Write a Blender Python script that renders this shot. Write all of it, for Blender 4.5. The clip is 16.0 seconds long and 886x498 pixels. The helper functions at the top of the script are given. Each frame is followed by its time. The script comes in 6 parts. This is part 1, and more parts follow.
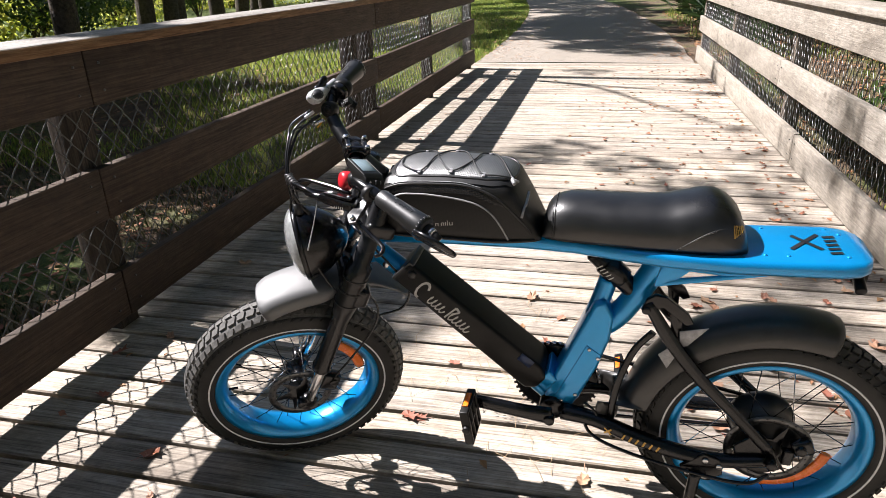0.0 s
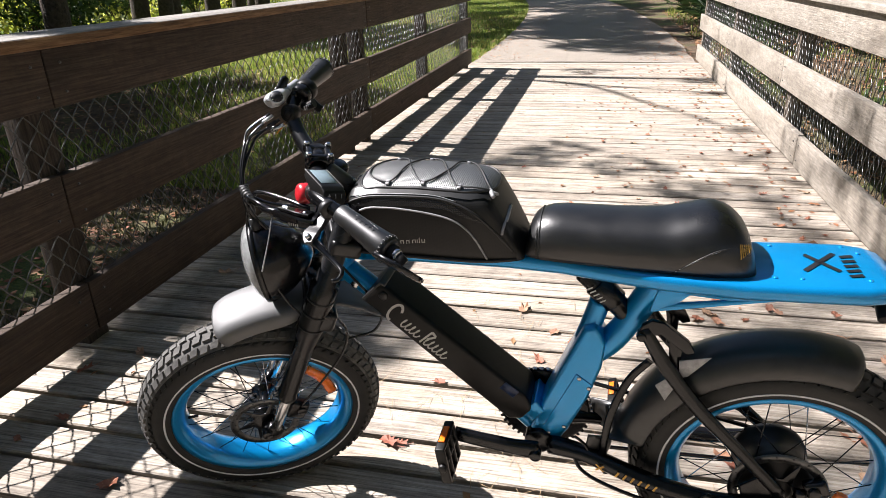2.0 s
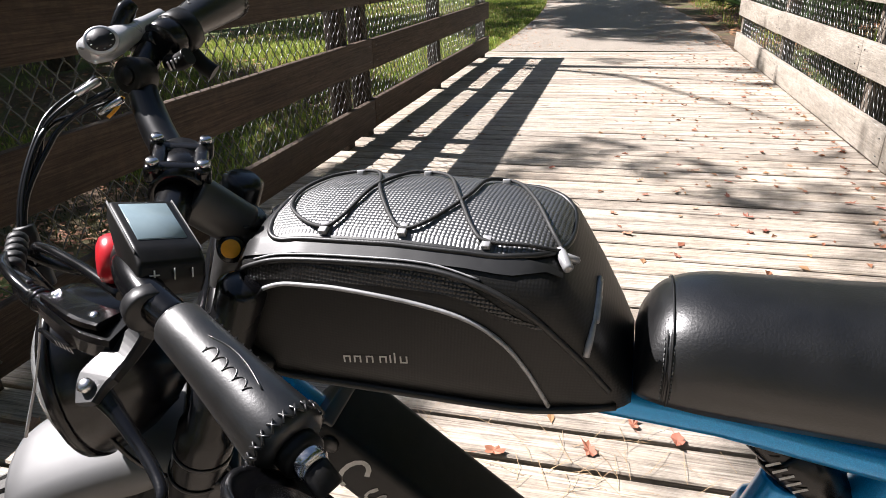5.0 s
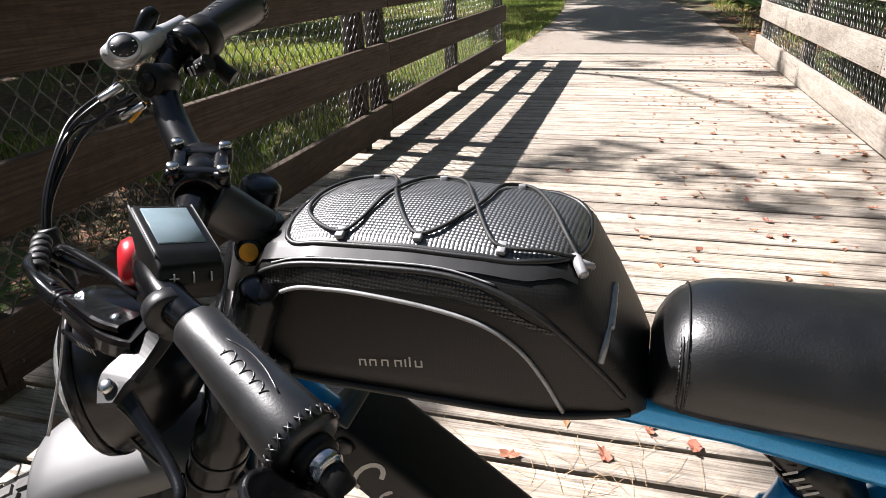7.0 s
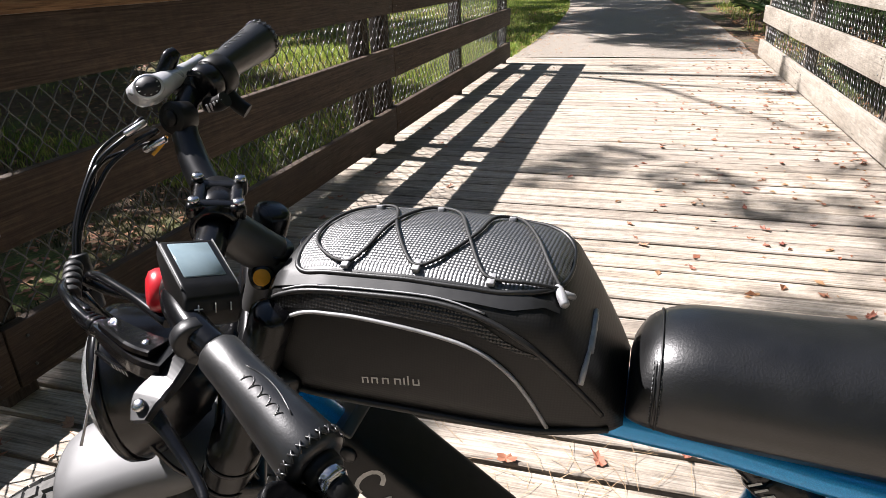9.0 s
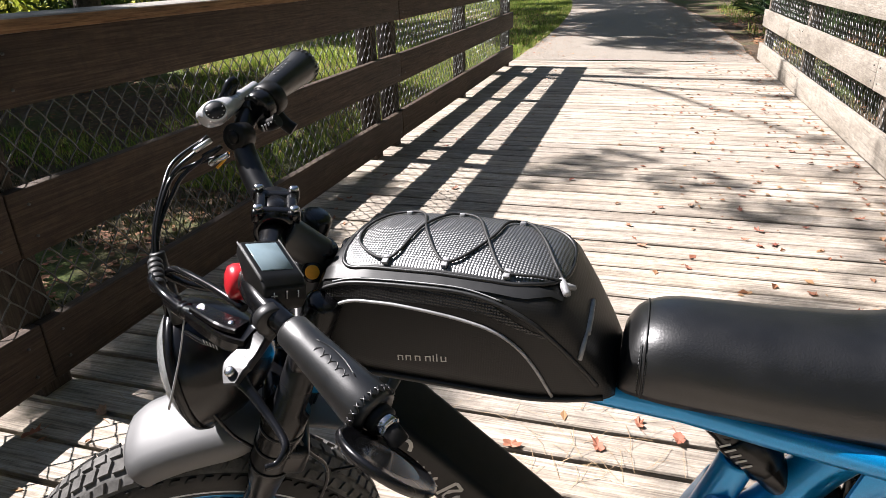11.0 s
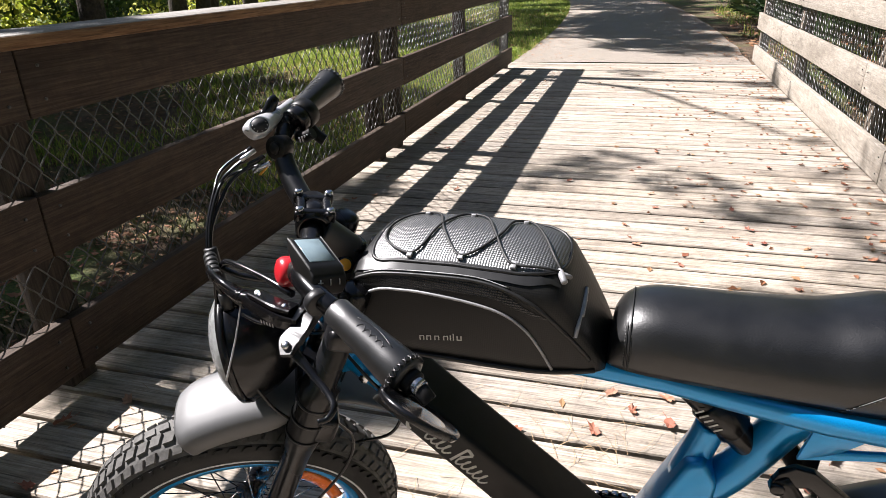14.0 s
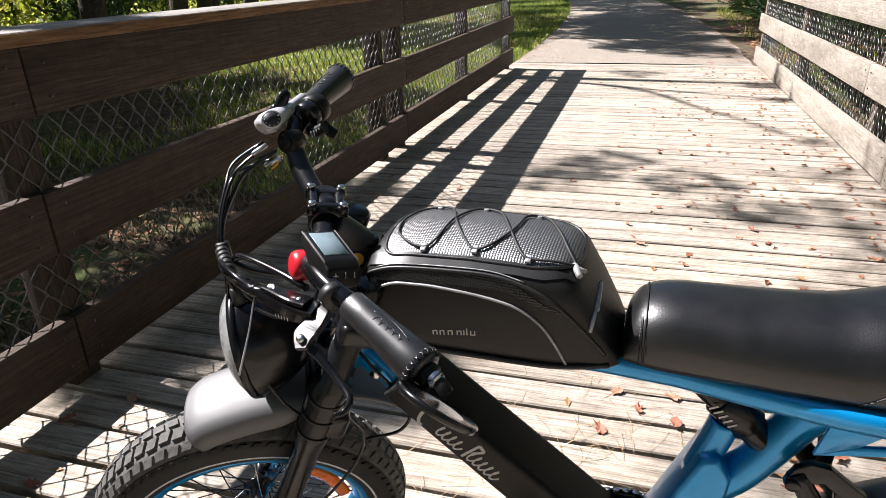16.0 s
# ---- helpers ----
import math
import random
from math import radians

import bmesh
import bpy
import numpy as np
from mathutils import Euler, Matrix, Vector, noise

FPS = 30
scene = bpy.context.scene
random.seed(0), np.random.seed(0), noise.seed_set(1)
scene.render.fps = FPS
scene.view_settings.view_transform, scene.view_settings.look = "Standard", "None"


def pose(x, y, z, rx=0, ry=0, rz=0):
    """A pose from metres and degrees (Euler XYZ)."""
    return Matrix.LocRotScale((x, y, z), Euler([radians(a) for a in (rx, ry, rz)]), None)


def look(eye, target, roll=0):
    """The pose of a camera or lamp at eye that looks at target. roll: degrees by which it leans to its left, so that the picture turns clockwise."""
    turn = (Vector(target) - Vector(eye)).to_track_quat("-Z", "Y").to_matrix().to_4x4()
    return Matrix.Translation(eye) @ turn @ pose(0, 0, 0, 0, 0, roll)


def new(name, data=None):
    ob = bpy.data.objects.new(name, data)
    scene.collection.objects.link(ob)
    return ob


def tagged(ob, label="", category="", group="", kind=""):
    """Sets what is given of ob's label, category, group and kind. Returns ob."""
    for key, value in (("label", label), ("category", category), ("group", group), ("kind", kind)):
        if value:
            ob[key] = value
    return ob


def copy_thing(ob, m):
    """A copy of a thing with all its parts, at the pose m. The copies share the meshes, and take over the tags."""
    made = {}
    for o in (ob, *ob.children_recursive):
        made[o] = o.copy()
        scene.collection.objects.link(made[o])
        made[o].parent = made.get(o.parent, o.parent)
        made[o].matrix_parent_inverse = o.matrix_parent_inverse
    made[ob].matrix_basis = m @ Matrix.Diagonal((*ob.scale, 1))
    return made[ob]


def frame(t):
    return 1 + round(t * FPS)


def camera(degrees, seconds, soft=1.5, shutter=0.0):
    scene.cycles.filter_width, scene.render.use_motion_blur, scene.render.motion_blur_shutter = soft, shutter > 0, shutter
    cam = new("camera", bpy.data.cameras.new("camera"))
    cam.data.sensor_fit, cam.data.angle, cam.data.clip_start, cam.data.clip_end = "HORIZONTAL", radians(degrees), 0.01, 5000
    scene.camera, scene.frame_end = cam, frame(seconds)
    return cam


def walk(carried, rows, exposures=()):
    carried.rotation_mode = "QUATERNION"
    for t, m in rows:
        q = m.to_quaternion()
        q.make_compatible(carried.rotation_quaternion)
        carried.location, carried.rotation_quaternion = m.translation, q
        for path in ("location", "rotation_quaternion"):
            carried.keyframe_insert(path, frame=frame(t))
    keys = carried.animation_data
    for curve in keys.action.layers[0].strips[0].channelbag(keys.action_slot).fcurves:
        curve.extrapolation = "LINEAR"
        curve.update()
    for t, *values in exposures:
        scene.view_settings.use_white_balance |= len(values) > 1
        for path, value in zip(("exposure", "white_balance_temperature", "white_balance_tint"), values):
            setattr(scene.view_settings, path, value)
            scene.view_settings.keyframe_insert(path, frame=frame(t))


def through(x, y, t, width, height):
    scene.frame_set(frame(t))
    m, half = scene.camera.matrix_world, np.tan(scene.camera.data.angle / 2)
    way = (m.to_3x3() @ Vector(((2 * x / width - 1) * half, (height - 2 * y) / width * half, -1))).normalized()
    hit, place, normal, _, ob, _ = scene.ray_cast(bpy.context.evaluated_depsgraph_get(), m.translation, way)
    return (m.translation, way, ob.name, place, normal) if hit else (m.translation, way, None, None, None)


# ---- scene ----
cam = camera(68.9, 16.0, soft=0.55)
PATH = [
    (0, (0.224, 1.523, 1.25), (-0.216, 3.305, 0.456), -1.6),
    (0.5, (0.211, 1.533, 1.26), (-0.231, 3.315, 0.466), -1.6),
    (1, (0.198, 1.541, 1.262), (-0.243, 3.324, 0.471), -1.5),
    (1.5, (0.212, 1.589, 1.251), (-0.23, 3.372, 0.461), -1.6),
    (2, (0.243, 1.673, 1.228), (-0.199, 3.455, 0.433), -1.7),
    (2.5, (0.262, 1.757, 1.23), (-0.184, 3.538, 0.436), -1.7),
    (3, (0.252, 1.816, 1.211), (-0.198, 3.596, 0.419), -1.6),
    (3.5, (0.202, 1.903, 1.185), (-0.252, 3.682, 0.391), -1.5),
    (4, (0.147, 2.009, 1.161), (-0.312, 3.784, 0.362), -1.4),
    (4.5, (0.123, 2.187, 1.113), (-0.345, 3.957, 0.307), -1.6),
    (5, (0.096, 2.303, 1.066), (-0.385, 4.069, 0.26), -1.7),
    (7.5, (0.098, 2.3, 1.072), (-0.437, 4.054, 0.275), -1.9),
    (8, (0.104, 2.289, 1.086), (-0.434, 4.043, 0.288), -1.8),
    (8.5, (0.11, 2.274, 1.097), (-0.43, 4.027, 0.299), -1.8),
    (9, (0.115, 2.268, 1.114), (-0.425, 4.02, 0.315), -1.7),
    (11.5, (0.125, 2.103, 1.177), (-0.419, 3.854, 0.378), -1.6),
    (12, (0.126, 2.054, 1.195), (-0.417, 3.805, 0.396), -1.6),
    (12.5, (0.136, 2.046, 1.204), (-0.408, 3.796, 0.403), -1.6),
    (13, (0.135, 2.047, 1.207), (-0.408, 3.797, 0.405), -1.6),
    (13.5, (0.137, 2.044, 1.214), (-0.405, 3.795, 0.414), -1.6),
    (14, (0.137, 2.043, 1.205), (-0.402, 3.795, 0.406), -1.6),
    (14.5, (0.134, 2.046, 1.204), (-0.405, 3.799, 0.405), -1.6),
    (15, (0.129, 2.047, 1.205), (-0.407, 3.801, 0.407), -1.5),
    (15.5, (0.123, 2.043, 1.203), (-0.414, 3.798, 0.407), -1.5),
    (16, (0.12, 2.038, 1.196), (-0.419, 3.792, 0.4), -1.5),
]
walk(cam, [(t, look(eye, target, roll)) for t, eye, target, roll in PATH])

# ---- light ----
scene.view_settings.exposure = 1.58
world = bpy.data.worlds.new("world")
scene.world = world
world.use_nodes = True
sky = world.node_tree.nodes.new("ShaderNodeTexSky")
sky.sky_type, sky.sun_disc = "NISHITA", False
sky.sun_elevation, sky.sun_rotation = radians(49), radians(-84)
world.node_tree.links.new(sky.outputs[0], world.node_tree.nodes["Background"].inputs[0])
world.node_tree.nodes["Background"].inputs[1].default_value = 0.036
SUN_FROM = Vector((-0.905, 0.09, 1.065))
sun = new("sun", bpy.data.lights.new("sun", "SUN"))
sun.data.energy, sun.data.angle, sun.data.color = 5.0, radians(0.53), (1.0, 0.95, 0.955)
sun.matrix_world = look(SUN_FROM * 20, (0, 0, 0))


# ---- materials ----
def shader(name):
    m = bpy.data.materials.new(name)
    m.use_nodes = True
    nt = m.node_tree
    return m, nt, nt.nodes["Principled BSDF"]


def add(nt, kind, **inputs):
    n = nt.nodes.new(kind)
    for k, v in inputs.items():
        key = int(k[1:]) if k[0] == "i" and k[1:].isdigit() else k
        n.inputs[key].default_value = v
    return n


def ramp(nt, source, stops):
    n = nt.nodes.new("ShaderNodeValToRGB")
    while len(n.color_ramp.elements) < len(stops):
        n.color_ramp.elements.new(0.5)
    for e, (p, c) in zip(n.color_ramp.elements, stops):
        e.position, e.color = p, (*c, 1)
    nt.links.new(source, n.inputs[0])
    return n.outputs[0]


def coords(nt, scale=(1, 1, 1), shuffle=False):
    """Object coordinates, stretched; shuffled from piece to piece by the object's random number."""
    tc = nt.nodes.new("ShaderNodeTexCoord")
    mp = nt.nodes.new("ShaderNodeMapping")
    mp.inputs["Scale"].default_value = scale
    nt.links.new(tc.outputs["Object"], mp.inputs[0])
    if shuffle:
        info = nt.nodes.new("ShaderNodeObjectInfo")
        mul = nt.nodes.new("ShaderNodeVectorMath")
        mul.operation = "SCALE"
        mul.inputs[0].default_value = (37.1, 71.3, 53.7)
        nt.links.new(info.outputs["Random"], mul.inputs["Scale"])
        nt.links.new(mul.outputs[0], mp.inputs["Location"])
    return mp.outputs[0]


def noise_tex(nt, vec, scale, detail=4, rough=0.6, dist=0.0):
    n = add(nt, "ShaderNodeTexNoise", Scale=scale, Detail=detail, Roughness=rough, Distortion=dist)
    nt.links.new(vec, n.inputs["Vector"])
    return n.outputs["Fac"]


def mixed(nt, mode, fac, a, b):
    n = nt.nodes.new("ShaderNodeMix")
    n.data_type, n.blend_type = "RGBA", mode
    for sock, v in ((0, fac), (6, a), (7, b)):
        if isinstance(v, (float, int)):
            n.inputs[sock].default_value = v
        elif isinstance(v, tuple):
            n.inputs[sock].default_value = (*v, 1)
        else:
            nt.links.new(v, n.inputs[sock])
    return n.outputs[2]


def bumped(nt, bsdf, height, strength, distance):
    b = add(nt, "ShaderNodeBump", Strength=strength, Distance=distance)
    nt.links.new(height, b.inputs["Height"])
    nt.links.new(b.outputs[0], bsdf.inputs["Normal"])


def wood(name, dark, mid, light, axis, rough=0.75, tint=0.35, grain_len=0.05, blotch=0.0):
    """Weathered timber with long grain, knots, cracks, nail stains and blotches; grain runs along the axis."""
    m, nt, bsdf = shader(name)
    s = [1.0, 1.0, 1.0]
    s["xyz".index(axis)] = grain_len
    grain = noise_tex(nt, coords(nt, tuple(s), True), 130, 6, 0.7, 0.3)
    s["xyz".index(axis)] = 0.12
    band = noise_tex(nt, coords(nt, tuple(s), True), 14, 4, 0.6, 1.2)
    s["xyz".index(axis)] = 0.3
    stain = noise_tex(nt, coords(nt, tuple(s), True), 4.0, 5, 0.6)
    c = ramp(nt, grain, ((0.32, dark), (0.49, mid), (0.66, light)))
    c = mixed(nt, "MULTIPLY", 0.55, c, ramp(nt, band, ((0.3, (0.55, 0.52, 0.48)), (0.62, (1.0, 1.0, 1.0)))))
    c = mixed(nt, "MULTIPLY", 0.75, c, ramp(nt, stain, ((0.28, (0.42, 0.39, 0.36)), (0.42, (0.86, 0.85, 0.83)), (0.55, (1.0, 1.0, 1.0)))))
    if blotch:
        spots = noise_tex(nt, coords(nt, (1, 1, 1), True), 22, 6, 0.75, 0.4)
        c = mixed(nt, "MULTIPLY", blotch, c, ramp(nt, spots, ((0.34, (0.4, 0.36, 0.33)), (0.5, (0.95, 0.93, 0.9)), (0.66, (1.5, 1.42, 1.32)))))
    s["xyz".index(axis)] = 0.02
    crack = noise_tex(nt, coords(nt, tuple(s), True), 110, 3, 0.7, 0.3)
    c = mixed(nt, "MULTIPLY", 0.8, c, ramp(nt, crack, ((0.29, (0.22, 0.19, 0.16)), (0.36, (1.0, 1.0, 1.0)))))
    vor = add(nt, "ShaderNodeTexVoronoi", Scale=3.2)
    k = [1.0, 1.0, 1.0]
    k["xyz".index(axis)] = 0.5
    nt.links.new(coords(nt, tuple(k), True), vor.inputs["Vector"])
    c = mixed(nt, "MULTIPLY", 0.8, c, ramp(nt, vor.outputs["Distance"], ((0.03, (0.3, 0.24, 0.2)), (0.075, (1.0, 1.0, 1.0)))))
    info = nt.nodes.new("ShaderNodeObjectInfo")
    c = mixed(nt, "MULTIPLY", tint, c, ramp(nt, info.outputs["Random"], ((0.0, (0.45, 0.42, 0.39)), (0.3, (0.95, 0.93, 0.9)), (0.6, (1.0, 0.95, 0.88)), (0.85, (0.72, 0.72, 0.72)), (1.0, (0.6, 0.56, 0.52)))))
    nt.links.new(c, bsdf.inputs["Base Color"])
    nt.links.new(ramp(nt, grain, ((0.2, (rough + 0.15,) * 3), (0.8, (rough - 0.1,) * 3))), bsdf.inputs["Roughness"])
    bumped(nt, bsdf, mixed(nt, "MULTIPLY", 1.0, grain, crack), 0.7, 0.006)
    return m


def stuff(name, dark, light, rough=0.5, metal=0.0, scale=40.0, bump=0.15, depth=0.001, coat=0.0, fine=None, spec=0.5, ior=1.5):
    """A surface with two scales of variation in tone and a fine relief."""
    m, nt, bsdf = shader(name)
    vec = coords(nt)
    a, b = noise_tex(nt, vec, scale, 5), noise_tex(nt, vec, scale * 0.13, 3)
    c = ramp(nt, a, ((0.3, dark), (0.7, light)))
    c = mixed(nt, "MULTIPLY", 0.5, c, ramp(nt, b, ((0.35, (0.72, 0.72, 0.72)), (0.65, (1.0, 1.0, 1.0)))))
    nt.links.new(c, bsdf.inputs["Base Color"])
    nt.links.new(ramp(nt, b, ((0.3, (max(rough - 0.08, 0.03),) * 3), (0.7, (min(rough + 0.1, 1),) * 3))), bsdf.inputs["Roughness"])
    bsdf.inputs["Metallic"].default_value = metal
    bsdf.inputs["Coat Weight"].default_value = coat
    bsdf.inputs["Coat Roughness"].default_value = 0.08
    bsdf.inputs["Specular IOR Level"].default_value = spec
    bsdf.inputs["IOR"].default_value = ior
    if bump:
        bumped(nt, bsdf, noise_tex(nt, vec, fine or scale * 6, 2), bump, depth)
    return m


def woven(name, dark, light, pitch, rough, spec=0.5, relief=0.35, turn=0):
    """Embossed square weave of a technical cloth."""
    m, nt, bsdf = shader(name)
    ch = add(nt, "ShaderNodeTexVoronoi", Scale=1.0 / pitch, Randomness=0.08)
    ch.voronoi_dimensions = "2D"
    mp = nt.nodes.new("ShaderNodeMapping")
    mp.inputs["Rotation"].default_value = (radians(-turn), 0, 0)
    mq = nt.nodes.new("ShaderNodeMapping")
    mq.inputs["Rotation"].default_value = (0, 0, radians(4))
    nt.links.new(coords(nt, (1, 1, 1)), mp.inputs[0])
    nt.links.new(mp.outputs[0], mq.inputs[0])
    nt.links.new(mq.outputs[0], ch.inputs["Vector"])
    dome = ramp(nt, ch.outputs["Distance"], ((0.1, (1.0,) * 3), (0.62, (0.0,) * 3)))
    a = noise_tex(nt, coords(nt), 30, 3)
    c = mixed(nt, "MIX", dome, dark, light)
    c = mixed(nt, "MULTIPLY", 0.4, c, ramp(nt, a, ((0.3, (0.6, 0.6, 0.6)), (0.7, (1.0, 1.0, 1.0)))))
    nt.links.new(c, bsdf.inputs["Base Color"])
    bsdf.inputs["Roughness"].default_value = rough
    bsdf.inputs["Specular IOR Level"].default_value = spec
    bsdf.inputs["IOR"].default_value = 1.5 + 0.5 * (spec > 0.5)
    bumped(nt, bsdf, dome, relief, 0.0009)
    return m


def leafy(name, colours, rough=0.55, through=0.35):
    """Leaves that differ from one to the next and let some light through."""
    m, nt, bsdf = shader(name)
    geo = nt.nodes.new("ShaderNodeNewGeometry")
    n = len(colours)
    c = ramp(nt, geo.outputs["Random Per Island"], [(i / max(n - 1, 1), k) for i, k in enumerate(colours)])
    c = mixed(nt, "MULTIPLY", 0.5, c, ramp(nt, noise_tex(nt, coords(nt), 9, 3), ((0.3, (0.55, 0.55, 0.55)), (0.7, (1.0, 1.0, 1.0)))))
    nt.links.new(c, bsdf.inputs["Base Color"])
    bsdf.inputs["Roughness"].default_value = rough
    if through:
        tr = nt.nodes.new("ShaderNodeBsdfTranslucent")
        nt.links.new(c, tr.inputs[0])
        mix = nt.nodes.new("ShaderNodeMixShader")
        mix.inputs[0].default_value = through
        nt.links.new(bsdf.outputs[0], mix.inputs[1])
        nt.links.new(tr.outputs[0], mix.inputs[2])
        nt.links.new(mix.outputs[0], nt.nodes["Material Output"].inputs[0])
    return m


def ground_mat(name):
    m, nt, bsdf = shader(name)
    v = coords(nt)
    a, b, d = noise_tex(nt, v, 0.7, 4), noise_tex(nt, v, 9, 6, 0.7), noise_tex(nt, v, 45, 5, 0.7)
    grass = ramp(nt, d, ((0.3, (0.025, 0.04, 0.01)), (0.5, (0.085, 0.12, 0.024)), (0.7, (0.19, 0.2, 0.05))))
    litter = ramp(nt, b, ((0.3, (0.05, 0.032, 0.02)), (0.55, (0.13, 0.085, 0.05)), (0.75, (0.24, 0.17, 0.1))))
    where = nt.nodes.new("ShaderNodeSeparateXYZ")
    nt.links.new(v, where.inputs[0])
    bank = add(nt, "ShaderNodeMapRange", i1=10.5, i2=12.5, i3=1.0, i4=0.0)
    nt.links.new(where.outputs["Y"], bank.inputs[0])
    right = add(nt, "ShaderNodeMapRange", i1=0.5, i2=1.5, i3=0.0, i4=1.0)
    nt.links.new(where.outputs["X"], right.inputs[0])
    litter_share = mixed(nt, "MULTIPLY", 1.0, ramp(nt, a, ((0.36, (0, 0, 0)), (0.52, (1, 1, 1)))), mixed(nt, "LIGHTEN", 1.0, bank.outputs[0], right.outputs[0]))
    c = mixed(nt, "MIX", litter_share, grass, litter)
    nt.links.new(c, bsdf.inputs["Base Color"])
    bsdf.inputs["Roughness"].default_value = 0.95
    bumped(nt, bsdf, d, 0.9, 0.06)
    return m


def paint_blue(name):
    """Metallic blue lacquer with a fine flake and a clear coat."""
    m, nt, bsdf = shader(name)
    v = coords(nt)
    fl = noise_tex(nt, v, 900, 2)
    c = mixed(nt, "MIX", ramp(nt, fl, ((0.4, (0.0,) * 3), (0.7, (0.5,) * 3))), (0.0, 0.23, 0.56), (0.006, 0.44, 0.88))
    c = mixed(nt, "MULTIPLY", 0.4, c, ramp(nt, noise_tex(nt, v, 12, 4), ((0.35, (0.75, 0.75, 0.75)), (0.65, (1.0, 1.0, 1.0)))))
    nt.links.new(c, bsdf.inputs["Base Color"])
    bsdf.inputs["Metallic"].default_value = 0.5
    bsdf.inputs["Roughness"].default_value = 0.28
    bsdf.inputs["Coat Weight"].default_value = 0.6
    bsdf.inputs["Coat Roughness"].default_value = 0.06
    return m


DECK = wood("weathered_deck_timber", (0.145, 0.125, 0.103), (0.41, 0.363, 0.308), (0.6, 0.555, 0.495), "x", tint=0.6, grain_len=0.035, blotch=0.35)
# Left rails darker, right rails paler: shade and sun are put into the colour.
RAIL_SHADED = wood("shaded_brown_rail_timber", (0.028, 0.017, 0.0105), (0.057, 0.0345, 0.0215), (0.09, 0.061, 0.04), "y", tint=0.25, grain_len=0.03, blotch=0.45)
RAIL_SUNLIT = wood("sunlit_grey_rail_timber", (0.23, 0.205, 0.175), (0.31, 0.28, 0.24), (0.4, 0.37, 0.325), "y", tint=0.25, grain_len=0.08, blotch=0.35)
CAP = wood("pale_cap_timber", (0.12, 0.11, 0.1), (0.24, 0.225, 0.205), (0.36, 0.34, 0.315), "y", tint=0.1)
CAP_EDGE = wood("orange_cap_timber", (0.1, 0.05, 0.02), (0.2, 0.105, 0.045), (0.3, 0.17, 0.08), "y", tint=0.1)
# Left posts coloured dark for shade, right posts pale for the sun on them.
POST_SHADED = wood("shaded_post_timber", (0.022, 0.015, 0.01), (0.045, 0.03, 0.02), (0.085, 0.06, 0.042), "z")
POST_SUNLIT = wood("sunlit_grey_post_timber", (0.08, 0.06, 0.045), (0.15, 0.12, 0.095), (0.25, 0.21, 0.17), "z")
JOIST = wood("joist_timber", (0.05, 0.035, 0.025), (0.09, 0.065, 0.045), (0.13, 0.1, 0.075), "y")
WIRE = stuff("galvanised_wire", (0.09, 0.09, 0.088), (0.155, 0.155, 0.152), 0.36, 1.0, 60, 0.1)
ASPHALT = stuff("worn_asphalt", (0.17, 0.145, 0.118), (0.41, 0.36, 0.298), 0.9, 0, 55, 0.8, 0.01)
GROUND = ground_mat("grass_and_litter")
BARK = stuff("tree_bark", (0.025, 0.018, 0.012), (0.1, 0.075, 0.055), 0.95, 0, 18, 0.9, 0.03, fine=30)
CROWN = leafy("tree_leaves", ((0.03, 0.06, 0.01), (0.07, 0.12, 0.015), (0.14, 0.18, 0.03), (0.26, 0.24, 0.05)))
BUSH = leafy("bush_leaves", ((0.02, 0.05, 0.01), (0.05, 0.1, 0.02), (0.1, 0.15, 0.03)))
# Dull bank grass, its tones lowered to carry the shade there.
SHADED_BANK = leafy("shaded_bank_blades", ((0.02, 0.034, 0.009), (0.045, 0.06, 0.015), (0.1, 0.095, 0.035), (0.2, 0.16, 0.08)), 0.6, 0.2)
# Leaf tones and translucency raised to stand in for sunlight reaching the thicket.
THICKET = leafy("sun_bright_thicket_leaves", ((0.04, 0.08, 0.012), (0.3, 0.36, 0.04), (0.55, 0.56, 0.09), (0.75, 0.7, 0.2)), 0.5, 0.7)
# Lawn grass with tones raised to carry full sunlight.
SUNLIT_BLADES = leafy("grass_blades", ((0.1, 0.18, 0.02), (0.22, 0.33, 0.045), (0.4, 0.46, 0.09), (0.55, 0.5, 0.17)), 0.6, 0.35)
PALM = leafy("palmetto_fans", ((0.02, 0.05, 0.015), (0.05, 0.1, 0.03), (0.09, 0.13, 0.05)), 0.4, 0.2)
DRY = leafy("dry_leaves", ((0.2, 0.075, 0.035), (0.3, 0.13, 0.06), (0.42, 0.25, 0.12), (0.26, 0.09, 0.05)), 0.7, 0.15)
NEEDLE = leafy("pine_needles", ((0.3, 0.19, 0.1), (0.42, 0.3, 0.17)), 0.7, 0.0)
BLUE = paint_blue("metallic_blue_paint")
BLACK = stuff("satin_black_metal", (0.0025, 0.0025, 0.003), (0.006, 0.006, 0.007), 0.23, 0.0, 40, 0.1, 0.0004, spec=0.42)
MATT = stuff("matt_black_plastic", (0.003, 0.003, 0.003), (0.007, 0.0065, 0.006), 0.4, 0, 60, 0.2, 0.0004, spec=0.25)
FENDER = stuff("satin_black_fender", (0.024, 0.024, 0.025), (0.038, 0.038, 0.039), 0.6, 0, 30, 0.06, 0.0002, fine=1500, spec=0.9, ior=1.75)
GLOSS = stuff("glossy_black_fender", (0.018, 0.0175, 0.017), (0.032, 0.031, 0.03), 0.36, 0, 30, 0.05, 0.0002, fine=1500, spec=0.6)
RUBBER = stuff("dusty_tyre_rubber", (0.004, 0.004, 0.0037), (0.011, 0.0105, 0.009), 0.62, 0, 35, 0.35, 0.0012)
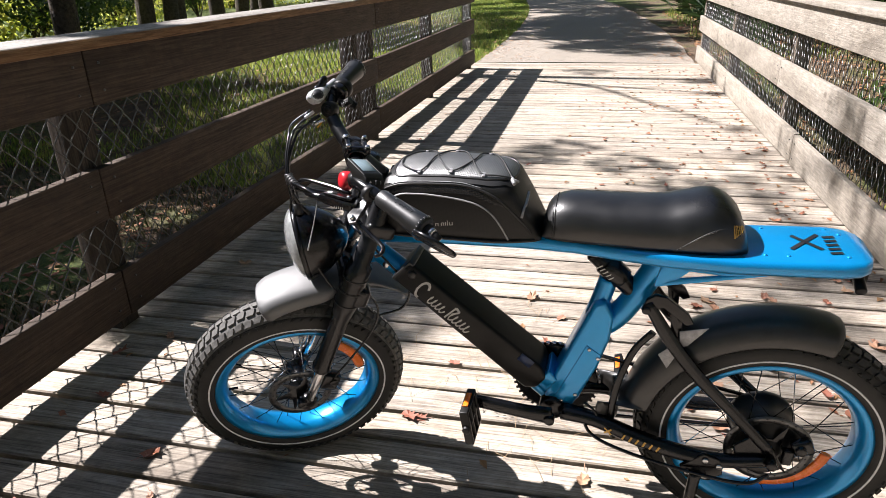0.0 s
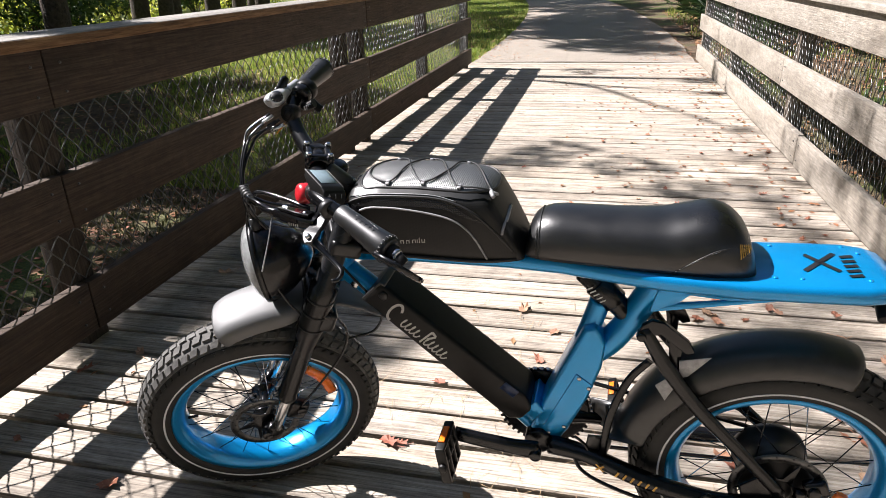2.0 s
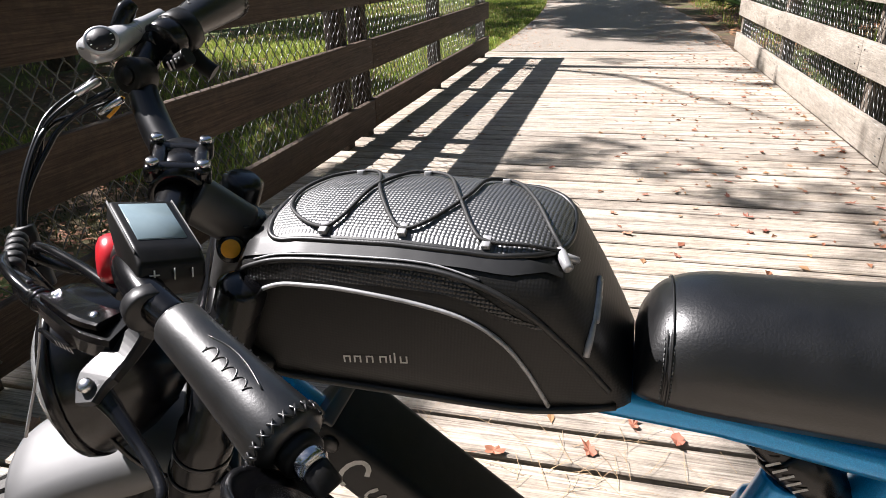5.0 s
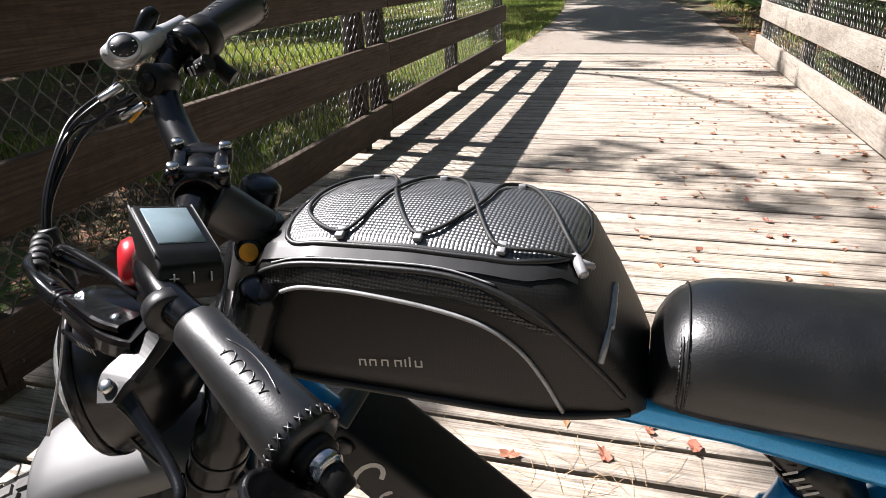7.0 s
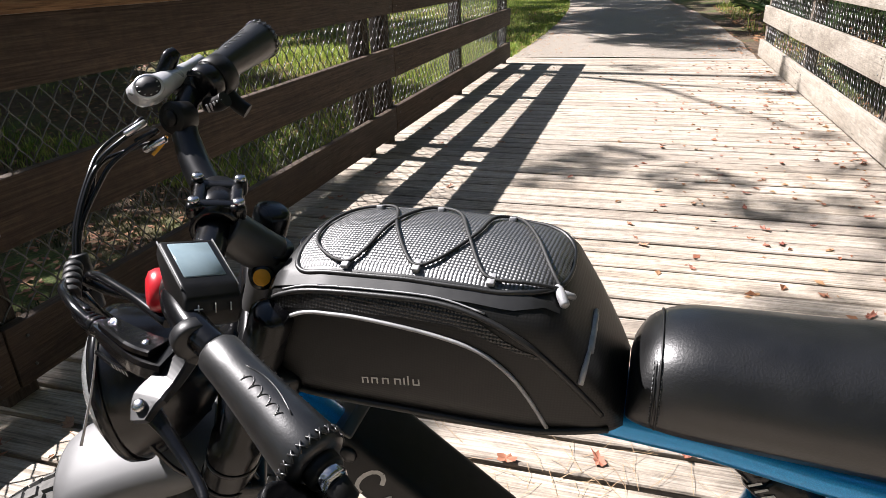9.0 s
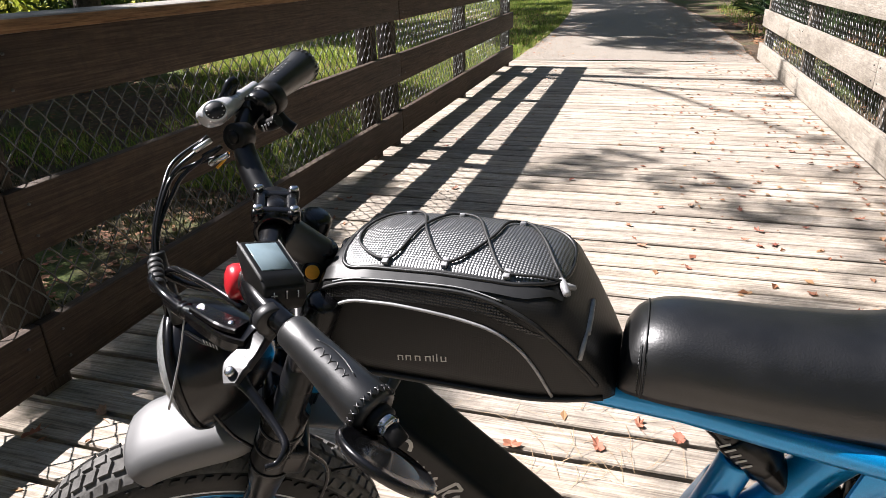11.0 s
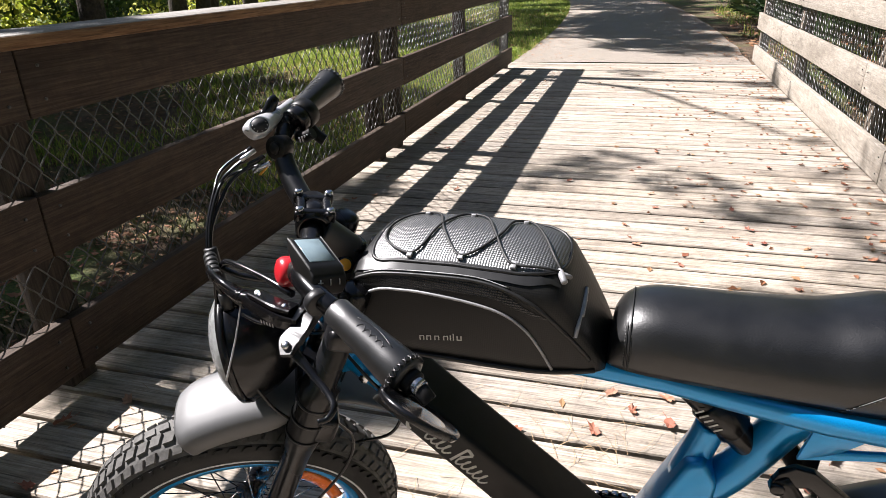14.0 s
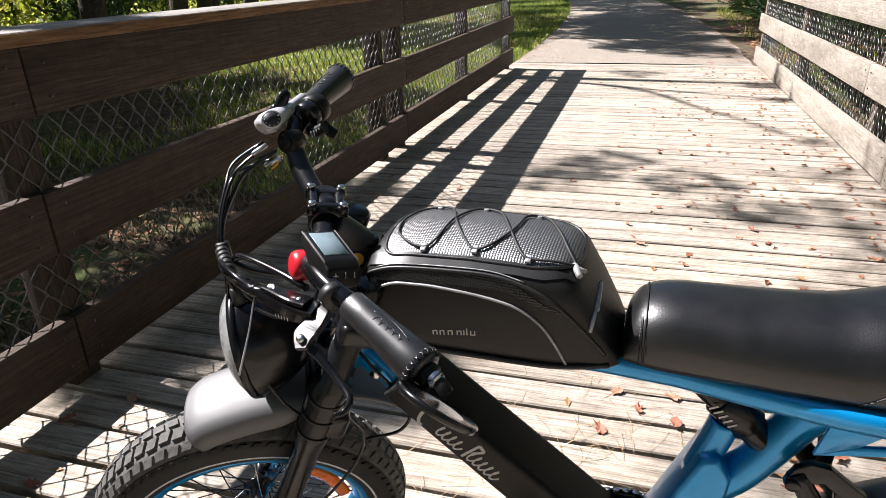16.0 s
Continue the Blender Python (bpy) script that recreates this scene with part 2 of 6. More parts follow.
DUSTY = stuff("dusty_tread_rubber", (0.05, 0.048, 0.045), (0.135, 0.13, 0.122), 0.8, 0, 55, 0.4, 0.0012)
LEATHER = stuff("black_leatherette", (0.003, 0.003, 0.0032), (0.006, 0.006, 0.0064), 0.33, 0, 50, 0.35, 0.0006, fine=420, spec=0.7)
HIDE = stuff("soft_grip_leather", (0.005, 0.005, 0.0052), (0.012, 0.012, 0.0123), 0.36, 0, 50, 0.16, 0.0005, fine=600, spec=0.8)
CLOTH = woven("black_ripstop", (0.0042, 0.004, 0.0038), (0.0085, 0.008, 0.0075), 0.0027, 0.45, 0.35, 0.12, 90)
GLOSSWEAVE = woven("glossy_embossed_cloth", (0.003, 0.003, 0.003), (0.009, 0.009, 0.0095), 0.0032, 0.3, 0.5, 0.8, 90)
WEAVE = woven("carbon_weave_cloth", (0.006, 0.006, 0.006), (0.018, 0.018, 0.0185), 0.0035, 0.44, 0.7, 0.7)
VINYL = stuff("smooth_black_vinyl", (0.008, 0.008, 0.008), (0.016, 0.016, 0.016), 0.38, 0, 60, 0.08, 0.0003, fine=900, spec=0.5)
TRIM = stuff("black_piping", (0.004, 0.004, 0.004), (0.01, 0.01, 0.01), 0.45, 0, 90, 0.3, 0.0006)
CORD = stuff("black_cord", (0.006, 0.006, 0.006), (0.015, 0.015, 0.015), 0.6, 0, 300, 0.4, 0.0006)
SILVER = stuff("grey_reflective_tape", (0.24, 0.24, 0.245), (0.4, 0.4, 0.41), 0.4, 0.25, 90, 0.15, 0.0004)
PLATE = stuff("polished_black_alloy", (0.006, 0.006, 0.0065), (0.012, 0.012, 0.013), 0.36, 0.0, 50, 0.1, 0.0003, spec=0.4)
WHITE = stuff("white_reflective_band", (0.6, 0.6, 0.61), (0.78, 0.78, 0.79), 0.4, 0.0, 90, 0.1, 0.0003)
CHROME = stuff("bare_steel", (0.45, 0.45, 0.46), (0.65, 0.65, 0.66), 0.2, 1.0, 50, 0.08, 0.0003)
ROTOR = stuff("worn_disc_steel", (0.07, 0.07, 0.07), (0.17, 0.17, 0.17), 0.35, 0.9, 60, 0.1, 0.0003)
ALLOY = stuff("silver_shifter_shell", (0.5, 0.5, 0.51), (0.62, 0.62, 0.63), 0.28, 0.45, 60, 0.05, 0.0003)
RED = stuff("red_plastic", (0.45, 0.012, 0.02), (0.6, 0.02, 0.03), 0.35, 0, 40, 0.05, 0.0003, coat=0.3)
AMBER = stuff("amber_reflector", (0.9, 0.15, 0.01), (1.0, 0.24, 0.015), 0.25, 0, 200, 0.5, 0.001, fine=500, coat=0.5)
YELLOW = stuff("yellow_sticker", (0.85, 0.38, 0.02), (0.95, 0.45, 0.03), 0.45, 0, 200, 0.1, 0.0003)
GOLD = stuff("gold_lettering", (0.42, 0.24, 0.05), (0.6, 0.36, 0.09), 0.4, 0.5, 200, 0.1, 0.0003)
PRINT = stuff("grey_print", (0.42, 0.41, 0.39), (0.55, 0.54, 0.52), 0.5, 0.1, 200, 0.1, 0.0003)
THREAD = stuff("dark_grey_thread", (0.07, 0.07, 0.07), (0.14, 0.14, 0.14), 0.6, 0, 200, 0.1, 0.0003)
INK = stuff("black_print", (0.004, 0.004, 0.006), (0.01, 0.01, 0.014), 0.5, 0, 200, 0.1, 0.0003)
SCREEN = stuff("grey_blue_screen", (0.16, 0.22, 0.25), (0.22, 0.29, 0.32), 0.12, 0, 20, 0.0)
GLASS = stuff("ribbed_lamp_glass", (0.22, 0.23, 0.23), (0.4, 0.41, 0.41), 0.16, 0.3, 60, 0.6, 0.003, fine=180, coat=0.6)
BLUECORE = stuff("dark_blue_hub", (0.006, 0.016, 0.05), (0.012, 0.03, 0.09), 0.35, 0.2, 60, 0.1, 0.0004)


# ---- mesh helpers ----
def grid_loft(rings, closed=True, ends=True, smooth=True):
    """A skin over rings of points with the same count."""
    bm = bmesh.new()
    vs = [[bm.verts.new(p) for p in r] for r in rings]
    n = len(rings[0])
    for a, b in zip(vs, vs[1:]):
        for i in range(n if closed else n - 1):
            j = (i + 1) % n
            bm.faces.new((a[i], a[j], b[j], b[i]))
    if ends and closed:
        bm.faces.new(vs[0][::-1])
        bm.faces.new(vs[-1])
    for f in bm.faces:
        f.smooth = smooth and len(f.verts) == 4
    bmesh.ops.recalc_face_normals(bm, faces=bm.faces)
    return bm


def spline(points, per=6):
    """A smooth curve through the points."""
    p = [Vector(q) for q in points]
    if len(p) < 3:
        return p
    p = [2 * p[0] - p[1], *p, 2 * p[-1] - p[-2]]
    out = []
    for a, b, c, d in zip(p, p[1:], p[2:], p[3:]):
        for i in range(per):
            t = i / per
            out.append(0.5 * (2 * b + (c - a) * t + (2 * a - 5 * b + 4 * c - d) * t * t + (3 * b - a - 3 * c + d) * t ** 3))
    return out + [p[-2]]


def tube(points, radius, segs=12, per=6, flat=1.0):
    """A round (or flattened) tube along a curve; radius may be a list, one for each given point."""
    path = spline(points, per)
    if isinstance(radius, (list, tuple)):
        x = np.linspace(0, len(radius) - 1, len(path))
        rr = np.interp(x, range(len(radius)), radius)
    else:
        rr = [radius] * len(path)
    rings, side = [], None
    for i, c in enumerate(path):
        d = (path[min(i + 1, len(path) - 1)] - path[max(i - 1, 0)]).normalized()
        ref = side if side is not None else (Vector((0, 0, 1)) if abs(d.z) < 0.9 else Vector((1, 0, 0)))
        side = (ref - d * ref.dot(d)).normalized()
        up = d.cross(side)
        rings.append([c + (side * math.cos(a) + up * math.sin(a) * flat) * rr[i] for a in (2 * math.pi * k / segs for k in range(segs))])
    return grid_loft(rings)


def lathe(profile, m=Matrix(), segs=40, closed=False):
    """Points (along, radius) turned round the local y axis, then placed by m."""
    rings = []
    for k in range(segs + 1):
        a = 2 * math.pi * k / segs
        rings.append([m @ Vector((r * math.cos(a), y, r * math.sin(a))) for y, r in profile])
    bm = grid_loft(rings, closed=closed, ends=False)
    bmesh.ops.remove_doubles(bm, verts=bm.verts, dist=1e-5)
    bmesh.ops.recalc_face_normals(bm, faces=bm.faces)
    return bm


def rbox(size, m=Matrix(), bevel=0.003, seg=2):
    bm = bmesh.new()
    bmesh.ops.create_cube(bm, size=1)
    for v in bm.verts:
        v.co = Vector((v.co.x * size[0], v.co.y * size[1], v.co.z * size[2]))
    if bevel:
        bmesh.ops.bevel(bm, geom=bm.edges[:], offset=bevel, segments=seg, affect="EDGES", profile=0.6)
    bm.transform(m)
    for f in bm.faces:
        f.smooth = bevel > 0
    return bm


def slab(outline, y0, y1, bevel=0.004, seg=2):
    """An outline in x and z, pulled from y0 to y1, with rounded edges."""
    bm = bmesh.new()
    a = [bm.verts.new((x, y0, z)) for x, z in outline]
    b = [bm.verts.new((x, y1, z)) for x, z in outline]
    bm.faces.new(a)
    bm.faces.new(b[::-1])
    n = len(a)
    for i in range(n):
        j = (i + 1) % n
        bm.faces.new((a[j], a[i], b[i], b[j]))
    bmesh.ops.recalc_face_normals(bm, faces=bm.faces)
    if bevel:
        bmesh.ops.bevel(bm, geom=bm.edges[:], offset=bevel, segments=seg, affect="EDGES", profile=0.6)
    for f in bm.faces:
        f.smooth = True
    return bm


def merged(*bms):
    out = bmesh.new()
    for b in bms:
        me = bpy.data.meshes.new("t")
        b.to_mesh(me)
        out.from_mesh(me)
        bpy.data.meshes.remove(me)
        b.free()
    return out


def along(a, b, roll=(0, 0, 1)):
    """A pose at a whose y axis runs towards b."""
    y = (Vector(b) - Vector(a)).normalized()
    z = Vector(roll)
    x = y.cross(z)
    if x.length < 1e-4:
        x = y.cross(Vector((1, 0, 0)))
    x.normalize()
    z = x.cross(y)
    m = Matrix((x, y, z)).transposed().to_4x4()
    m.translation = Vector(a)
    return m


def rod(a, b, r, segs=14, bevel=0.0015):
    n = (Vector(b) - Vector(a)).length
    e = min(bevel, r * 0.5)
    return lathe([(0, 0), (0, r - e), (e, r), (n - e, r), (n, r - e), (n, 0)], along(a, b), segs)


class Thing:
    """An empty at the thing's base; parts are laid in world places."""

    def __init__(self, name, base, label, category, group="", kind=""):
        self.root = new(name)
        self.root.location = base
        self.base = Vector(base)
        self.root.empty_display_size = 0.1
        tagged(self.root, label, category, group, kind)

    def part(self, name, bm, material, m=Matrix(), parent=None, label=""):
        me = bpy.data.meshes.new(name)
        bm.to_mesh(me)
        bm.free()
        me.transform(Matrix.Translation(-self.base) @ m)
        me.materials.append(material)
        ob = new(name, me)
        ob.parent = parent or self.root
        return tagged(ob, label)


def flat_mesh(name, verts, faces, material, label="", category="", kind="", smooth=False):
    me = bpy.data.meshes.new(name)
    me.from_pydata(verts, [], faces)
    me.materials.append(material)
    if smooth:
        me.polygons.foreach_set("use_smooth", [True] * len(me.polygons))
    return tagged(new(name, me), label, category, kind=kind)


# ---- ground, path, deck and fences ----
def ease(a, b, x):
    t = min(max((x - a) / (b - a), 0.0), 1.0)
    return t * t * (3 - 2 * t)


def path_mid(y):
    """The middle line of the asphalt path, which bends away beyond the bridge."""
    return -0.05 - 0.0046 * max(y - 12, 0) ** 2


def ground_height(x, y):
    dip = -0.85 * (1 - ease(7.5, 11.6, y)) * (1 - 0.35 * ease(3, 9, abs(x)))
    far = 0.25 * noise.noise(Vector((x * 0.12, y * 0.12, 3.1))) * ease(2.5, 8, abs(x - path_mid(y)))
    return dip + far + 0.04 * noise.noise(Vector((x * 0.9, y * 0.9, 7.7))) - 0.03


xs = [-300, -120, -60, -40] + [-30 + 0.75 * i for i in range(81)] + [40, 60, 120, 300]
ys = [-300, -100, -40, -20] + [-10 + 0.75 * i for i in range(81)] + [60, 80, 120, 300, 600]
verts = [(x, y, ground_height(x, y)) for y in ys for x in xs]
w = len(xs)
faces = [(j * w + i, j * w + i + 1, j * w + w + i + 1, j * w + w + i) for j in range(len(ys) - 1) for i in range(w - 1)]
flat_mesh("ground", verts, faces, GROUND, kind="structure", smooth=True)

rows = [11.085 + 0.5 * i for i in range(90)]
verts, faces = [], []
for i, y in enumerate(rows):
    c = path_mid(y)
    half = 1.52 + 0.08 * noise.noise(Vector((0, y * 0.8, 0)))
    for k in range(9):
        f = k / 4 - 1
        verts.append((c + f * (half + 0.05 * noise.noise(Vector((f * 3, y * 2.1, 0)))), y, 0.004 - 0.012 * f * f))
    if i:
        b = (i - 1) * 9
        faces += [(b + k, b + k + 1, b + k + 10, b + k + 9) for k in range(8)]
flat_mesh("path", verts, faces, ASPHALT, kind="structure", smooth=True)

DECK_END, PITCH = 11.1, 0.1345
bm = merged(*[rbox((0.1, 14.2, 0.24), Matrix.Translation((x, 4.0, -0.162)), 0.004, 1) for x in (-1.3, -0.65, 0, 0.65, 1.3)],
            rbox((3.1, 0.09, 0.25), Matrix.Translation((0, DECK_END + 0.02, -0.166)), 0.004, 1))
me = bpy.data.meshes.new("deck")
bm.to_mesh(me)
bm.free()
me.materials.append(JOIST)
deck = tagged(new("deck", me), kind="structure")


def chain_link(x, y0, y1, z0, z1):
    """Diamond wire netting: each wire zigzags upwards and hooks round its neighbours."""
    step, rise, lean, r, segs = 0.0385, 0.05, 0.0035, 0.0024, 6
    verts, faces = [], []
    n = int((y1 - y0) / step)
    m = int((z1 - z0) / rise)
    for i in range(n):
        yc = y0 + step * i
        pts = []
        for k in range(m):
            s = 1 if (k + i) % 2 else -1
            for t, e in ((0.0, 0.0), (0.3, 0.24), (0.65, 0.58)):
                sag = 0.004 * math.sin(i * 0.31 + (k + t) * 0.7)
                side = s * (1 - 2 * e)
                pts.append((x + side * lean + 0.003 * math.sin(i * 1.7 + (k + t) * 0.4), yc + side * step * 0.52 + sag, z0 + (k + t) * rise))
        base = len(verts)
        for k, (cx, cy, cz) in enumerate(pts):
            for a in range(segs):
                an = 2 * math.pi * a / segs
                verts.append((cx + r * math.cos(an), cy + r * math.sin(an) * 1.3, cz))
            if k:
                p = base + (k - 1) * segs
                faces += [(p + a, p + (a + 1) % segs, p + segs + (a + 1) % segs, p + segs + a) for a in range(segs)]
    return verts, faces


def fence(side, lift, posts, joints, board_mat, cap_joints, y_end, label):
    """Post and rail fence: netting between posts and three levels of boards, with a flat cap."""
    f = Thing("fence", (side * 1.5, 4.0, 0), label, "fence")
    x_in = side * 1.47
    th = 0.038
    for y in posts:
        h = 1.03 + lift
        f.part("post", rbox((0.1, 0.1, h + 1.0), Matrix.Translation((side * (1.47 + th + 0.006 + 0.05), y, (h - 1.0) / 2)), 0.006), POST_SHADED if side < 0 else POST_SUNLIT)
    for (z0, z1), ends in zip(((0.062, 0.247), (0.451, 0.638), (0.847, 1.032)), joints):
        if side > 0 and z0 < 0.1:
            z0 = -lift + 0.012
        for a, b in zip(ends, ends[1:]):
            wob = random.uniform(-0.004, 0.004)
            bm = rbox((th, b - a - 0.006, z1 - z0), Matrix.Translation((x_in + side * (th / 2 + random.uniform(0, 0.003)), (a + b) / 2, (z0 + z1) / 2 + lift + wob)) @ pose(0, 0, 0, random.uniform(-0.12, 0.12), 0, 0), 0.004)
            board = f.part("rail_board", bm, board_mat)
            for y in (a + 0.06, b - 0.06):
                for k in (0.25, 0.75):
                    z = z0 + (z1 - z0) * k + lift
                    bm = lathe([(0.0, 0.0), (0.0, 0.0045), (0.004, 0.0045), (0.004, 0.0)], Matrix.Translation((x_in, y, z)) @ pose(0, 0, 0, 0, 0, 90 * side), 8)
                    f.part("screw", bm, WIRE, parent=board)
    for a, b in zip(cap_joints, cap_joints[1:]):
        if side < 0:
            f.part("cap_edge", rbox((0.003, b - a - 0.006, 0.034), Matrix.Translation((side * (1.452 - 0.0115), (a + b) / 2, 1.052 + lift)), 0.001, 1), CAP_EDGE)
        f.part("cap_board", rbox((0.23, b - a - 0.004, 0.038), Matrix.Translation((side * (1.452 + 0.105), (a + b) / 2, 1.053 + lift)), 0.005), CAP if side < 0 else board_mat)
    v, q = chain_link(side * (1.47 + th + 0.002), -1.5, y_end, 0.04 + lift, 1.0 + lift)
    me = bpy.data.meshes.new("chain_link")
    me.from_pydata([Vector(p) - f.base for p in v], [], q)
    me.materials.append(WIRE)
    me.polygons.foreach_set("use_smooth", [True] * len(me.polygons))
    net = new("chain_link", me)
    net.parent = f.root
    tagged(net, "galvanised diamond wire netting", kind="stuff")
    return f


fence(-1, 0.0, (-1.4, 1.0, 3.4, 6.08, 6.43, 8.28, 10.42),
      ((-1.6, 3.37, 6.43, 10.5), (-1.6, 3.38, 6.45, 10.5), (-1.6, 3.43, 6.46, 10.5)), RAIL_SHADED, (-1.6, 2.72, 6.6, 10.52), 10.45,
      "brown weathered timber rail fence with wire netting beside the deck, shade put into its colour")
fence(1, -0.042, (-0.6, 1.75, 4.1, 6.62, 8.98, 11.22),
      ((-1.6, 2.4, 6.09, 8.85, 11.3), (-1.6, 1.9, 6.73, 9.02, 11.3), (-1.6, 4.1, 8.95, 11.3)), RAIL_SUNLIT, (-1.6, 4.1, 8.9, 11.32), 11.2,
      "grey timber rail fence with wire netting beside the deck, sunlight put into its colour")


# ---- the electric bike ----
# Straight upright bike: x points to its rear, y to its right, z up; LEAN tips it onto its stand, STEER turns the fork.
LEAN = Matrix.Translation((0, 2.868, 0)) @ pose(0, 0, 0, 0, 0, -1.5) @ pose(0, 0, 0, 4.5, 0, 0)
PIVOT, AXIS = Vector((-0.45, 0, 0.26)), Vector((0.407, 0, 0.914)).normalized()
STEER = LEAN @ Matrix.Translation(PIVOT) @ Matrix.Rotation(radians(31), 4, AXIS) @ Matrix.Translation(-PIVOT)
F_AXLE, R_AXLE = Vector((-0.509, 0, 0.278)), Vector((0.634, 0, 0.281))
bike = Thing("electric_bicycle", (0.1, 2.88, 0.0), "blue and black fat-tyre electric bike propped on its kickstand", "bicycle")


def strokes(pieces, width, place):
    """Flat bars between pairs of points, laid on a surface by place(u, v)."""
    bm = bmesh.new()
    for (u0, v0), (u1, v1) in pieces:
        d = Vector((u1 - u0, v1 - v0))
        n = Vector((-d.y, d.x)).normalized() * width / 2
        bm.faces.new([bm.verts.new(place(*q)) for q in ((u0 + n.x, v0 + n.y), (u1 + n.x, v1 + n.y), (u1 - n.x, v1 - n.y), (u0 - n.x, v0 - n.y))])
    return bm


def wheel(axle, m, name):
    """Rim with tyre, knobs, stripe, spokes and hub."""
    at = m @ Matrix.Translation(axle)
    prof = [(-0.043, 0.208), (-0.039, 0.209), (-0.036, 0.195), (-0.02, 0.189), (0.02, 0.189), (0.036, 0.195), (0.039, 0.209), (0.043, 0.208), (0.043, 0.196), (0.024, 0.181), (0.012, 0.178), (-0.012, 0.178), (-0.024, 0.181), (-0.043, 0.196)]
    rim = bike.part(name, lathe(prof, segs=72, closed=True), BLUE, at, label="wide metallic blue rim")
    # carcass: a fat round section
    sec = [(-0.04, 0.2065)]
    for k in range(25):
        a = math.pi * (-0.1 + 1.2 * k / 24)
        sec.append((-0.051 * math.cos(a), 0.2325 + 0.0435 * math.sin(a) * (1.0 if a > 0 and a < math.pi else 1.6)))
    sec.append((0.04, 0.2065))
    knobs = [lathe(sec, segs=96)]
    bm, side_bm = bmesh.new(), bmesh.new()
    for row, (yy, hw, hl) in enumerate(((-0.0455, 0.0035, 0.0055), (-0.034, 0.0072, 0.0088), (-0.0115, 0.009, 0.0096), (0.0115, 0.009, 0.0096), (0.034, 0.0072, 0.0088), (0.0455, 0.0035, 0.0055))):
        n = 70
        inner = 0 < row < 5
        for i in range(n):
            a = 2 * math.pi * (i + (0.5 if row in (1, 3, 5) else 0.0)) / n
            tilt = math.asin(max(-1, min(1, yy / 0.051)))
            r0 = 0.2325 + 0.0435 * math.cos(tilt)
            q = Matrix.Rotation(-a, 4, "Y") @ Matrix.Translation((r0, yy, 0)) @ Matrix.Rotation(-tilt * 0.9, 4, "Z").inverted()
            skew = 0.003 * (1 if yy > 0 else -1)
            if inner and i % 2:
                q = q @ Matrix.Translation((0, -0.0022 if yy > 0 else 0.0022, 0))
            v = []
            for dx, s in ((-0.004, 1.0), (0.005 if inner else 0.004, 0.93)):
                for dy, dz in ((-1, -1), (1, -1), (1, 1), (-1, 1)):
                    v.append((bm if inner else side_bm).verts.new(q @ Vector((dx, dy * hw * s, dz * hl * s + skew * dy))))
            for f in ((4, 5, 6, 7), (0, 1, 5, 4), (1, 2, 6, 5), (2, 3, 7, 6), (3, 0, 4, 7)):
                (bm if inner else side_bm).faces.new([v[j] for j in f])
    bmesh.ops.recalc_face_normals(bm, faces=bm.faces)
    bmesh.ops.recalc_face_normals(side_bm, faces=side_bm.faces)
    bike.part("tyre", merged(knobs[0], side_bm), RUBBER, at, rim, "black fat tyre wall")
    worn = DUSTY if name == "front_wheel" else RUBBER
    words = "rows of dusty grey tread knobs" if name == "front_wheel" else "rows of black tread knobs"
    tread = bike.part("tread", bm, worn, at, rim, words)
    tagged(tread, words, kind="stuff")
    crown = [(0.051 * math.sin(a), 0.2325 + 0.0435 * math.cos(a) + 0.0012) for a in (radians(k) for k in range(-56, 57, 8))]
    bike.part("tread_base", lathe(crown, segs=96), worn, at, rim)
    ring = lathe([(-0.0488, 0.2198), (-0.0506, 0.2205), (-0.0513, 0.224), (-0.05, 0.2248)], segs=96)
    bike.part("reflective_stripe", ring, WHITE, at, rim, "thin white stripe round the tyre wall")
    # spokes laced from both hub flanges
    for k in range(36):
        s = 1 if k % 2 else -1
        a0 = 2 * math.pi * k / 36
        a1 = a0 + (0.55 if (k // 2) % 2 else -0.55)
        rh = HUB[name][0]
        p0 = Vector((rh * math.cos(a1), s * HUB[name][1], rh * math.sin(a1)))
        p1 = Vector((0.182 * math.cos(a0), s * 0.012, 0.182 * math.sin(a0)))
        # Three spokes in bright steel stand in for glints on the black ones.
        bike.part("spoke", tube([p0, p1], 0.0012, 5), CHROME if k in (7, 8, 21) else BLACK, at, rim)
    return rim, at


HUB = {"front_wheel": (0.026, 0.036), "rear_wheel": (0.066, 0.042)}
front, at = wheel(F_AXLE, STEER, "front_wheel")
bike.part("hub", lathe([(-0.062, 0), (-0.062, 0.009), (-0.045, 0.011), (-0.04, 0.03), (-0.034, 0.03), (-0.03, 0.017), (0.03, 0.017), (0.034, 0.03), (0.04, 0.03), (0.045, 0.011), (0.062, 0.009), (0.062, 0)], segs=24), BLACK, at, front)


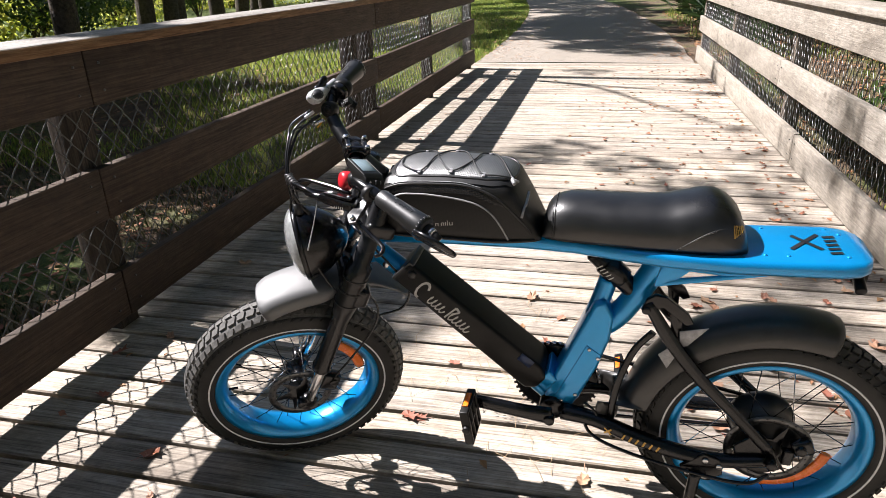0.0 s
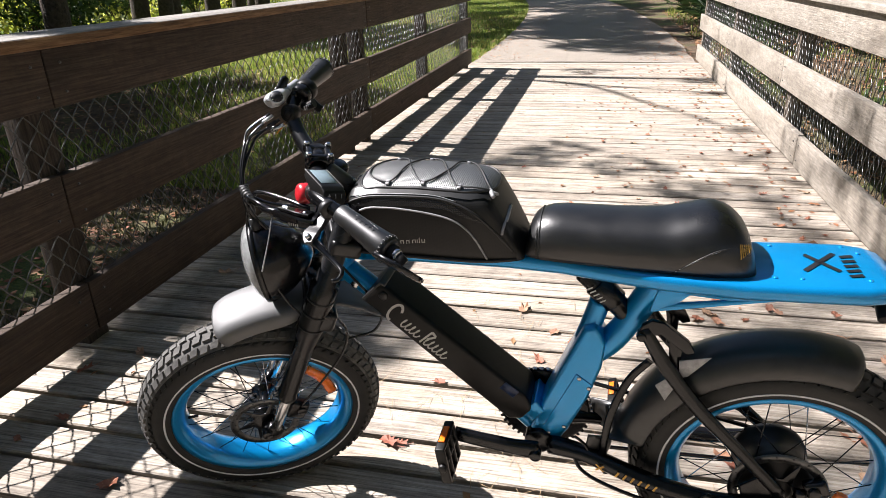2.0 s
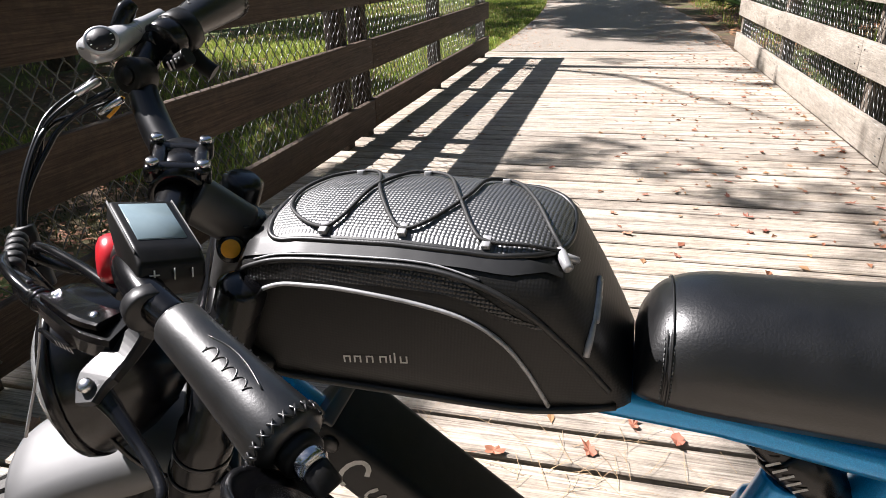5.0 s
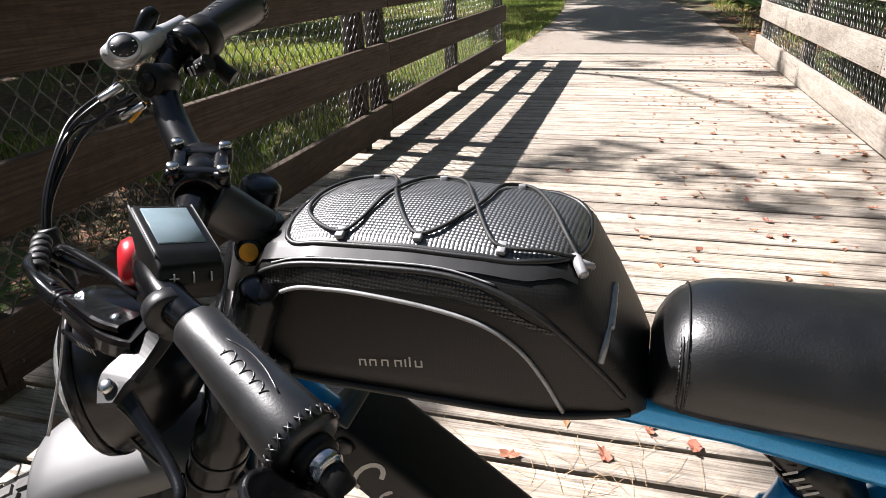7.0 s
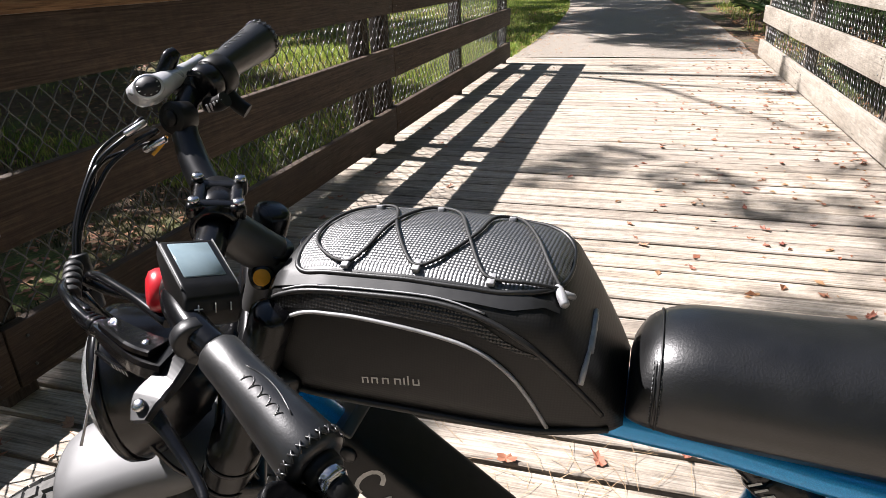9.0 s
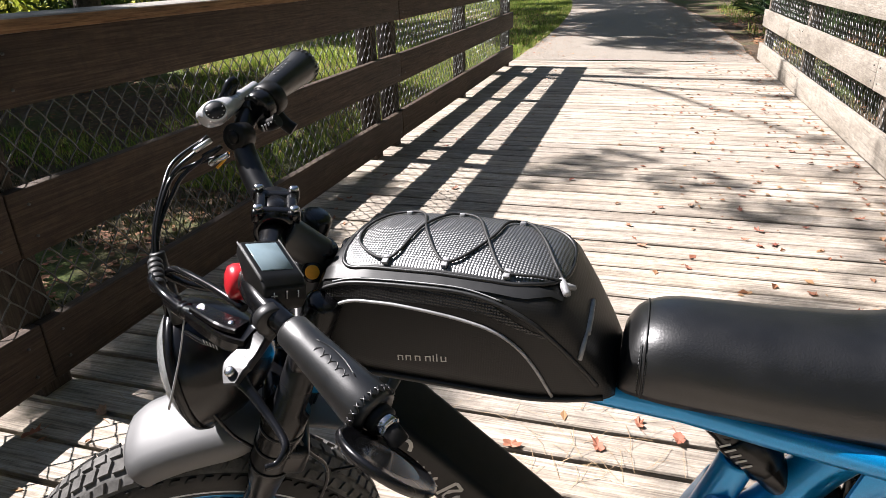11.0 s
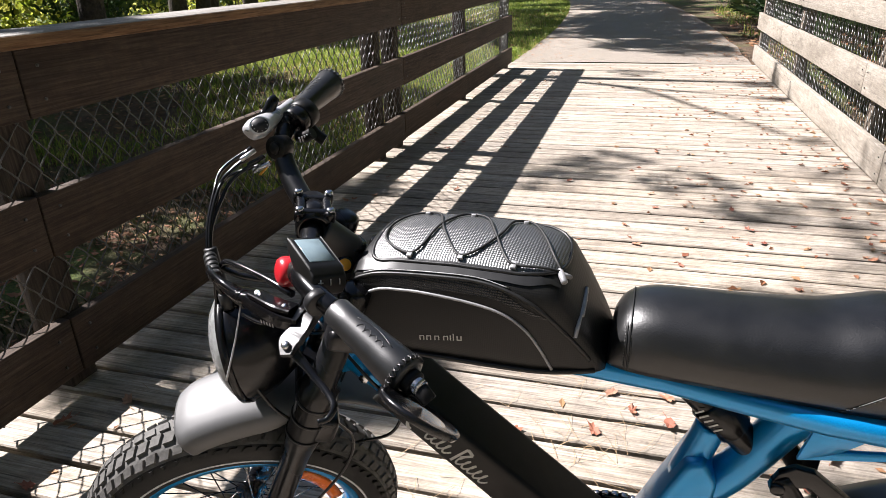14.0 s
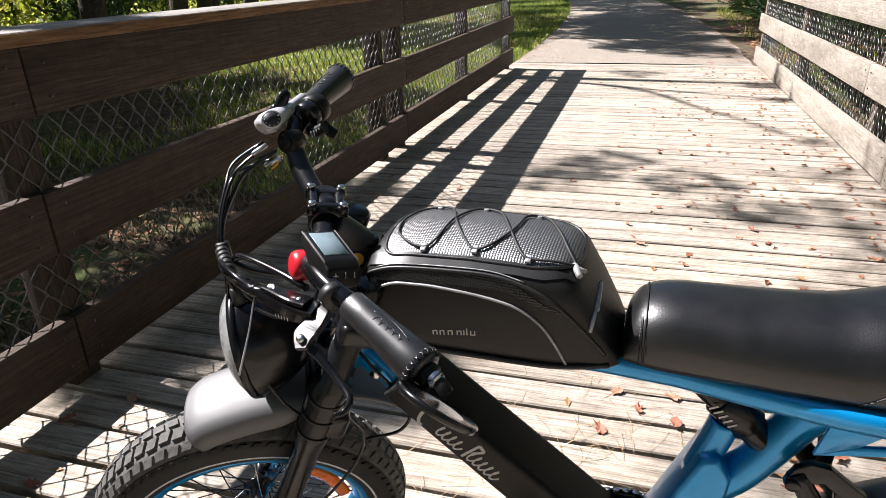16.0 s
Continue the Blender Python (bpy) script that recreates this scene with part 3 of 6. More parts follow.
def rotor(at, parent, y, r):
    bm = lathe([(y - 0.001, r), (y + 0.001, r), (y + 0.001, r - 0.018), (y - 0.001, r - 0.018)], segs=60, closed=True)
    ob = bike.part("brake_rotor", bm, ROTOR, at, parent, "drilled steel brake disc")
    star = [((r - 0.012 if k % 3 == 0 else 0.03) * math.cos(2 * math.pi * (k + 0.35 * (k % 3 == 0)) / 18), (r - 0.012 if k % 3 == 0 else 0.03) * math.sin(2 * math.pi * (k + 0.35 * (k % 3 == 0)) / 18)) for k in range(18)]
    bike.part("rotor_spider", slab(star, y - 0.0016, y + 0.0016, 0.0003, 1), BLACK, at, parent)
    dots = [lathe([(-0.0004, 0.0), (-0.0004, 0.0022), (0.0026, 0.0022), (0.0026, 0.0)], Matrix.Rotation(k * math.pi / 18, 4, "Y") @ Matrix.Translation((r - 0.006 - 0.006 * (k % 2), y - 0.0013, 0)), 8) for k in range(36)]
    bike.part("disc_hole", merged(*dots), INK, at, parent)


rotor(at, front, -0.056, 0.08)
arc = tube([(0.165 * math.cos(a), -0.026, 0.165 * math.sin(a)) for a in (0.12, 0.33, 0.55, 0.78)], 0.013, 8, 4, 0.5)
bike.part("spoke_reflector", arc, AMBER, at, front, "orange spoke reflector")
bike.part("valve", rod((-0.182, 0.0, 0.01), (-0.155, 0.0, 0.008), 0.0035, 8), BLACK, at, front)

rear, at = wheel(R_AXLE, LEAN, "rear_wheel")
bike.part("hub_motor", lathe([(-0.07, 0), (-0.07, 0.02), (-0.062, 0.03), (-0.055, 0.042), (-0.052, 0.06), (-0.045, 0.071), (-0.03, 0.0715), (-0.028, 0.068), (0.028, 0.068), (0.03, 0.0715), (0.045, 0.071), (0.054, 0.06), (0.06, 0.03), (0.07, 0.018), (0.07, 0)], segs=48), MATT, at, rear, "black round hub motor")
rotor(at, rear, -0.064, 0.09)
arc = tube([(0.132 * math.cos(a), -0.026, 0.132 * math.sin(a)) for a in (-1.5, -1.2, -0.95, -0.7, -0.45, -0.2)], 0.0125, 8, 4, 0.5)
bike.part("spoke_reflector", arc, AMBER, at, rear, "orange spoke reflector")


# fork
def on_leg(s, y=0.0, fwd=0.0):
    p = Vector((-0.488, y, 0.272)) + AXIS * s
    return p + Vector((-0.914, 0, 0.407)) * fwd


for s in (-1, 1):
    y = s * 0.08
    leg = bike.part("fork_leg", lathe([(0.03, 0.0), (0.03, 0.02), (0.034, 0.0235), (0.048, 0.0245), (0.052, 0.0215), (0.2, 0.0215), (0.24, 0.026), (0.262, 0.0285), (0.264, 0.0275), (0.30, 0.0285), (0.302, 0.0275), (0.335, 0.029), (0.337, 0.028), (0.37, 0.0285), (0.375, 0.021), (0.555, 0.0205), (0.56, 0.014), (0.56, 0)],
                    along(on_leg(0.085, y), on_leg(0.5, y)), 28), BLACK, STEER, label="black suspension fork leg with wrapped guards")
    bike.part("stanchion", rod(on_leg(0.01, y), on_leg(0.13, y), 0.0145, 20), CHROME, STEER, leg, "bare steel fork stanchion")
    bike.part("dropout", merged(rbox((0.036, 0.024, 0.042), Matrix.Translation(on_leg(-0.004, y)) @ pose(0, 0, 0, 0, 24, 0), 0.006), rod((-0.507, y - 0.02, 0.278), (-0.507, y + 0.02, 0.278), 0.012, 12)), BLACK, STEER, leg)
    for k in (0.0, 0.038, 0.075):
        bike.part("guard_band", lathe([(-0.002, 0.0285), (-0.002, 0.0297), (0.002, 0.0297), (0.002, 0.0285)], along(on_leg(0.347 + k, y), on_leg(0.6, y)), 28, True), TRIM, STEER, leg)
bike.part("caliper", merged(rbox((0.045, 0.03, 0.05), Matrix.Translation((-0.428, -0.066, 0.316)) @ pose(0, 0, 0, 0, 30, 0), 0.007), rod((-0.418, -0.085, 0.316), (-0.418, -0.05, 0.316), 0.012, 12)), BLACK, STEER)
for s, h in ((0.37, 0.05), (0.56, 0.035)):
    c = on_leg(s, 0, -0.012)
    bike.part("fork_crown", rbox((0.062, 0.21, h), Matrix.Translation(c) @ pose(0, 0, 0, 0, 24, 0), 0.012, 3), BLACK, STEER)
bike.part("steerer", rod(PIVOT + AXIS * 0.36, PIVOT + AXIS * 0.66, 0.018), BLACK, STEER)


def fender(profile, half, drop, thick, m, name, label, section, slim=0.0, skin=None):
    """A curved mudguard: an arched section swept along a side profile."""
    pts = spline([(x, 0, z) for x, z in profile], 8)
    rings = []
    for i, c in enumerate(pts):
        d = (pts[min(i + 1, len(pts) - 1)] - pts[max(i - 1, 0)]).normalized()
        n = Vector((-d.z, 0, d.x))
        if n.z < -0.2:
            n = -n
        e = min(i, len(pts) - 1 - i)
        sq = (1 - 0.1 * max(0, 1 - e / 3) ** 2) * (1 - slim * 0.4 * ease(0.45, 0.75, i / len(pts)))
        low = drop * (1 - slim * ease(0.4, 0.7, i / len(pts)))
        ring = []
        for off in (0, -thick):
            arc = [(-u, v) for u, v in section] + [(0, 0)] + list(section)[::-1]
            if off:
                arc = arc[::-1]
            ring += [c + n * (v * low + off) + Vector((0, u * (half * sq + off * 0.6), 0)) for u, v in arc]
        rings.append(ring)
    return bike.part(name, grid_loft(rings), skin or FENDER, m, label=label)


fender(((-0.55, 0.593), (-0.52, 0.608), (-0.47, 0.62), (-0.41, 0.625), (-0.35, 0.62), (-0.29, 0.602), (-0.235, 0.57), (-0.19, 0.532)), 0.066, 0.042, 0.003, STEER, "front_fender", "satin black front mudguard", ((1.0, -1.0), (0.965, -0.62), (0.87, -0.33), (0.64, -0.13), (0.32, -0.03)), 0.8)
arc = [(R_AXLE.x + 0.317 * math.cos(a), R_AXLE.z + 0.317 * math.sin(a)) for a in (radians(k) for k in (72, 78, 90, 106, 122, 138, 154, 168, 180))]
fender(arc, 0.06, 0.052, 0.003, LEAN, "rear_fender", "satin black rear mudguard", ((1.0, -1.0), (0.95, -0.7), (0.86, -0.42), (0.66, -0.15), (0.32, -0.03)), skin=GLOSS)
for s, patch in ((-1, [(0.42, 0.56), (0.475, 0.575), (0.44, 0.527), (0.425, 0.52)]), (-1, [(0.384, 0.497), (0.407, 0.52), (0.422, 0.504), (0.405, 0.463)])):
    bm = slab(patch, s * 0.0605 - 0.001, s * 0.0605 + 0.001, 0.0005, 1)
    bike.part("fender_sticker", bm, SILVER, LEAN, label="pale grey reflective sticker")

# frame
rings = []
for x, w, z0, z1 in ((-0.235, 0.026, 0.69, 0.735), (-0.1, 0.03, 0.7, 0.738), (0.1, 0.038, 0.708, 0.742), (0.2, 0.05, 0.712, 0.744), (0.29, 0.068, 0.713, 0.744), (0.38, 0.082, 0.716, 0.747), (0.5, 0.086, 0.72, 0.751), (0.6, 0.087, 0.725, 0.756), (0.675, 0.086, 0.728, 0.759), (0.706, 0.079, 0.729, 0.759), (0.724, 0.064, 0.731, 0.758), (0.732, 0.04, 0.733, 0.756)):
    r = min(0.012, (z1 - z0) * 0.4)
    ring = []
    for cy, cz, a0 in ((w - r, z1 - r, 0), (-w + r, z1 - r, 90), (-w + r, z0 + r, 180), (w - r, z0 + r, 270)):
        ring += [Vector((x, cy + r * math.cos(radians(a0 + k)) - 0.012 * ease(0.3, 0.5, x), cz + r * math.sin(radians(a0 + k)))) for k in (0, 30, 60, 90)]
    rings.append(ring)
frame_ob = bike.part("frame", grid_loft(rings), BLUE, LEAN, label="metallic blue top beam widening into a flat tail")
bike.part("head_tube", rod(PIVOT + AXIS * 0.42, PIVOT + AXIS * 0.58, 0.03, 24, 0.003), BLUE, LEAN, frame_ob)
bike.part("down_tube", tube([(-0.29, 0, 0.688), (-0.185, 0, 0.606), (-0.04, 0, 0.48), (0.1, 0, 0.36), (0.16, 0, 0.305)], 0.024, 16), BLUE, LEAN, frame_ob)
bike.part("seat_tube", tube([(0.39, 0, 0.72), (0.355, 0, 0.655), (0.322, 0, 0.588), (0.29, 0, 0.54), (0.245, 0, 0.5)], [0.034, 0.027, 0.026, 0.027, 0.027], 20), BLUE, LEAN, frame_ob)
bike.part("controller_box", slab([(0.245, 0.59), (0.268, 0.598), (0.288, 0.56), (0.284, 0.5), (0.262, 0.42), (0.226, 0.33), (0.196, 0.274), (0.165, 0.268), (0.142, 0.3), (0.16, 0.37)], -0.036, 0.036, 0.009, 2), BLUE, LEAN, frame_ob)
bike.part("cover_plate", slab([(0.236, 0.482), (0.268, 0.458), (0.253, 0.412), (0.217, 0.335), (0.19, 0.3), (0.172, 0.33)], -0.0385, -0.034, 0.0012, 2), BLUE, LEAN, frame_ob)
for x, z in ((0.242, 0.472), (0.262, 0.45), (0.186, 0.318), (0.217, 0.34)):
    bike.part("screw", rod((x, -0.041, z), (x, -0.036, z), 0.0045, 10, 0.001), CHROME, LEAN, frame_ob)
bike.part("shock_post", tube([(0.245, 0, 0.54), (0.262, 0, 0.6), (0.272, 0, 0.64)], 0.021, 14), BLUE, LEAN, frame_ob)
bike.part("bottom_bracket", lathe([(-0.05, 0), (-0.05, 0.026), (-0.046, 0.03), (0.046, 0.03), (0.05, 0.026), (0.05, 0)], Matrix.Translation((0.165, 0, 0.295)), 24), BLACK, LEAN, frame_ob)
bike.part("head_bolt", rod((-0.222, -0.036, 0.641), (-0.222, -0.026, 0.641), 0.0085, 6, 0.001), CHROME, LEAN, frame_ob)
around = ([(0.358, 0.668), (0.575, 0.716), (0.484, 0.7055), (0.401, 0.69)], [(0.575, 0.716), (0.575, 0.728), (0.37, 0.728), (0.42, 0.709), (0.484, 0.7055)], [(0.37, 0.728), (0.358, 0.668), (0.401, 0.69), (0.42, 0.709)])
for y in (-0.07, 0.052):
    bike.part("gusset", merged(*[slab(p, y - 0.003, y + 0.003, 0.0006, 1) for p in around]), BLUE, LEAN, frame_ob, "blue gusset plate with a triangular window")
for x, yy in ((0.56, -0.06), (0.57, 0.07), (0.7, -0.055), (0.705, 0.05), (0.6, -0.06), (0.685, 0.075)):
    bike.part("tail_bolt", lathe([(0.0, 0.0), (0.0, 0.004), (0.0015, 0.0035), (0.002, 0.0)], Matrix.Translation((x - 0.012, yy * 0.9 - 0.012, 0.7555 + 0.038 * (x - 0.612))) @ pose(0, 0, 0, 90, 0, 0), 10), BLUE, LEAN, frame_ob)
lay = lambda u, v: (0.626 + u, -0.01 + v, 0.7588 + 0.038 * u)
bike.part("tail_mark", strokes((((-0.029, -0.03), (0.027, 0.036)), ((0.024, -0.027), (-0.02, 0.028))), 0.0085, lay), INK, LEAN, frame_ob, "black crossed strokes")
bike.part("tail_lettering", strokes([((0.034, -0.042 + 0.0165 * k), (0.055, -0.037 + 0.0165 * k)) for k in range(5)], 0.0085, lay), INK, LEAN, frame_ob)
bike.part("tail_lamp", rbox((0.03, 0.07, 0.03), Matrix.Translation((0.72, -0.012, 0.714)), 0.006), MATT, LEAN, label="black tail lamp under the tail")
for s in (-1, 1):
    bike.part("turn_stub", rod((0.717, s * 0.03 - 0.012, 0.713), (0.717, s * 0.066 - 0.012, 0.698), 0.01, 12), MATT, LEAN)

# battery
bat = bike.part("battery", slab([(-0.205, 0.612), (-0.16, 0.657), (0.138, 0.412), (0.15, 0.38), (0.128, 0.35), (0.1, 0.346)], -0.047, 0.047, 0.01, 3), MATT, LEAN, label="black slab battery on the down tube")
bike.part("battery_cap", slab([(-0.2075, 0.614), (-0.162, 0.6595), (-0.15, 0.65), (-0.196, 0.603)], -0.044, 0.044, 0.003, 2), GLOSS, LEAN, bat, "glossy black battery end cap")
bike.part("battery_foot", slab([(0.13, 0.37), (0.155, 0.4), (0.175, 0.375), (0.15, 0.34)], -0.04, 0.04, 0.004), BLUE, LEAN, bat)
bike.part("battery_label", slab([(0.095, 0.447), (0.123, 0.425), (0.11, 0.408), (0.082, 0.43)], -0.0478, -0.0465, 0.0003, 1), BLUECORE, LEAN, bat)
bike.part("battery_lock", rod((-0.155, -0.052, 0.63), (-0.155, -0.044, 0.63), 0.01, 16), BLACK, LEAN, bat)
ux, uz = Vector((0.76, -0.65)), Vector((0.65, 0.76))
lay = lambda u, v: (-0.137 + ux.x * u * 0.96 + uz.x * v * 1.35, -0.0478, 0.587 + ux.y * u * 0.96 + uz.y * v * 1.35)
swash = [((0.0 + 0.012 * math.cos(a), 0.004 + 0.018 * math.sin(a)), (0.012 * math.cos(b), 0.004 + 0.018 * math.sin(b))) for a, b in ((0.4 + 0.5 * k, 0.95 + 0.5 * k) for k in range(9))]
bike.part("battery_script", strokes(swash, 0.0052, lay), PRINT, LEAN, bat, "pale grey swash mark")


def loops(u0, n, rise):
    """A run of slanting pen loops along the label."""
    pts = []
    for i in range(n * 9 + 1):
        a = 2 * math.pi * i / 9
        v = rise * math.sin(a)
        pts.append((u0 + 0.0118 * i / 9 + 0.0034 * math.cos(a) + 0.35 * v, v - 0.001))
    return list(zip(pts, pts[1:]))


bike.part("battery_script", strokes(loops(0.024, 4, 0.0085), 0.003, lay), PRINT, LEAN, bat)
bike.part("battery_script", strokes(loops(0.088, 5, 0.0085), 0.003, lay), PRINT, LEAN, bat)
bike.part("battery_script", strokes([((0.083, -0.011), (0.088, 0.019)), ((0.088, 0.019), (0.101, 0.016)), ((0.101, 0.016), (0.09, 0.002))], 0.0045, lay), PRINT, LEAN, bat)

# saddle
rings = []
for x, zt, wt in ((0.1305, 0.762, 0.046), (0.135, 0.79, 0.052), (0.15, 0.814, 0.058), (0.18, 0.825, 0.064), (0.23, 0.826, 0.068), (0.3, 0.826, 0.072), (0.365, 0.83, 0.076), (0.4, 0.838, 0.079), (0.43, 0.847, 0.08), (0.455, 0.848, 0.08), (0.48, 0.836, 0.078), (0.503, 0.812, 0.073), (0.516, 0.782, 0.064), (0.521, 0.762, 0.056)):
    zb = 0.7465
    ring = []
    for u, v in ((-0.98, 0.0), (-1.04, 0.12), (-1.05, 0.3), (-1.0, 0.5), (-0.86, 0.73), (-0.66, 0.885), (-0.36, 0.975), (0, 1.0), (0.36, 0.975), (0.66, 0.885), (0.86, 0.73), (1.0, 0.5), (1.05, 0.3), (1.04, 0.12), (0.98, 0.0), (0, 0)):
        ring.append(Vector((x, u * wt + 0.004, zb + (zt - zb) * v)))
    rings.append(ring)
rings = [list(r) for r in zip(*[spline(line, 4) for line in zip(*rings)])]
seat = bike.part("saddle", grid_loft(rings), LEATHER, LEAN, label="long black leatherette saddle with a raised rear")


def seat_side(x, z):
    w = np.interp(x, [0.136, 0.15, 0.165, 0.18, 0.3, 0.4, 0.45, 0.505, 0.526], [0.048, 0.058, 0.0618, 0.064, 0.072, 0.079, 0.08, 0.073, 0.056])
    zt = np.interp(x, [0.136, 0.15, 0.165, 0.18, 0.365, 0.43, 0.455, 0.48, 0.505, 0.526], [0.79, 0.814, 0.82, 0.824, 0.829, 0.846, 0.847, 0.836, 0.81, 0.762])
    v = (z - 0.7465) / (zt - 0.7465)
    u = np.interp(v, [0, 0.12, 0.3, 0.5, 0.73, 0.885, 1.0], [0.98, 1.04, 1.05, 1.0, 0.86, 0.66, 0.2])
    return Vector((x, -u * w + 0.004 - 0.0008, z))


bike.part("seam", tube([seat_side(x, z) for x, z in ((0.385, 0.75), (0.405, 0.768), (0.43, 0.787), (0.455, 0.8), (0.485, 0.804), (0.503, 0.798))], 0.0011, 6), TRIM, LEAN, seat)
for off in (-0.0016, 0.0016):
    bike.part("seam", tube([seat_side(0.154 + off, z) for z in (0.752, 0.772, 0.789, 0.799, 0.805, 0.81)], 0.0009, 6), TRIM, LEAN, seat)
hoop = [rings[9][i] for i in range(len(rings[9]) - 1)]
bike.part("seam", tube([Vector((p.x, p.y * 1.006, p.z + 0.0006)) for p in hoop], 0.0011, 6, 3), TRIM, LEAN, seat)
for k in range(16):
    z = 0.756 + 0.052 * k / 15
    for off in (-0.0035, 0.0035):
        bike.part("stitch", tube([seat_side(0.154 + off, z), seat_side(0.154 + off, z + 0.0025)], 0.0005, 5), THREAD, LEAN, seat)
for k in range(22):
    t = k / 21
    x = 0.39 + 0.11 * t
    z = 0.757 + 0.05 * math.sin(t * 1.7)
    bike.part("stitch", tube([seat_side(x, z), seat_side(x + 0.003, z + 0.0012)], 0.0006, 5), PRINT, LEAN, seat)
lay = lambda u, v: seat_side(0.498 + u * 0.8, 0.798 + v) + Vector((0.0015, -0.0012, 0.0005))
bike.part("badge", strokes([((-0.016 + 0.004 * k, 0.01 - 0.001 * k), (-0.012 + 0.004 * k, -0.012 + 0.002 * k)) for k in range(6)], 0.0028, lay), GOLD, LEAN, seat, "gold winged badge")

# rear suspension and swing arm
bike.part("shock_absorber", merged(rod((0.235, 0, 0.7), (0.337, 0, 0.6), 0.021, 20, 0.004), rod((0.26, 0, 0.676), (0.3, 0, 0.637), 0.026, 20, 0.003)), BLACK, LEAN, label="black rear shock absorber")
lay = lambda u, v: (0.25 + 0.71 * u + 0.7 * v, -0.027, 0.686 - 0.7 * u + 0.71 * v)
bike.part("shock_print", strokes([((0.005 + 0.009 * k, -0.012), (0.008 + 0.009 * k, 0.0)) for k in range(5)], 0.0028, lay), PRINT, LEAN)
for s in (-1, 1):
    y = s * 0.052
    bike.part("rocker", slab([(0.34, 0.6), (0.349, 0.626), (0.366, 0.639), (0.388, 0.636), (0.434, 0.6), (0.446, 0.578), (0.432, 0.572), (0.384, 0.61), (0.368, 0.606), (0.359, 0.592)], y - 0.0055, y + 0.0055, 0.002), BLACK, LEAN)
    bike.part("rocker_link", slab([(0.395, 0.616), (0.414, 0.612), (0.424, 0.58), (0.424, 0.53), (0.406, 0.52), (0.401, 0.578)], y - 0.005, y + 0.005, 0.0015, 1), BLACK, LEAN)
    bike.part("pivot_bolt", rod((0.35, y - s * 0.002, 0.603), (0.35, y + s * 0.012, 0.603), 0.009, 12), BLACK, LEAN)
    bike.part("seat_stay", tube([(0.352, y, 0.618), (0.4, y * 1.15, 0.542), (0.465, y * 1.4, 0.463), (0.55, y * 1.6, 0.38), (0.63, y * 1.8, 0.3)], [0.012, 0.016, 0.015, 0.013, 0.012], 12, flat=0.7), BLACK, LEAN)
    bike.part("chain_stay", tube([(0.19, s * 0.045, 0.293), (0.27, s * 0.06, 0.293), (0.39, s * 0.082, 0.268), (0.52, s * 0.092, 0.255), (0.634, s * 0.092, 0.275)], [0.021, 0.018, 0.019, 0.017, 0.014], 14), BLACK, LEAN)
    bike.part("axle_nut", rod((0.634, s * 0.085, 0.279), (0.634, s * 0.118, 0.279), 0.012, 6), BLACK, LEAN)
lay = lambda u, v: (0.318 + u, -0.0955 - 0.1 * (u - 0.02), 0.287 + v - 0.2 * u)
bike.part("stay_mark", strokes([((-0.03, -0.008), (-0.014, 0.008)), ((-0.03, 0.007), (-0.014, -0.007))], 0.004, lay), GOLD, LEAN)
bike.part("stay_lettering", strokes([((0.01 + 0.015 * k, -0.008), (0.016 + 0.015 * k, 0.007)) for k in range(6)], 0.004, lay), GOLD, LEAN, label="gold strokes along the stay")
plate = bike.part("stand_plate", slab([(0.455, 0.235), (0.5, 0.28), (0.535, 0.268), (0.545, 0.23), (0.52, 0.205), (0.47, 0.205)], -0.108, -0.098, 0.003), BLACK, LEAN)
for x, z in ((0.472, 0.224), (0.505, 0.265), (0.534, 0.253), (0.508, 0.218), (0.487, 0.18)):
    bike.part("bolt", rod((x, -0.114, z), (x, -0.106, z), 0.007, 10), CHROME, LEAN, plate)
bike.part("kickstand", tube([(0.49, -0.105, 0.225), (0.484, -0.12, 0.15), (0.474, -0.165, 0.07), (0.468, -0.2, 0.028)], [0.014, 0.012, 0.011, 0.013], 12), BLACK, LEAN, label="black kickstand propped on the deck")
bike.part("caliper", merged(rbox((0.042, 0.022, 0.036), Matrix.Translation((0.695, -0.075, 0.31)) @ pose(0, 0, 0, 0, -25, 0), 0.008), rod((0.69, -0.095, 0.31), (0.69, -0.07, 0.31), 0.011, 12), rbox((0.02, 0.016, 0.04), Matrix.Translation((0.668, -0.083, 0.285)), 0.005)), BLACK, LEAN)
bike.part("mount", slab([(0.56, 0.3), (0.6, 0.34), (0.64, 0.3), (0.66, 0.25), (0.62, 0.228), (0.57, 0.25)], -0.09, -0.08, 0.003), BLACK, LEAN)
bike.part("motor_cable", tube([(0.63, -0.12, 0.26), (0.58, -0.13, 0.235), (0.45, -0.115, 0.235), (0.33, -0.1, 0.25), (0.26, -0.075, 0.262), (0.235, -0.055, 0.3)], 0.004, 8), BLACK, LEAN)
bike.part("hose", tube([(0.24, -0.05, 0.33), (0.262, -0.06, 0.32), (0.268, -0.065, 0.3), (0.24, -0.06, 0.28)], 0.003, 8), BLACK, LEAN)
# inner guard in front of the rear wheel
bike.part("guard", tube([(0.37, -0.05, 0.545), (0.335, -0.05, 0.49), (0.308, -0.055, 0.4), (0.3, -0.055, 0.3), (0.31, -0.05, 0.24)], 0.008, 10, flat=0.6), BLACK, LEAN)

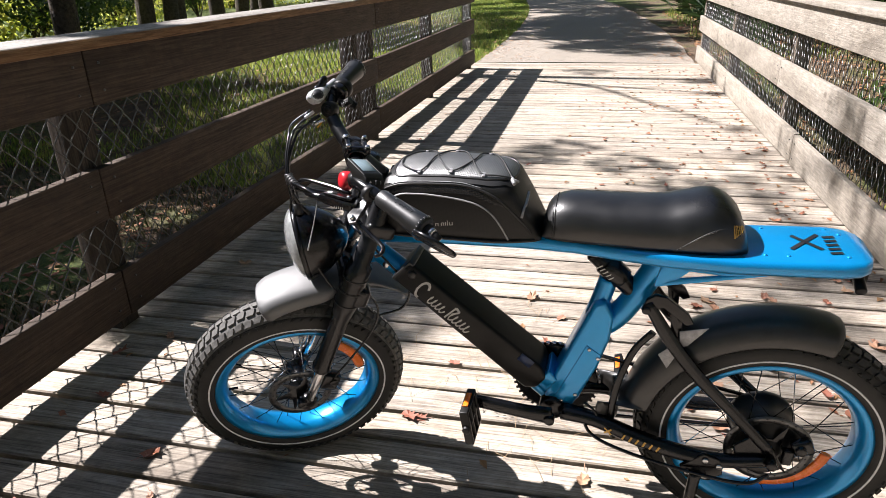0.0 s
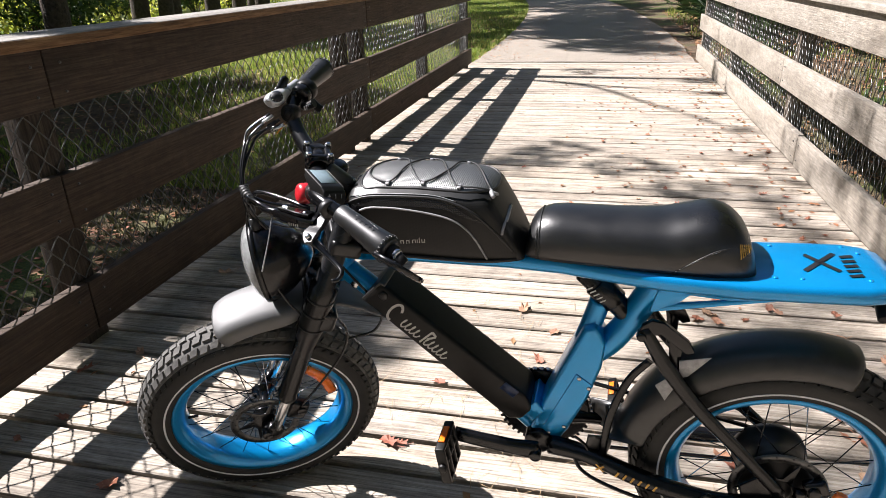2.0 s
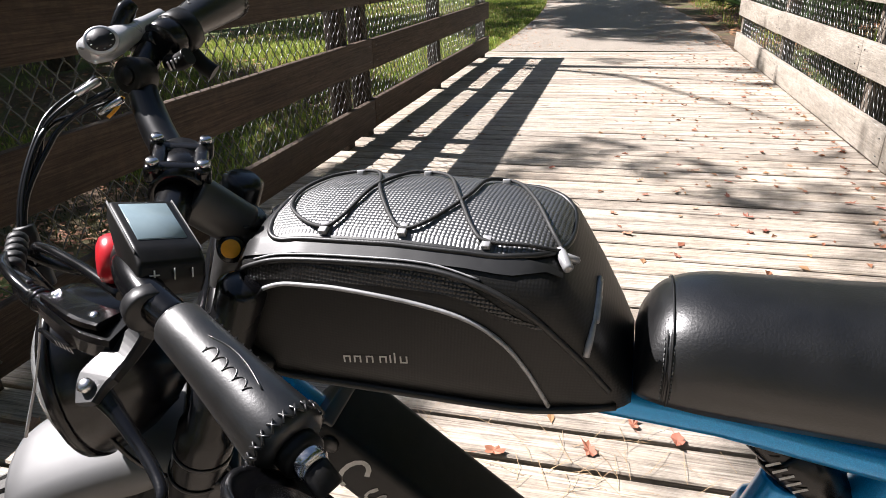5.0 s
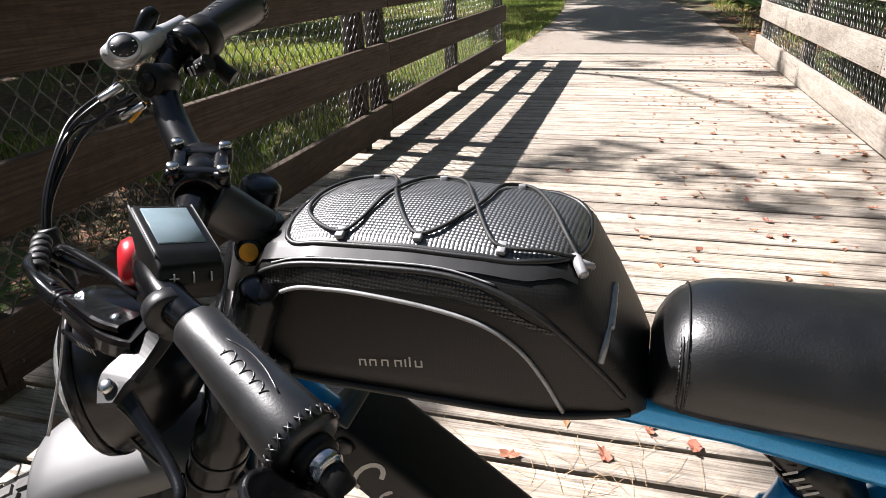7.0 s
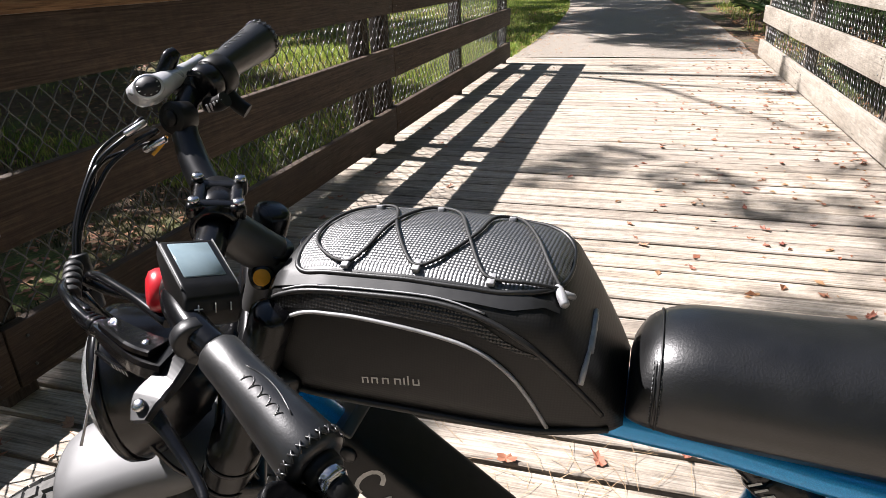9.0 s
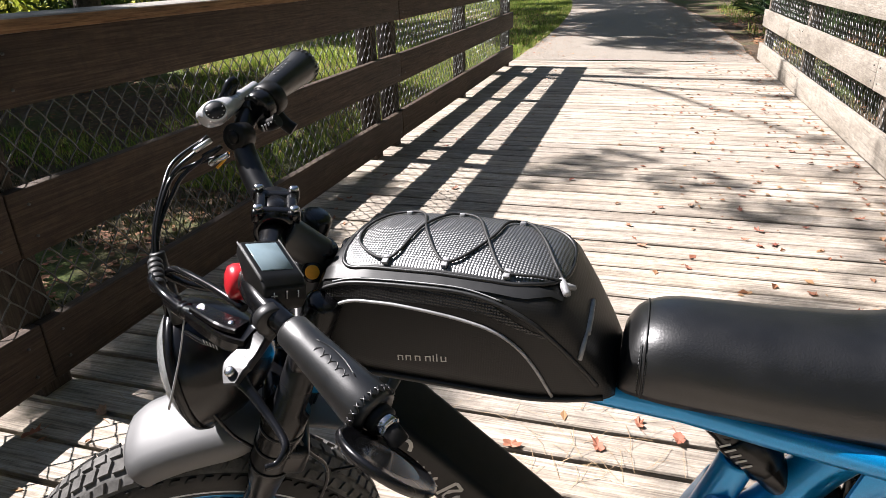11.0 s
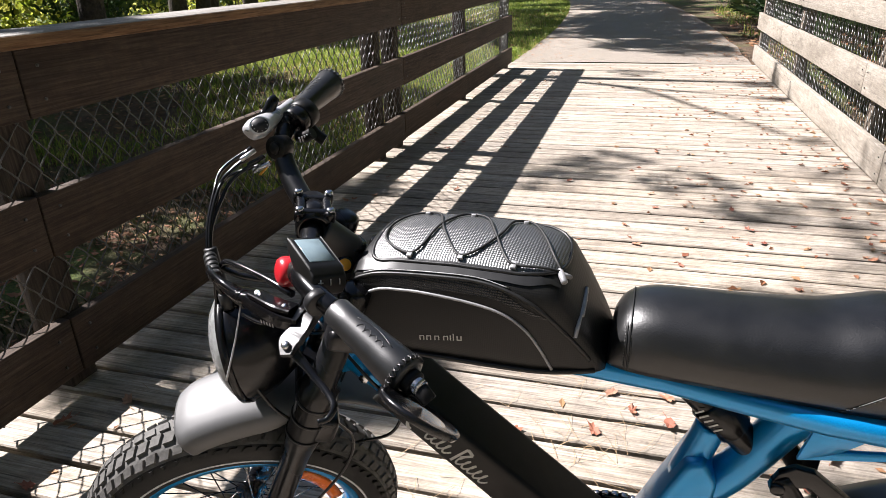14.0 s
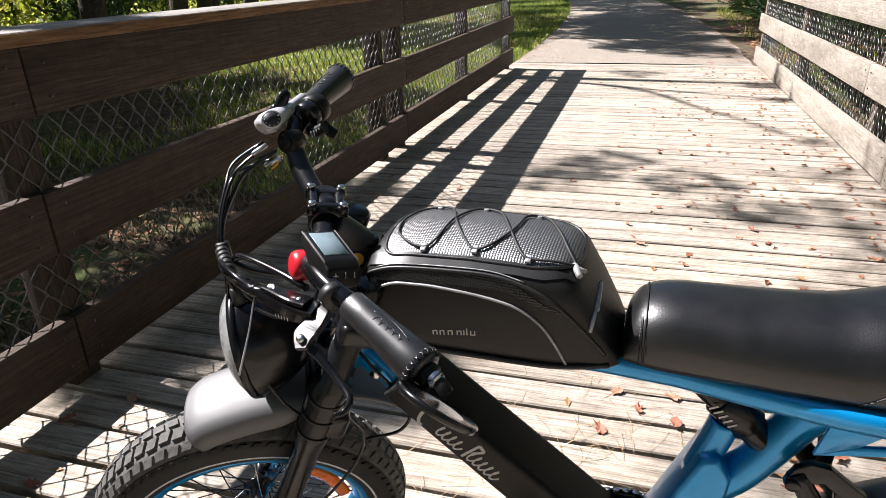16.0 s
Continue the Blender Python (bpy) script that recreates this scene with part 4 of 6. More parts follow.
# cranks, pedals, chainring
BB = Vector((0.165, 0, 0.308))
for s, tip in ((-1, Vector((-0.004, 0, 0.342))), (1, Vector((0.328, 0, 0.252)))):
    y = s * 0.085
    crank = bike.part("crank", tube([BB + Vector((0.0, y, 0)), BB.lerp(tip, 0.35) + Vector((0, y + s * 0.012, 0.002)), tip + Vector((0, y + s * 0.02, 0))], [0.022, 0.018, 0.0165], 12, flat=0.7), BLACK, LEAN, label="black alloy crank arm")
    bike.part("crank_bolt", rod(BB + Vector((0, y, 0)), BB + Vector((0, y + s * 0.022, 0)), 0.012, 12), CHROME if s > 0 else BLACK, LEAN, crank)
    c = tip + Vector((0, y + s * 0.075, 0))
    turn = Matrix.Translation(c) @ pose(0, 0, 0, 0, 82 if s < 0 else 70, 0)
    cage = [rbox((0.088, 0.009, 0.02), turn @ Matrix.Translation((0, k, 0)), 0.003) for k in (-0.038, -0.014, 0.014, 0.038)] + [rbox((0.009, 0.084, 0.02), turn @ Matrix.Translation((k, 0, 0)), 0.003) for k in (-0.041, 0.041)] + [rod(c - Vector((0, 0.05, 0)), c + Vector((0, 0.05, 0)), 0.009, 12)]
    for bm in cage:
        bike.part("pedal_bar", bm, MATT, LEAN, crank)
    for k in (-0.047, 0.047):
        bike.part("pedal_reflector", rbox((0.004, 0.044, 0.012), turn @ Matrix.Translation((k, 0, 0)), 0.001), AMBER, LEAN, crank)
lay = lambda u, v: (0.135 - u, -0.1125 - 0.12 * u, 0.3005 + 0.255 * u + v)
for v in (-0.004, 0.004):
    bike.part("crank_lettering", strokes([((0.015 + 0.016 * k, v), (0.025 + 0.016 * k, v)) for k in range(5)], 0.0018, lay), PRINT, LEAN)
bike.part("crank_mark", strokes([((0.112, -0.004), (0.118, 0.004)), ((0.118, -0.004), (0.112, 0.004))], 0.0018, lay), PRINT, LEAN)
bm = lathe([(0.05, 0.0), (0.05, 0.098), (0.052, 0.102), (0.054, 0.102), (0.056, 0.098), (0.056, 0.0)], Matrix.Translation(BB), 60)
teeth = [rbox((0.007, 0.003, 0.006), Matrix.Translation(BB) @ Matrix.Rotation(2 * math.pi * k / 44, 4, "Y") @ Matrix.Translation((0.1045, 0.053, 0)), 0, 1) for k in range(44)]
bike.part("chainring", merged(bm, *teeth), BLACK, LEAN)
for k in range(44):
    a = 2 * math.pi * (k + 0.5) / 44
    if math.sin(a) > -0.2:
        bike.part("chain_link", rbox((0.011, 0.008, 0.004), LEAN @ Matrix.Translation(BB) @ Matrix.Rotation(-a, 4, "Y") @ Matrix.Translation((0.107, 0.053, 0)) @ pose(0, 0, 0, 0, 90, 0), 0.001, 1), CHROME)
for z0, z1 in ((0.413, 0.32), (0.203, 0.235)):
    bike.part("chain", rbox(((Vector((0.63, 0, z1)) - Vector((0.165, 0, z0))).length, 0.006, 0.008), LEAN @ Matrix.Translation((0.3975, 0.053, (z0 + z1) / 2)) @ Matrix.Rotation(-math.atan2(z1 - z0, 0.465), 4, "Y"), 0.001, 1), BLACK)

# cockpit, in the straight-ahead places of the fork
ROLL = 0.085   # the bar stands a little higher on its right


def bar_at(x, y, z):
    return Vector((x, y, z + ROLL * y))


right_side = [(-0.276, 0.045, 0.908), (-0.292, 0.092, 0.928), (-0.3, 0.138, 0.953), (-0.288, 0.18, 0.966), (-0.274, 0.205, 0.967)]
left_side = [(-0.25, -0.184, 0.929), (-0.268, -0.16, 0.934), (-0.284, -0.122, 0.93), (-0.286, -0.085, 0.916), (-0.277, -0.045, 0.906)]
bar = bike.part("handlebar", tube(left_side + [(-0.272, 0.0, 0.905)] + right_side, [0.0115, 0.0125, 0.0135, 0.015, 0.0155, 0.0155, 0.0155, 0.015, 0.0135, 0.0125, 0.0115], 16), BLACK, STEER, label="thick black swept handlebar")
GRIPS = {-1: (Vector((-0.25, -0.184, 0.929)), Vector((-0.186, -0.28, 0.908))), 1: (Vector((-0.278, 0.207, 0.966)), Vector((-0.214, 0.308, 0.964)))}
for s in (-1, 1):
    a, b = GRIPS[s]
    n = (b - a).length
    grip = bike.part("grip", lathe([(0, 0.0), (0, 0.0145), (0.003, 0.0165), (0.025, 0.0172), (0.055, 0.0192), (n - 0.03, 0.0218), (n - 0.01, 0.0234), (n - 0.003, 0.0222), (n, 0.0175), (n, 0.0)], along(a, b), 28), HIDE, STEER, bar, "black leather grip with laced stitching")
    q = along(a, b)
    for k in range(40):
        an = 2 * math.pi * k / 40
        r = 0.0241
        p0 = q @ Vector((r * math.cos(an), n - 0.0105, r * math.sin(an)))
        p1 = q @ Vector((r * math.cos(an + 0.2 * (-1) ** k), n - 0.004, r * math.sin(an + 0.2 * (-1) ** k)))
        bike.part("lacing", tube([p0, p1], 0.0008, 5), HIDE if k % 5 else TRIM, STEER, grip)
    for k in range(16):
        r = 0.0174 + 0.006 * k / 16
        p0 = q @ Vector((-0.97 * r, 0.012 + k * 0.0068, r * 0.2))
        p1 = q @ Vector((-0.9 * r, 0.0135 + k * 0.0068, r * 0.42))
        bike.part("lacing", tube([p0, p1], 0.0008, 5), TRIM, STEER, grip)
    skin = lambda u: 0.0003 + np.interp(0.038 + u, [0.003, 0.025, 0.055, n - 0.03], [0.0165, 0.0172, 0.0192, 0.0218])
    lay = lambda u, v: q @ Vector((-skin(u) * math.cos(v / 0.021 + 1.6), 0.038 + u, skin(u) * math.sin(v / 0.021 + 1.6)))
    swirl = [(0.002 + 0.044 * i / 47 + 0.0016 * math.cos(0.62 * i), 0.001 + 0.0042 * math.sin(0.62 * i) * (1 - 0.4 * i / 47)) for i in range(48)]
    bike.part("grip_emboss", tube([lay(u, v) for u, v in swirl], 0.00035, 6, 3), HIDE, STEER, grip)
    bike.part("grip_emboss", tube([lay(u, v) for u, v in ((-0.003, -0.005), (0.012, -0.01), (0.03, -0.009), (0.05, -0.004))], 0.0005, 6, 4), HIDE, STEER, grip)

# bar-end mirror on the left grip
e0 = GRIPS[-1][1]
out = Vector((0.55, -0.83, -0.05)).normalized()
mir = bike.part("mirror_arm", merged(rod(e0 - out * 0.003, e0 + out * 0.01, 0.0135, 20), rod(e0 + out * 0.012, e0 + out * 0.018, 0.007, 12), rod(e0 + out * 0.016, e0 + out * 0.03 + Vector((0, 0, -0.008)), 0.0085, 14)), MATT, STEER, bar)
bike.part("end_nut", lathe([(0, 0.0), (0, 0.0085), (0.002, 0.0098), (0.011, 0.0098), (0.013, 0.0085), (0.0135, 0.0)], along(e0 + out * 0.006, e0 + out * 0.02 + Vector((0, 0, 0.002))), 20), CHROME, STEER, mir, "bare steel end nut")
bike.part("screw", rod(e0 + out * 0.0195, e0 + out * 0.0215, 0.0045, 6), CHROME, STEER, mir)
mc = Vector((-0.036, 2.512, 0.818))
dl = Vector((0.86, 0.02, -0.5)).normalized()
vw = Vector((-0.27, 0.74, -0.61)).normalized()
nrm = (dl.cross(vw) - 0.17 * vw).normalized()
mm = along(mc, mc + nrm, dl)
disc = [(-0.004, 0.0), (-0.005, 0.035), (-0.004, 0.042), (0.0, 0.0445), (0.003, 0.044), (0.004, 0.042), (0.003, 0.04), (0.002, 0.0)]
bike.part("mirror", lathe(disc, mm, 36), BLACK, Matrix(), mir, "round black bar-end mirror, folded flat")
bike.part("mirror_glass", lathe([(0.0027, 0.0), (0.0027, 0.04)], mm, 36), CHROME, Matrix(), mir)

# stem
cl = Vector((-0.272, 0, 0.905))
stem = bike.part("stem", merged(tube([(-0.226, 0, 0.858), (-0.245, 0, 0.88), cl + Vector((0.01, 0, -0.004))], [0.021, 0.022, 0.022], 24), rod((-0.268, 0, 0.76), (-0.224, 0, 0.866), 0.021, 24, 0.003)), GLOSS, STEER, label="black stem holding the handlebar")
tilt = Matrix.Translation(cl + Vector((0.003, 0.024, 0.002))) @ pose(0, 0, 0, 0, 105, 0)
plate_bits = [rbox((0.014, 0.05, 0.012), tilt @ Matrix.Translation((-0.016, 0, k)), 0.005, 3) for k in (-0.017, 0.017)] + [rbox((0.014, 0.013, 0.042), tilt @ Matrix.Translation((-0.016, k, 0)), 0.005, 3) for k in (-0.0165, 0.0165)] + [rbox((0.018, 0.014, 0.014), tilt @ Matrix.Translation((-0.016, a, b)), 0.006, 3) for a in (-0.0215, 0.0215) for b in (-0.02, 0.02)] + [lathe([(-0.03, 0.0165), (-0.03, 0.024), (0.03, 0.024), (0.03, 0.0165)], tilt @ Matrix.Translation((0.002, 0, 0)), 28, True)]
bike.part("stem_clamp", merged(*plate_bits), BLACK, STEER, stem)
for a in (-0.0205, 0.0205):
    for b in (-0.02, 0.02):
        bike.part("clamp_bolt", lathe([(0, 0.0), (0, 0.0055), (0.003, 0.0055), (0.0045, 0.004), (0.0045, 0.0)], STEER @ tilt @ Matrix.Translation((-0.0245, a, b)) @ pose(0, 0, 0, 0, 0, 90), 12), CHROME, Matrix(), stem)
bike.part("top_cap", lathe([(0, 0.0), (0, 0.0185), (0.006, 0.0185), (0.006, 0.0)], along((-0.224, 0, 0.866), (-0.18, 0, 0.972)), 24), BLACK, STEER, stem)
lock_end, lock_way = Vector((-0.218, -0.05, 0.849)), Vector((0.4, -0.78, 0.48)).normalized()
lock = bike.part("lock_barrel", rod(lock_end - lock_way * 0.045, lock_end, 0.0125, 20), BLACK, LEAN)
bike.part("lock_sticker", rod(lock_end, lock_end + lock_way * 0.001, 0.0085, 20, 0.0003), YELLOW, LEAN, lock, "round yellow sticker")

# display
d0 = Vector((-0.203, 2.649, 0.902))
du = Vector((-0.51, -0.825, 0.244)).normalized()
dn = du.cross(Vector((0.75, -0.56, -0.36))).normalized()
dv = dn.cross(du)
dm = Matrix((du, dv, dn)).transposed().to_4x4()
dm.translation = d0
shell = slab([(-0.032, 0.006), (0.022, 0.006), (0.034, 0.002), (0.041, -0.008), (0.041, -0.02), (0.034, -0.028), (0.012, -0.024), (-0.03, -0.006)], -0.0225, 0.0225, 0.003, 2)
shell.transform(dm @ Matrix(((0, 1, 0, 0), (1, 0, 0, 0), (0, 0, 1, 0), (0, 0, 0, 1))))
bmesh.ops.recalc_face_normals(shell, faces=shell.faces)
disp = bike.part("display", shell, MATT, Matrix(), label="black display unit with a grey screen")
bike.part("display_screen", rbox((0.033, 0.041, 0.002), dm @ Matrix.Translation((0.0, -0.007, 0.0058)), 0.0006, 1), SCREEN, Matrix(), disp, "grey-blue liquid crystal screen")
for k in (-0.0222, 0.0222):
    bike.part("display_trim", rbox((0.001, 0.058, 0.002), dm @ Matrix.Translation((k, -0.004, 0.0048)), 0.0003, 1), THREAD, Matrix(), disp)
panel = dm @ Matrix.Translation((0.0, 0.0395, -0.0032)) @ pose(0, 0, 0, -55, 0, 0)
for x, w, h in ((0.013, 0.0065, 0.0009), (0.013, 0.0009, 0.0065), (0.0, 0.0009, 0.0075), (-0.012, 0.0009, 0.0065)):
    bike.part("button_mark", rbox((w, h, 0.0012), panel @ Matrix.Translation((x, 0, 0)), 0.0002, 1), PRINT, Matrix(), disp)
bar_mid = STEER @ Vector((-0.284, -0.115, 0.928))
bike.part("display_mount", merged(rod(STEER @ Vector((-0.286, -0.1, 0.922)), STEER @ Vector((-0.281, -0.118, 0.928)), 0.0175, 18), rod(d0 + Vector((0.006, -0.004, -0.02)), bar_mid, 0.0075, 12)), MATT, Matrix(), disp)
bike.part("display_lead", tube([d0 + Vector((0.0, -0.02, -0.02)), d0 + Vector((-0.01, -0.045, -0.05)), d0 + Vector((-0.045, -0.05, -0.065)), d0 + Vector((-0.09, -0.03, -0.07))], 0.0022, 8), BLACK, Matrix(), disp)
hc = Vector((-0.305, -0.094, 0.919))
bell = bike.part("bell", lathe([(-0.012, 0.0), (-0.012, 0.016), (-0.008, 0.019), (0.003, 0.0185), (0.008, 0.016), (0.0105, 0.0105), (0.0112, 0.0)], along(hc, hc + Vector((-0.9, -0.22, 0.33))), 28), RED, STEER, label="round red plastic bell")
bike.part("bell_base", rod(hc, (-0.284, -0.078, 0.914), 0.012, 14), MATT, STEER, bell)

# left brake lever
def taper(points, widths, thicks, up, smooth=False):
    """A bar of rounded oblong section along a curve; up is the broad side's outward way."""
    path = spline(points, 5)
    k = np.linspace(0, len(points) - 1, len(path))
    ws, ts = np.interp(k, range(len(points)), widths), np.interp(k, range(len(points)), thicks)
    rings = []
    for i, c in enumerate(path):
        d = (path[min(i + 1, len(path) - 1)] - path[max(i - 1, 0)]).normalized()
        side = d.cross(Vector(up)).normalized()
        top = side.cross(d)
        rings.append([c + side * (ws[i] / 2 * u) + top * (ts[i] / 2 * v) for u, v in ((1, 0.6), (0.85, 1), (-0.85, 1), (-1, 0.6), (-1, -0.6), (-0.85, -1), (0.85, -1), (1, -0.6))])
    bm = grid_loft(rings)
    for f in bm.faces:
        f.smooth = smooth
    return bm


FACE = STEER.to_3x3().inverted() @ Vector((-0.14, -0.52, 0.84))
lev = bike.part("brake_lever", merged(taper([(-0.303, -0.204, 0.9), (-0.293, -0.218, 0.893), (-0.281, -0.238, 0.886), (-0.27, -0.259, 0.882), (-0.266, -0.274, 0.88), (-0.274, -0.284, 0.876), (-0.284, -0.286, 0.877)], [0.014, 0.0095, 0.0078, 0.0074, 0.007, 0.0062, 0.005], [0.012, 0.01, 0.008, 0.007, 0.007, 0.006, 0.005], FACE + Vector((0.6, -0.7, 0.0)), True)), BLACK, STEER, label="black two-finger brake lever")
bike.part("lever_bracket", merged(taper([(-0.309, -0.212, 0.902), (-0.303, -0.196, 0.906), (-0.291, -0.183, 0.908), (-0.277, -0.172, 0.914), (-0.266, -0.166, 0.925)], [0.014, 0.03, 0.024, 0.015, 0.016], [0.006, 0.008, 0.009, 0.011, 0.014], FACE), rod(bar_at(-0.27, -0.164, 0.946), bar_at(-0.265, -0.176, 0.947), 0.0155, 18)), PLATE, STEER, lev, "polished black lever bracket")
bike.part("pivot_pin", rod((-0.3085, -0.205, 0.913), (-0.306, -0.2, 0.897), 0.0048, 12), CHROME, STEER, lev)
bike.part("master_cylinder", merged(taper([(-0.289, -0.17, 0.909), (-0.312, -0.155, 0.908), (-0.338, -0.126, 0.904), (-0.355, -0.107, 0.9)], [0.026, 0.027, 0.023, 0.016], [0.018, 0.02, 0.018, 0.014], (0.45, -0.2, 1)), tube([(-0.35, -0.112, 0.901), (-0.366, -0.098, 0.899), (-0.382, -0.078, 0.897)], [0.0085, 0.0078, 0.006], 12)), BLACK, STEER, lev, "black brake cylinder with pale print")
bike.part("reservoir", taper([(-0.296, -0.162, 0.92), (-0.315, -0.148, 0.919), (-0.344, -0.116, 0.913)], [0.022, 0.023, 0.017], [0.006, 0.007, 0.006], (0.5, 0.1, 1)), BLACK, STEER, lev)
for a, b in (((-0.306, -0.157, 0.922), (-0.3065, -0.1575, 0.925)), ((-0.338, -0.122, 0.917), (-0.3385, -0.1225, 0.9195))):
    bike.part("screw", rod(a, b, 0.0042, 10), CHROME, STEER, lev)
for t in range(4):
    c = Vector((-0.358, -0.105, 0.9)).lerp(Vector((-0.38, -0.08, 0.897)), t / 4)
    bike.part("barrel_ring", rod(c, c.lerp(Vector((-0.38, -0.08, 0.897)), 0.18), 0.0094 - 0.0006 * t, 12), BLACK, STEER, lev)
g = along((-0.302, -0.172, 0.9125), (-0.335, -0.138, 0.904))
bike.part("lever_print", strokes([((0.001, 0.012 + 0.005 * k), (-0.005, 0.014 + 0.005 * k)) for k in range(5)], 0.0018, lambda u, v: g @ Vector((-0.0146, v, u + 0.003))), PRINT, STEER, lev)
bike.part("hose", tube([(-0.372, -0.082, 0.897), (-0.392, -0.058, 0.893), (-0.407, -0.03, 0.884), (-0.412, -0.005, 0.865), (-0.405, 0.0, 0.82), (-0.36, -0.02, 0.74), (-0.34, -0.03, 0.68)], [0.0055, 0.005, 0.006, 0.0055, 0.004, 0.004, 0.004], 10), BLACK, STEER)
bike.part("hose", tube([(-0.365, -0.1, 0.902), (-0.385, -0.075, 0.905), (-0.404, -0.04, 0.897), (-0.405, -0.01, 0.88), (-0.37, -0.02, 0.86), (-0.3, -0.03, 0.84)], 0.0042, 10), BLACK, STEER)
bike.part("hose", tube([(-0.3, -0.12, 0.905), (-0.34, -0.07, 0.9), (-0.385, -0.02, 0.89), (-0.405, 0.0, 0.86)], 0.0045, 10), BLACK, STEER)
for t in range(5):
    c = Vector((-0.398 - 0.003 * t, -0.048 + 0.012 * t, 0.891 - 0.002 * t))
    bike.part("wrap", rod(c, c + Vector((-0.002, 0.009, -0.001)), 0.0085, 12), TRIM, STEER)
bike.part("tie_tail", tube([(-0.364, -0.103, 0.892), (-0.38, -0.12, 0.852), (-0.402, -0.146, 0.807)], [0.001, 0.001, 0.0014], 6), SILVER, STEER)

# right shifter, lever and cables
s0 = bar_at(-0.325, 0.15, 0.972)
sm = along(s0, s0 + Vector((0.06, 0.075, -0.004)), (0.05, -0.25, 1))
pod = []
for k, (yy, rx, rz) in enumerate(((-0.022, 0.008, 0.006), (-0.018, 0.014, 0.011), (-0.005, 0.018, 0.0135), (0.012, 0.016, 0.0125), (0.03, 0.0105, 0.011), (0.055, 0.008, 0.01), (0.075, 0.009, 0.011), (0.08, 0.004, 0.006))):
    pod.append([sm @ Vector((rx * math.cos(a), yy, rz * math.sin(a))) for a in (2 * math.pi * j / 16 for j in range(16))])
shift = bike.part("shifter", grid_loft(pod), ALLOY, STEER, label="silver gear shifter with a black dial window")
eye_side = (Vector((0.25, -0.75, 0.62))).normalized()
dial_at = along(s0 + Vector((0.0, -0.003, 0.0)) + eye_side * 0.0125, s0 + Vector((0.0, -0.003, 0.0)) + eye_side)
bike.part("dial_bezel", lathe([(-0.01, 0.0), (-0.006, 0.0135), (0.002, 0.0155), (0.005, 0.015), (0.006, 0.0135), (0.0048, 0.0)], dial_at @ Matrix.Diagonal((1.0, 1.0, 0.88, 1.0)), 28), ALLOY, STEER, shift)
bike.part("shifter_dial", lathe([(0.005, 0.0), (0.005, 0.0125), (0.0062, 0.0122), (0.0064, 0.0)], dial_at @ Matrix.Diagonal((1.0, 1.0, 0.85, 1.0)), 28), INK, STEER, shift)
for k in range(7):
    a = math.pi * (0.9 + 0.2 * k)
    p = dial_at @ Vector((0.01 * math.cos(a), 0.0066, 0.0085 * math.sin(a)))
    bike.part("dial_mark", rbox((0.0016, 0.0016, 0.0004), Matrix.Translation(p), 0, 1), PRINT, STEER, shift)
bike.part("thumb_lever", merged(rod(s0 + Vector((0.03, -0.012, -0.03)), s0 + Vector((0.018, -0.03, -0.02)), 0.017, 20), lathe([(0, 0.0), (0, 0.009), (0.003, 0.008), (0.003, 0.0)], along(s0 + Vector((0.018, -0.03, -0.02)), s0 + Vector((0.0, -0.057, -0.005))), 18)), MATT, STEER, shift)
bike.part("shift_paddle", tube([s0 + Vector((0.05, 0.01, -0.03)), s0 + Vector((0.062, 0.0, -0.026)), s0 + Vector((0.072, -0.004, -0.02))], 0.0085, 12), MATT, STEER, shift)
for k in range(5):
    p = s0 + Vector((0.052 + 0.004 * k, 0.0, -0.024 + 0.001 * k))
    bike.part("paddle_rib", rod(p + Vector((0, -0.009, 0.003)), p + Vector((0.0, -0.004, -0.008)), 0.0012, 6), SILVER, STEER, shift)
lev = bike.part("brake_lever", tube([(-0.322, 0.172, 0.966), (-0.32, 0.17, 0.98), (-0.311, 0.173, 0.992), (-0.302, 0.183, 1.003), (-0.296, 0.19, 1.006)], [0.006, 0.007, 0.0085, 0.009, 0.006], 12, flat=0.55), BLACK, STEER, label="black two-finger brake lever")
bike.part("lever_bracket", merged(rod(bar_at(-0.28, 0.172, 0.955), bar_at(-0.268, 0.192, 0.954), 0.021, 18), tube([bar_at(-0.28, 0.175, 0.96), (-0.305, 0.185, 0.97), (-0.322, 0.2, 0.98)], 0.01, 12)), BLACK, STEER, lev)
bike.part("throttle", merged(rod(bar_at(-0.27, 0.188, 0.954), bar_at(-0.258, 0.207, 0.952), 0.0225, 20), tube([bar_at(-0.262, 0.2, 0.935), bar_at(-0.25, 0.19, 0.92), bar_at(-0.24, 0.185, 0.912)], 0.009, 10)), MATT, STEER)
base = [(-0.395, 0.092, 0.922), (-0.412, 0.05, 0.895), (-0.416, 0.015, 0.86), (-0.408, 0.0, 0.82), (-0.37, -0.005, 0.76), (-0.33, 0.0, 0.7)]
for k, st in enumerate(((-0.336, 0.135, 0.958), (-0.325, 0.128, 0.95), (-0.342, 0.15, 0.955), (-0.318, 0.12, 0.943))):
    off = Vector((0.006 * (k % 2) - 0.003, 0.007 * (k // 2) - 0.003, 0.004 * k - 0.006))
    mid = Vector(st).lerp(Vector(base[0]), 0.55) + Vector((-0.012, 0.006 * k, 0.008 - 0.006 * k))
    bike.part("cable", tube([st, mid + off * 1.5] + [Vector(p) + off * (1.6 if i < 1 else 0.7) for i, p in enumerate(base)], 0.0027, 8), BLACK, STEER)
    bike.part("cable_end", rod(st, Vector(st).lerp(mid, 0.5), 0.0036, 10), CHROME if k in (0, 3) else BLACK, STEER)
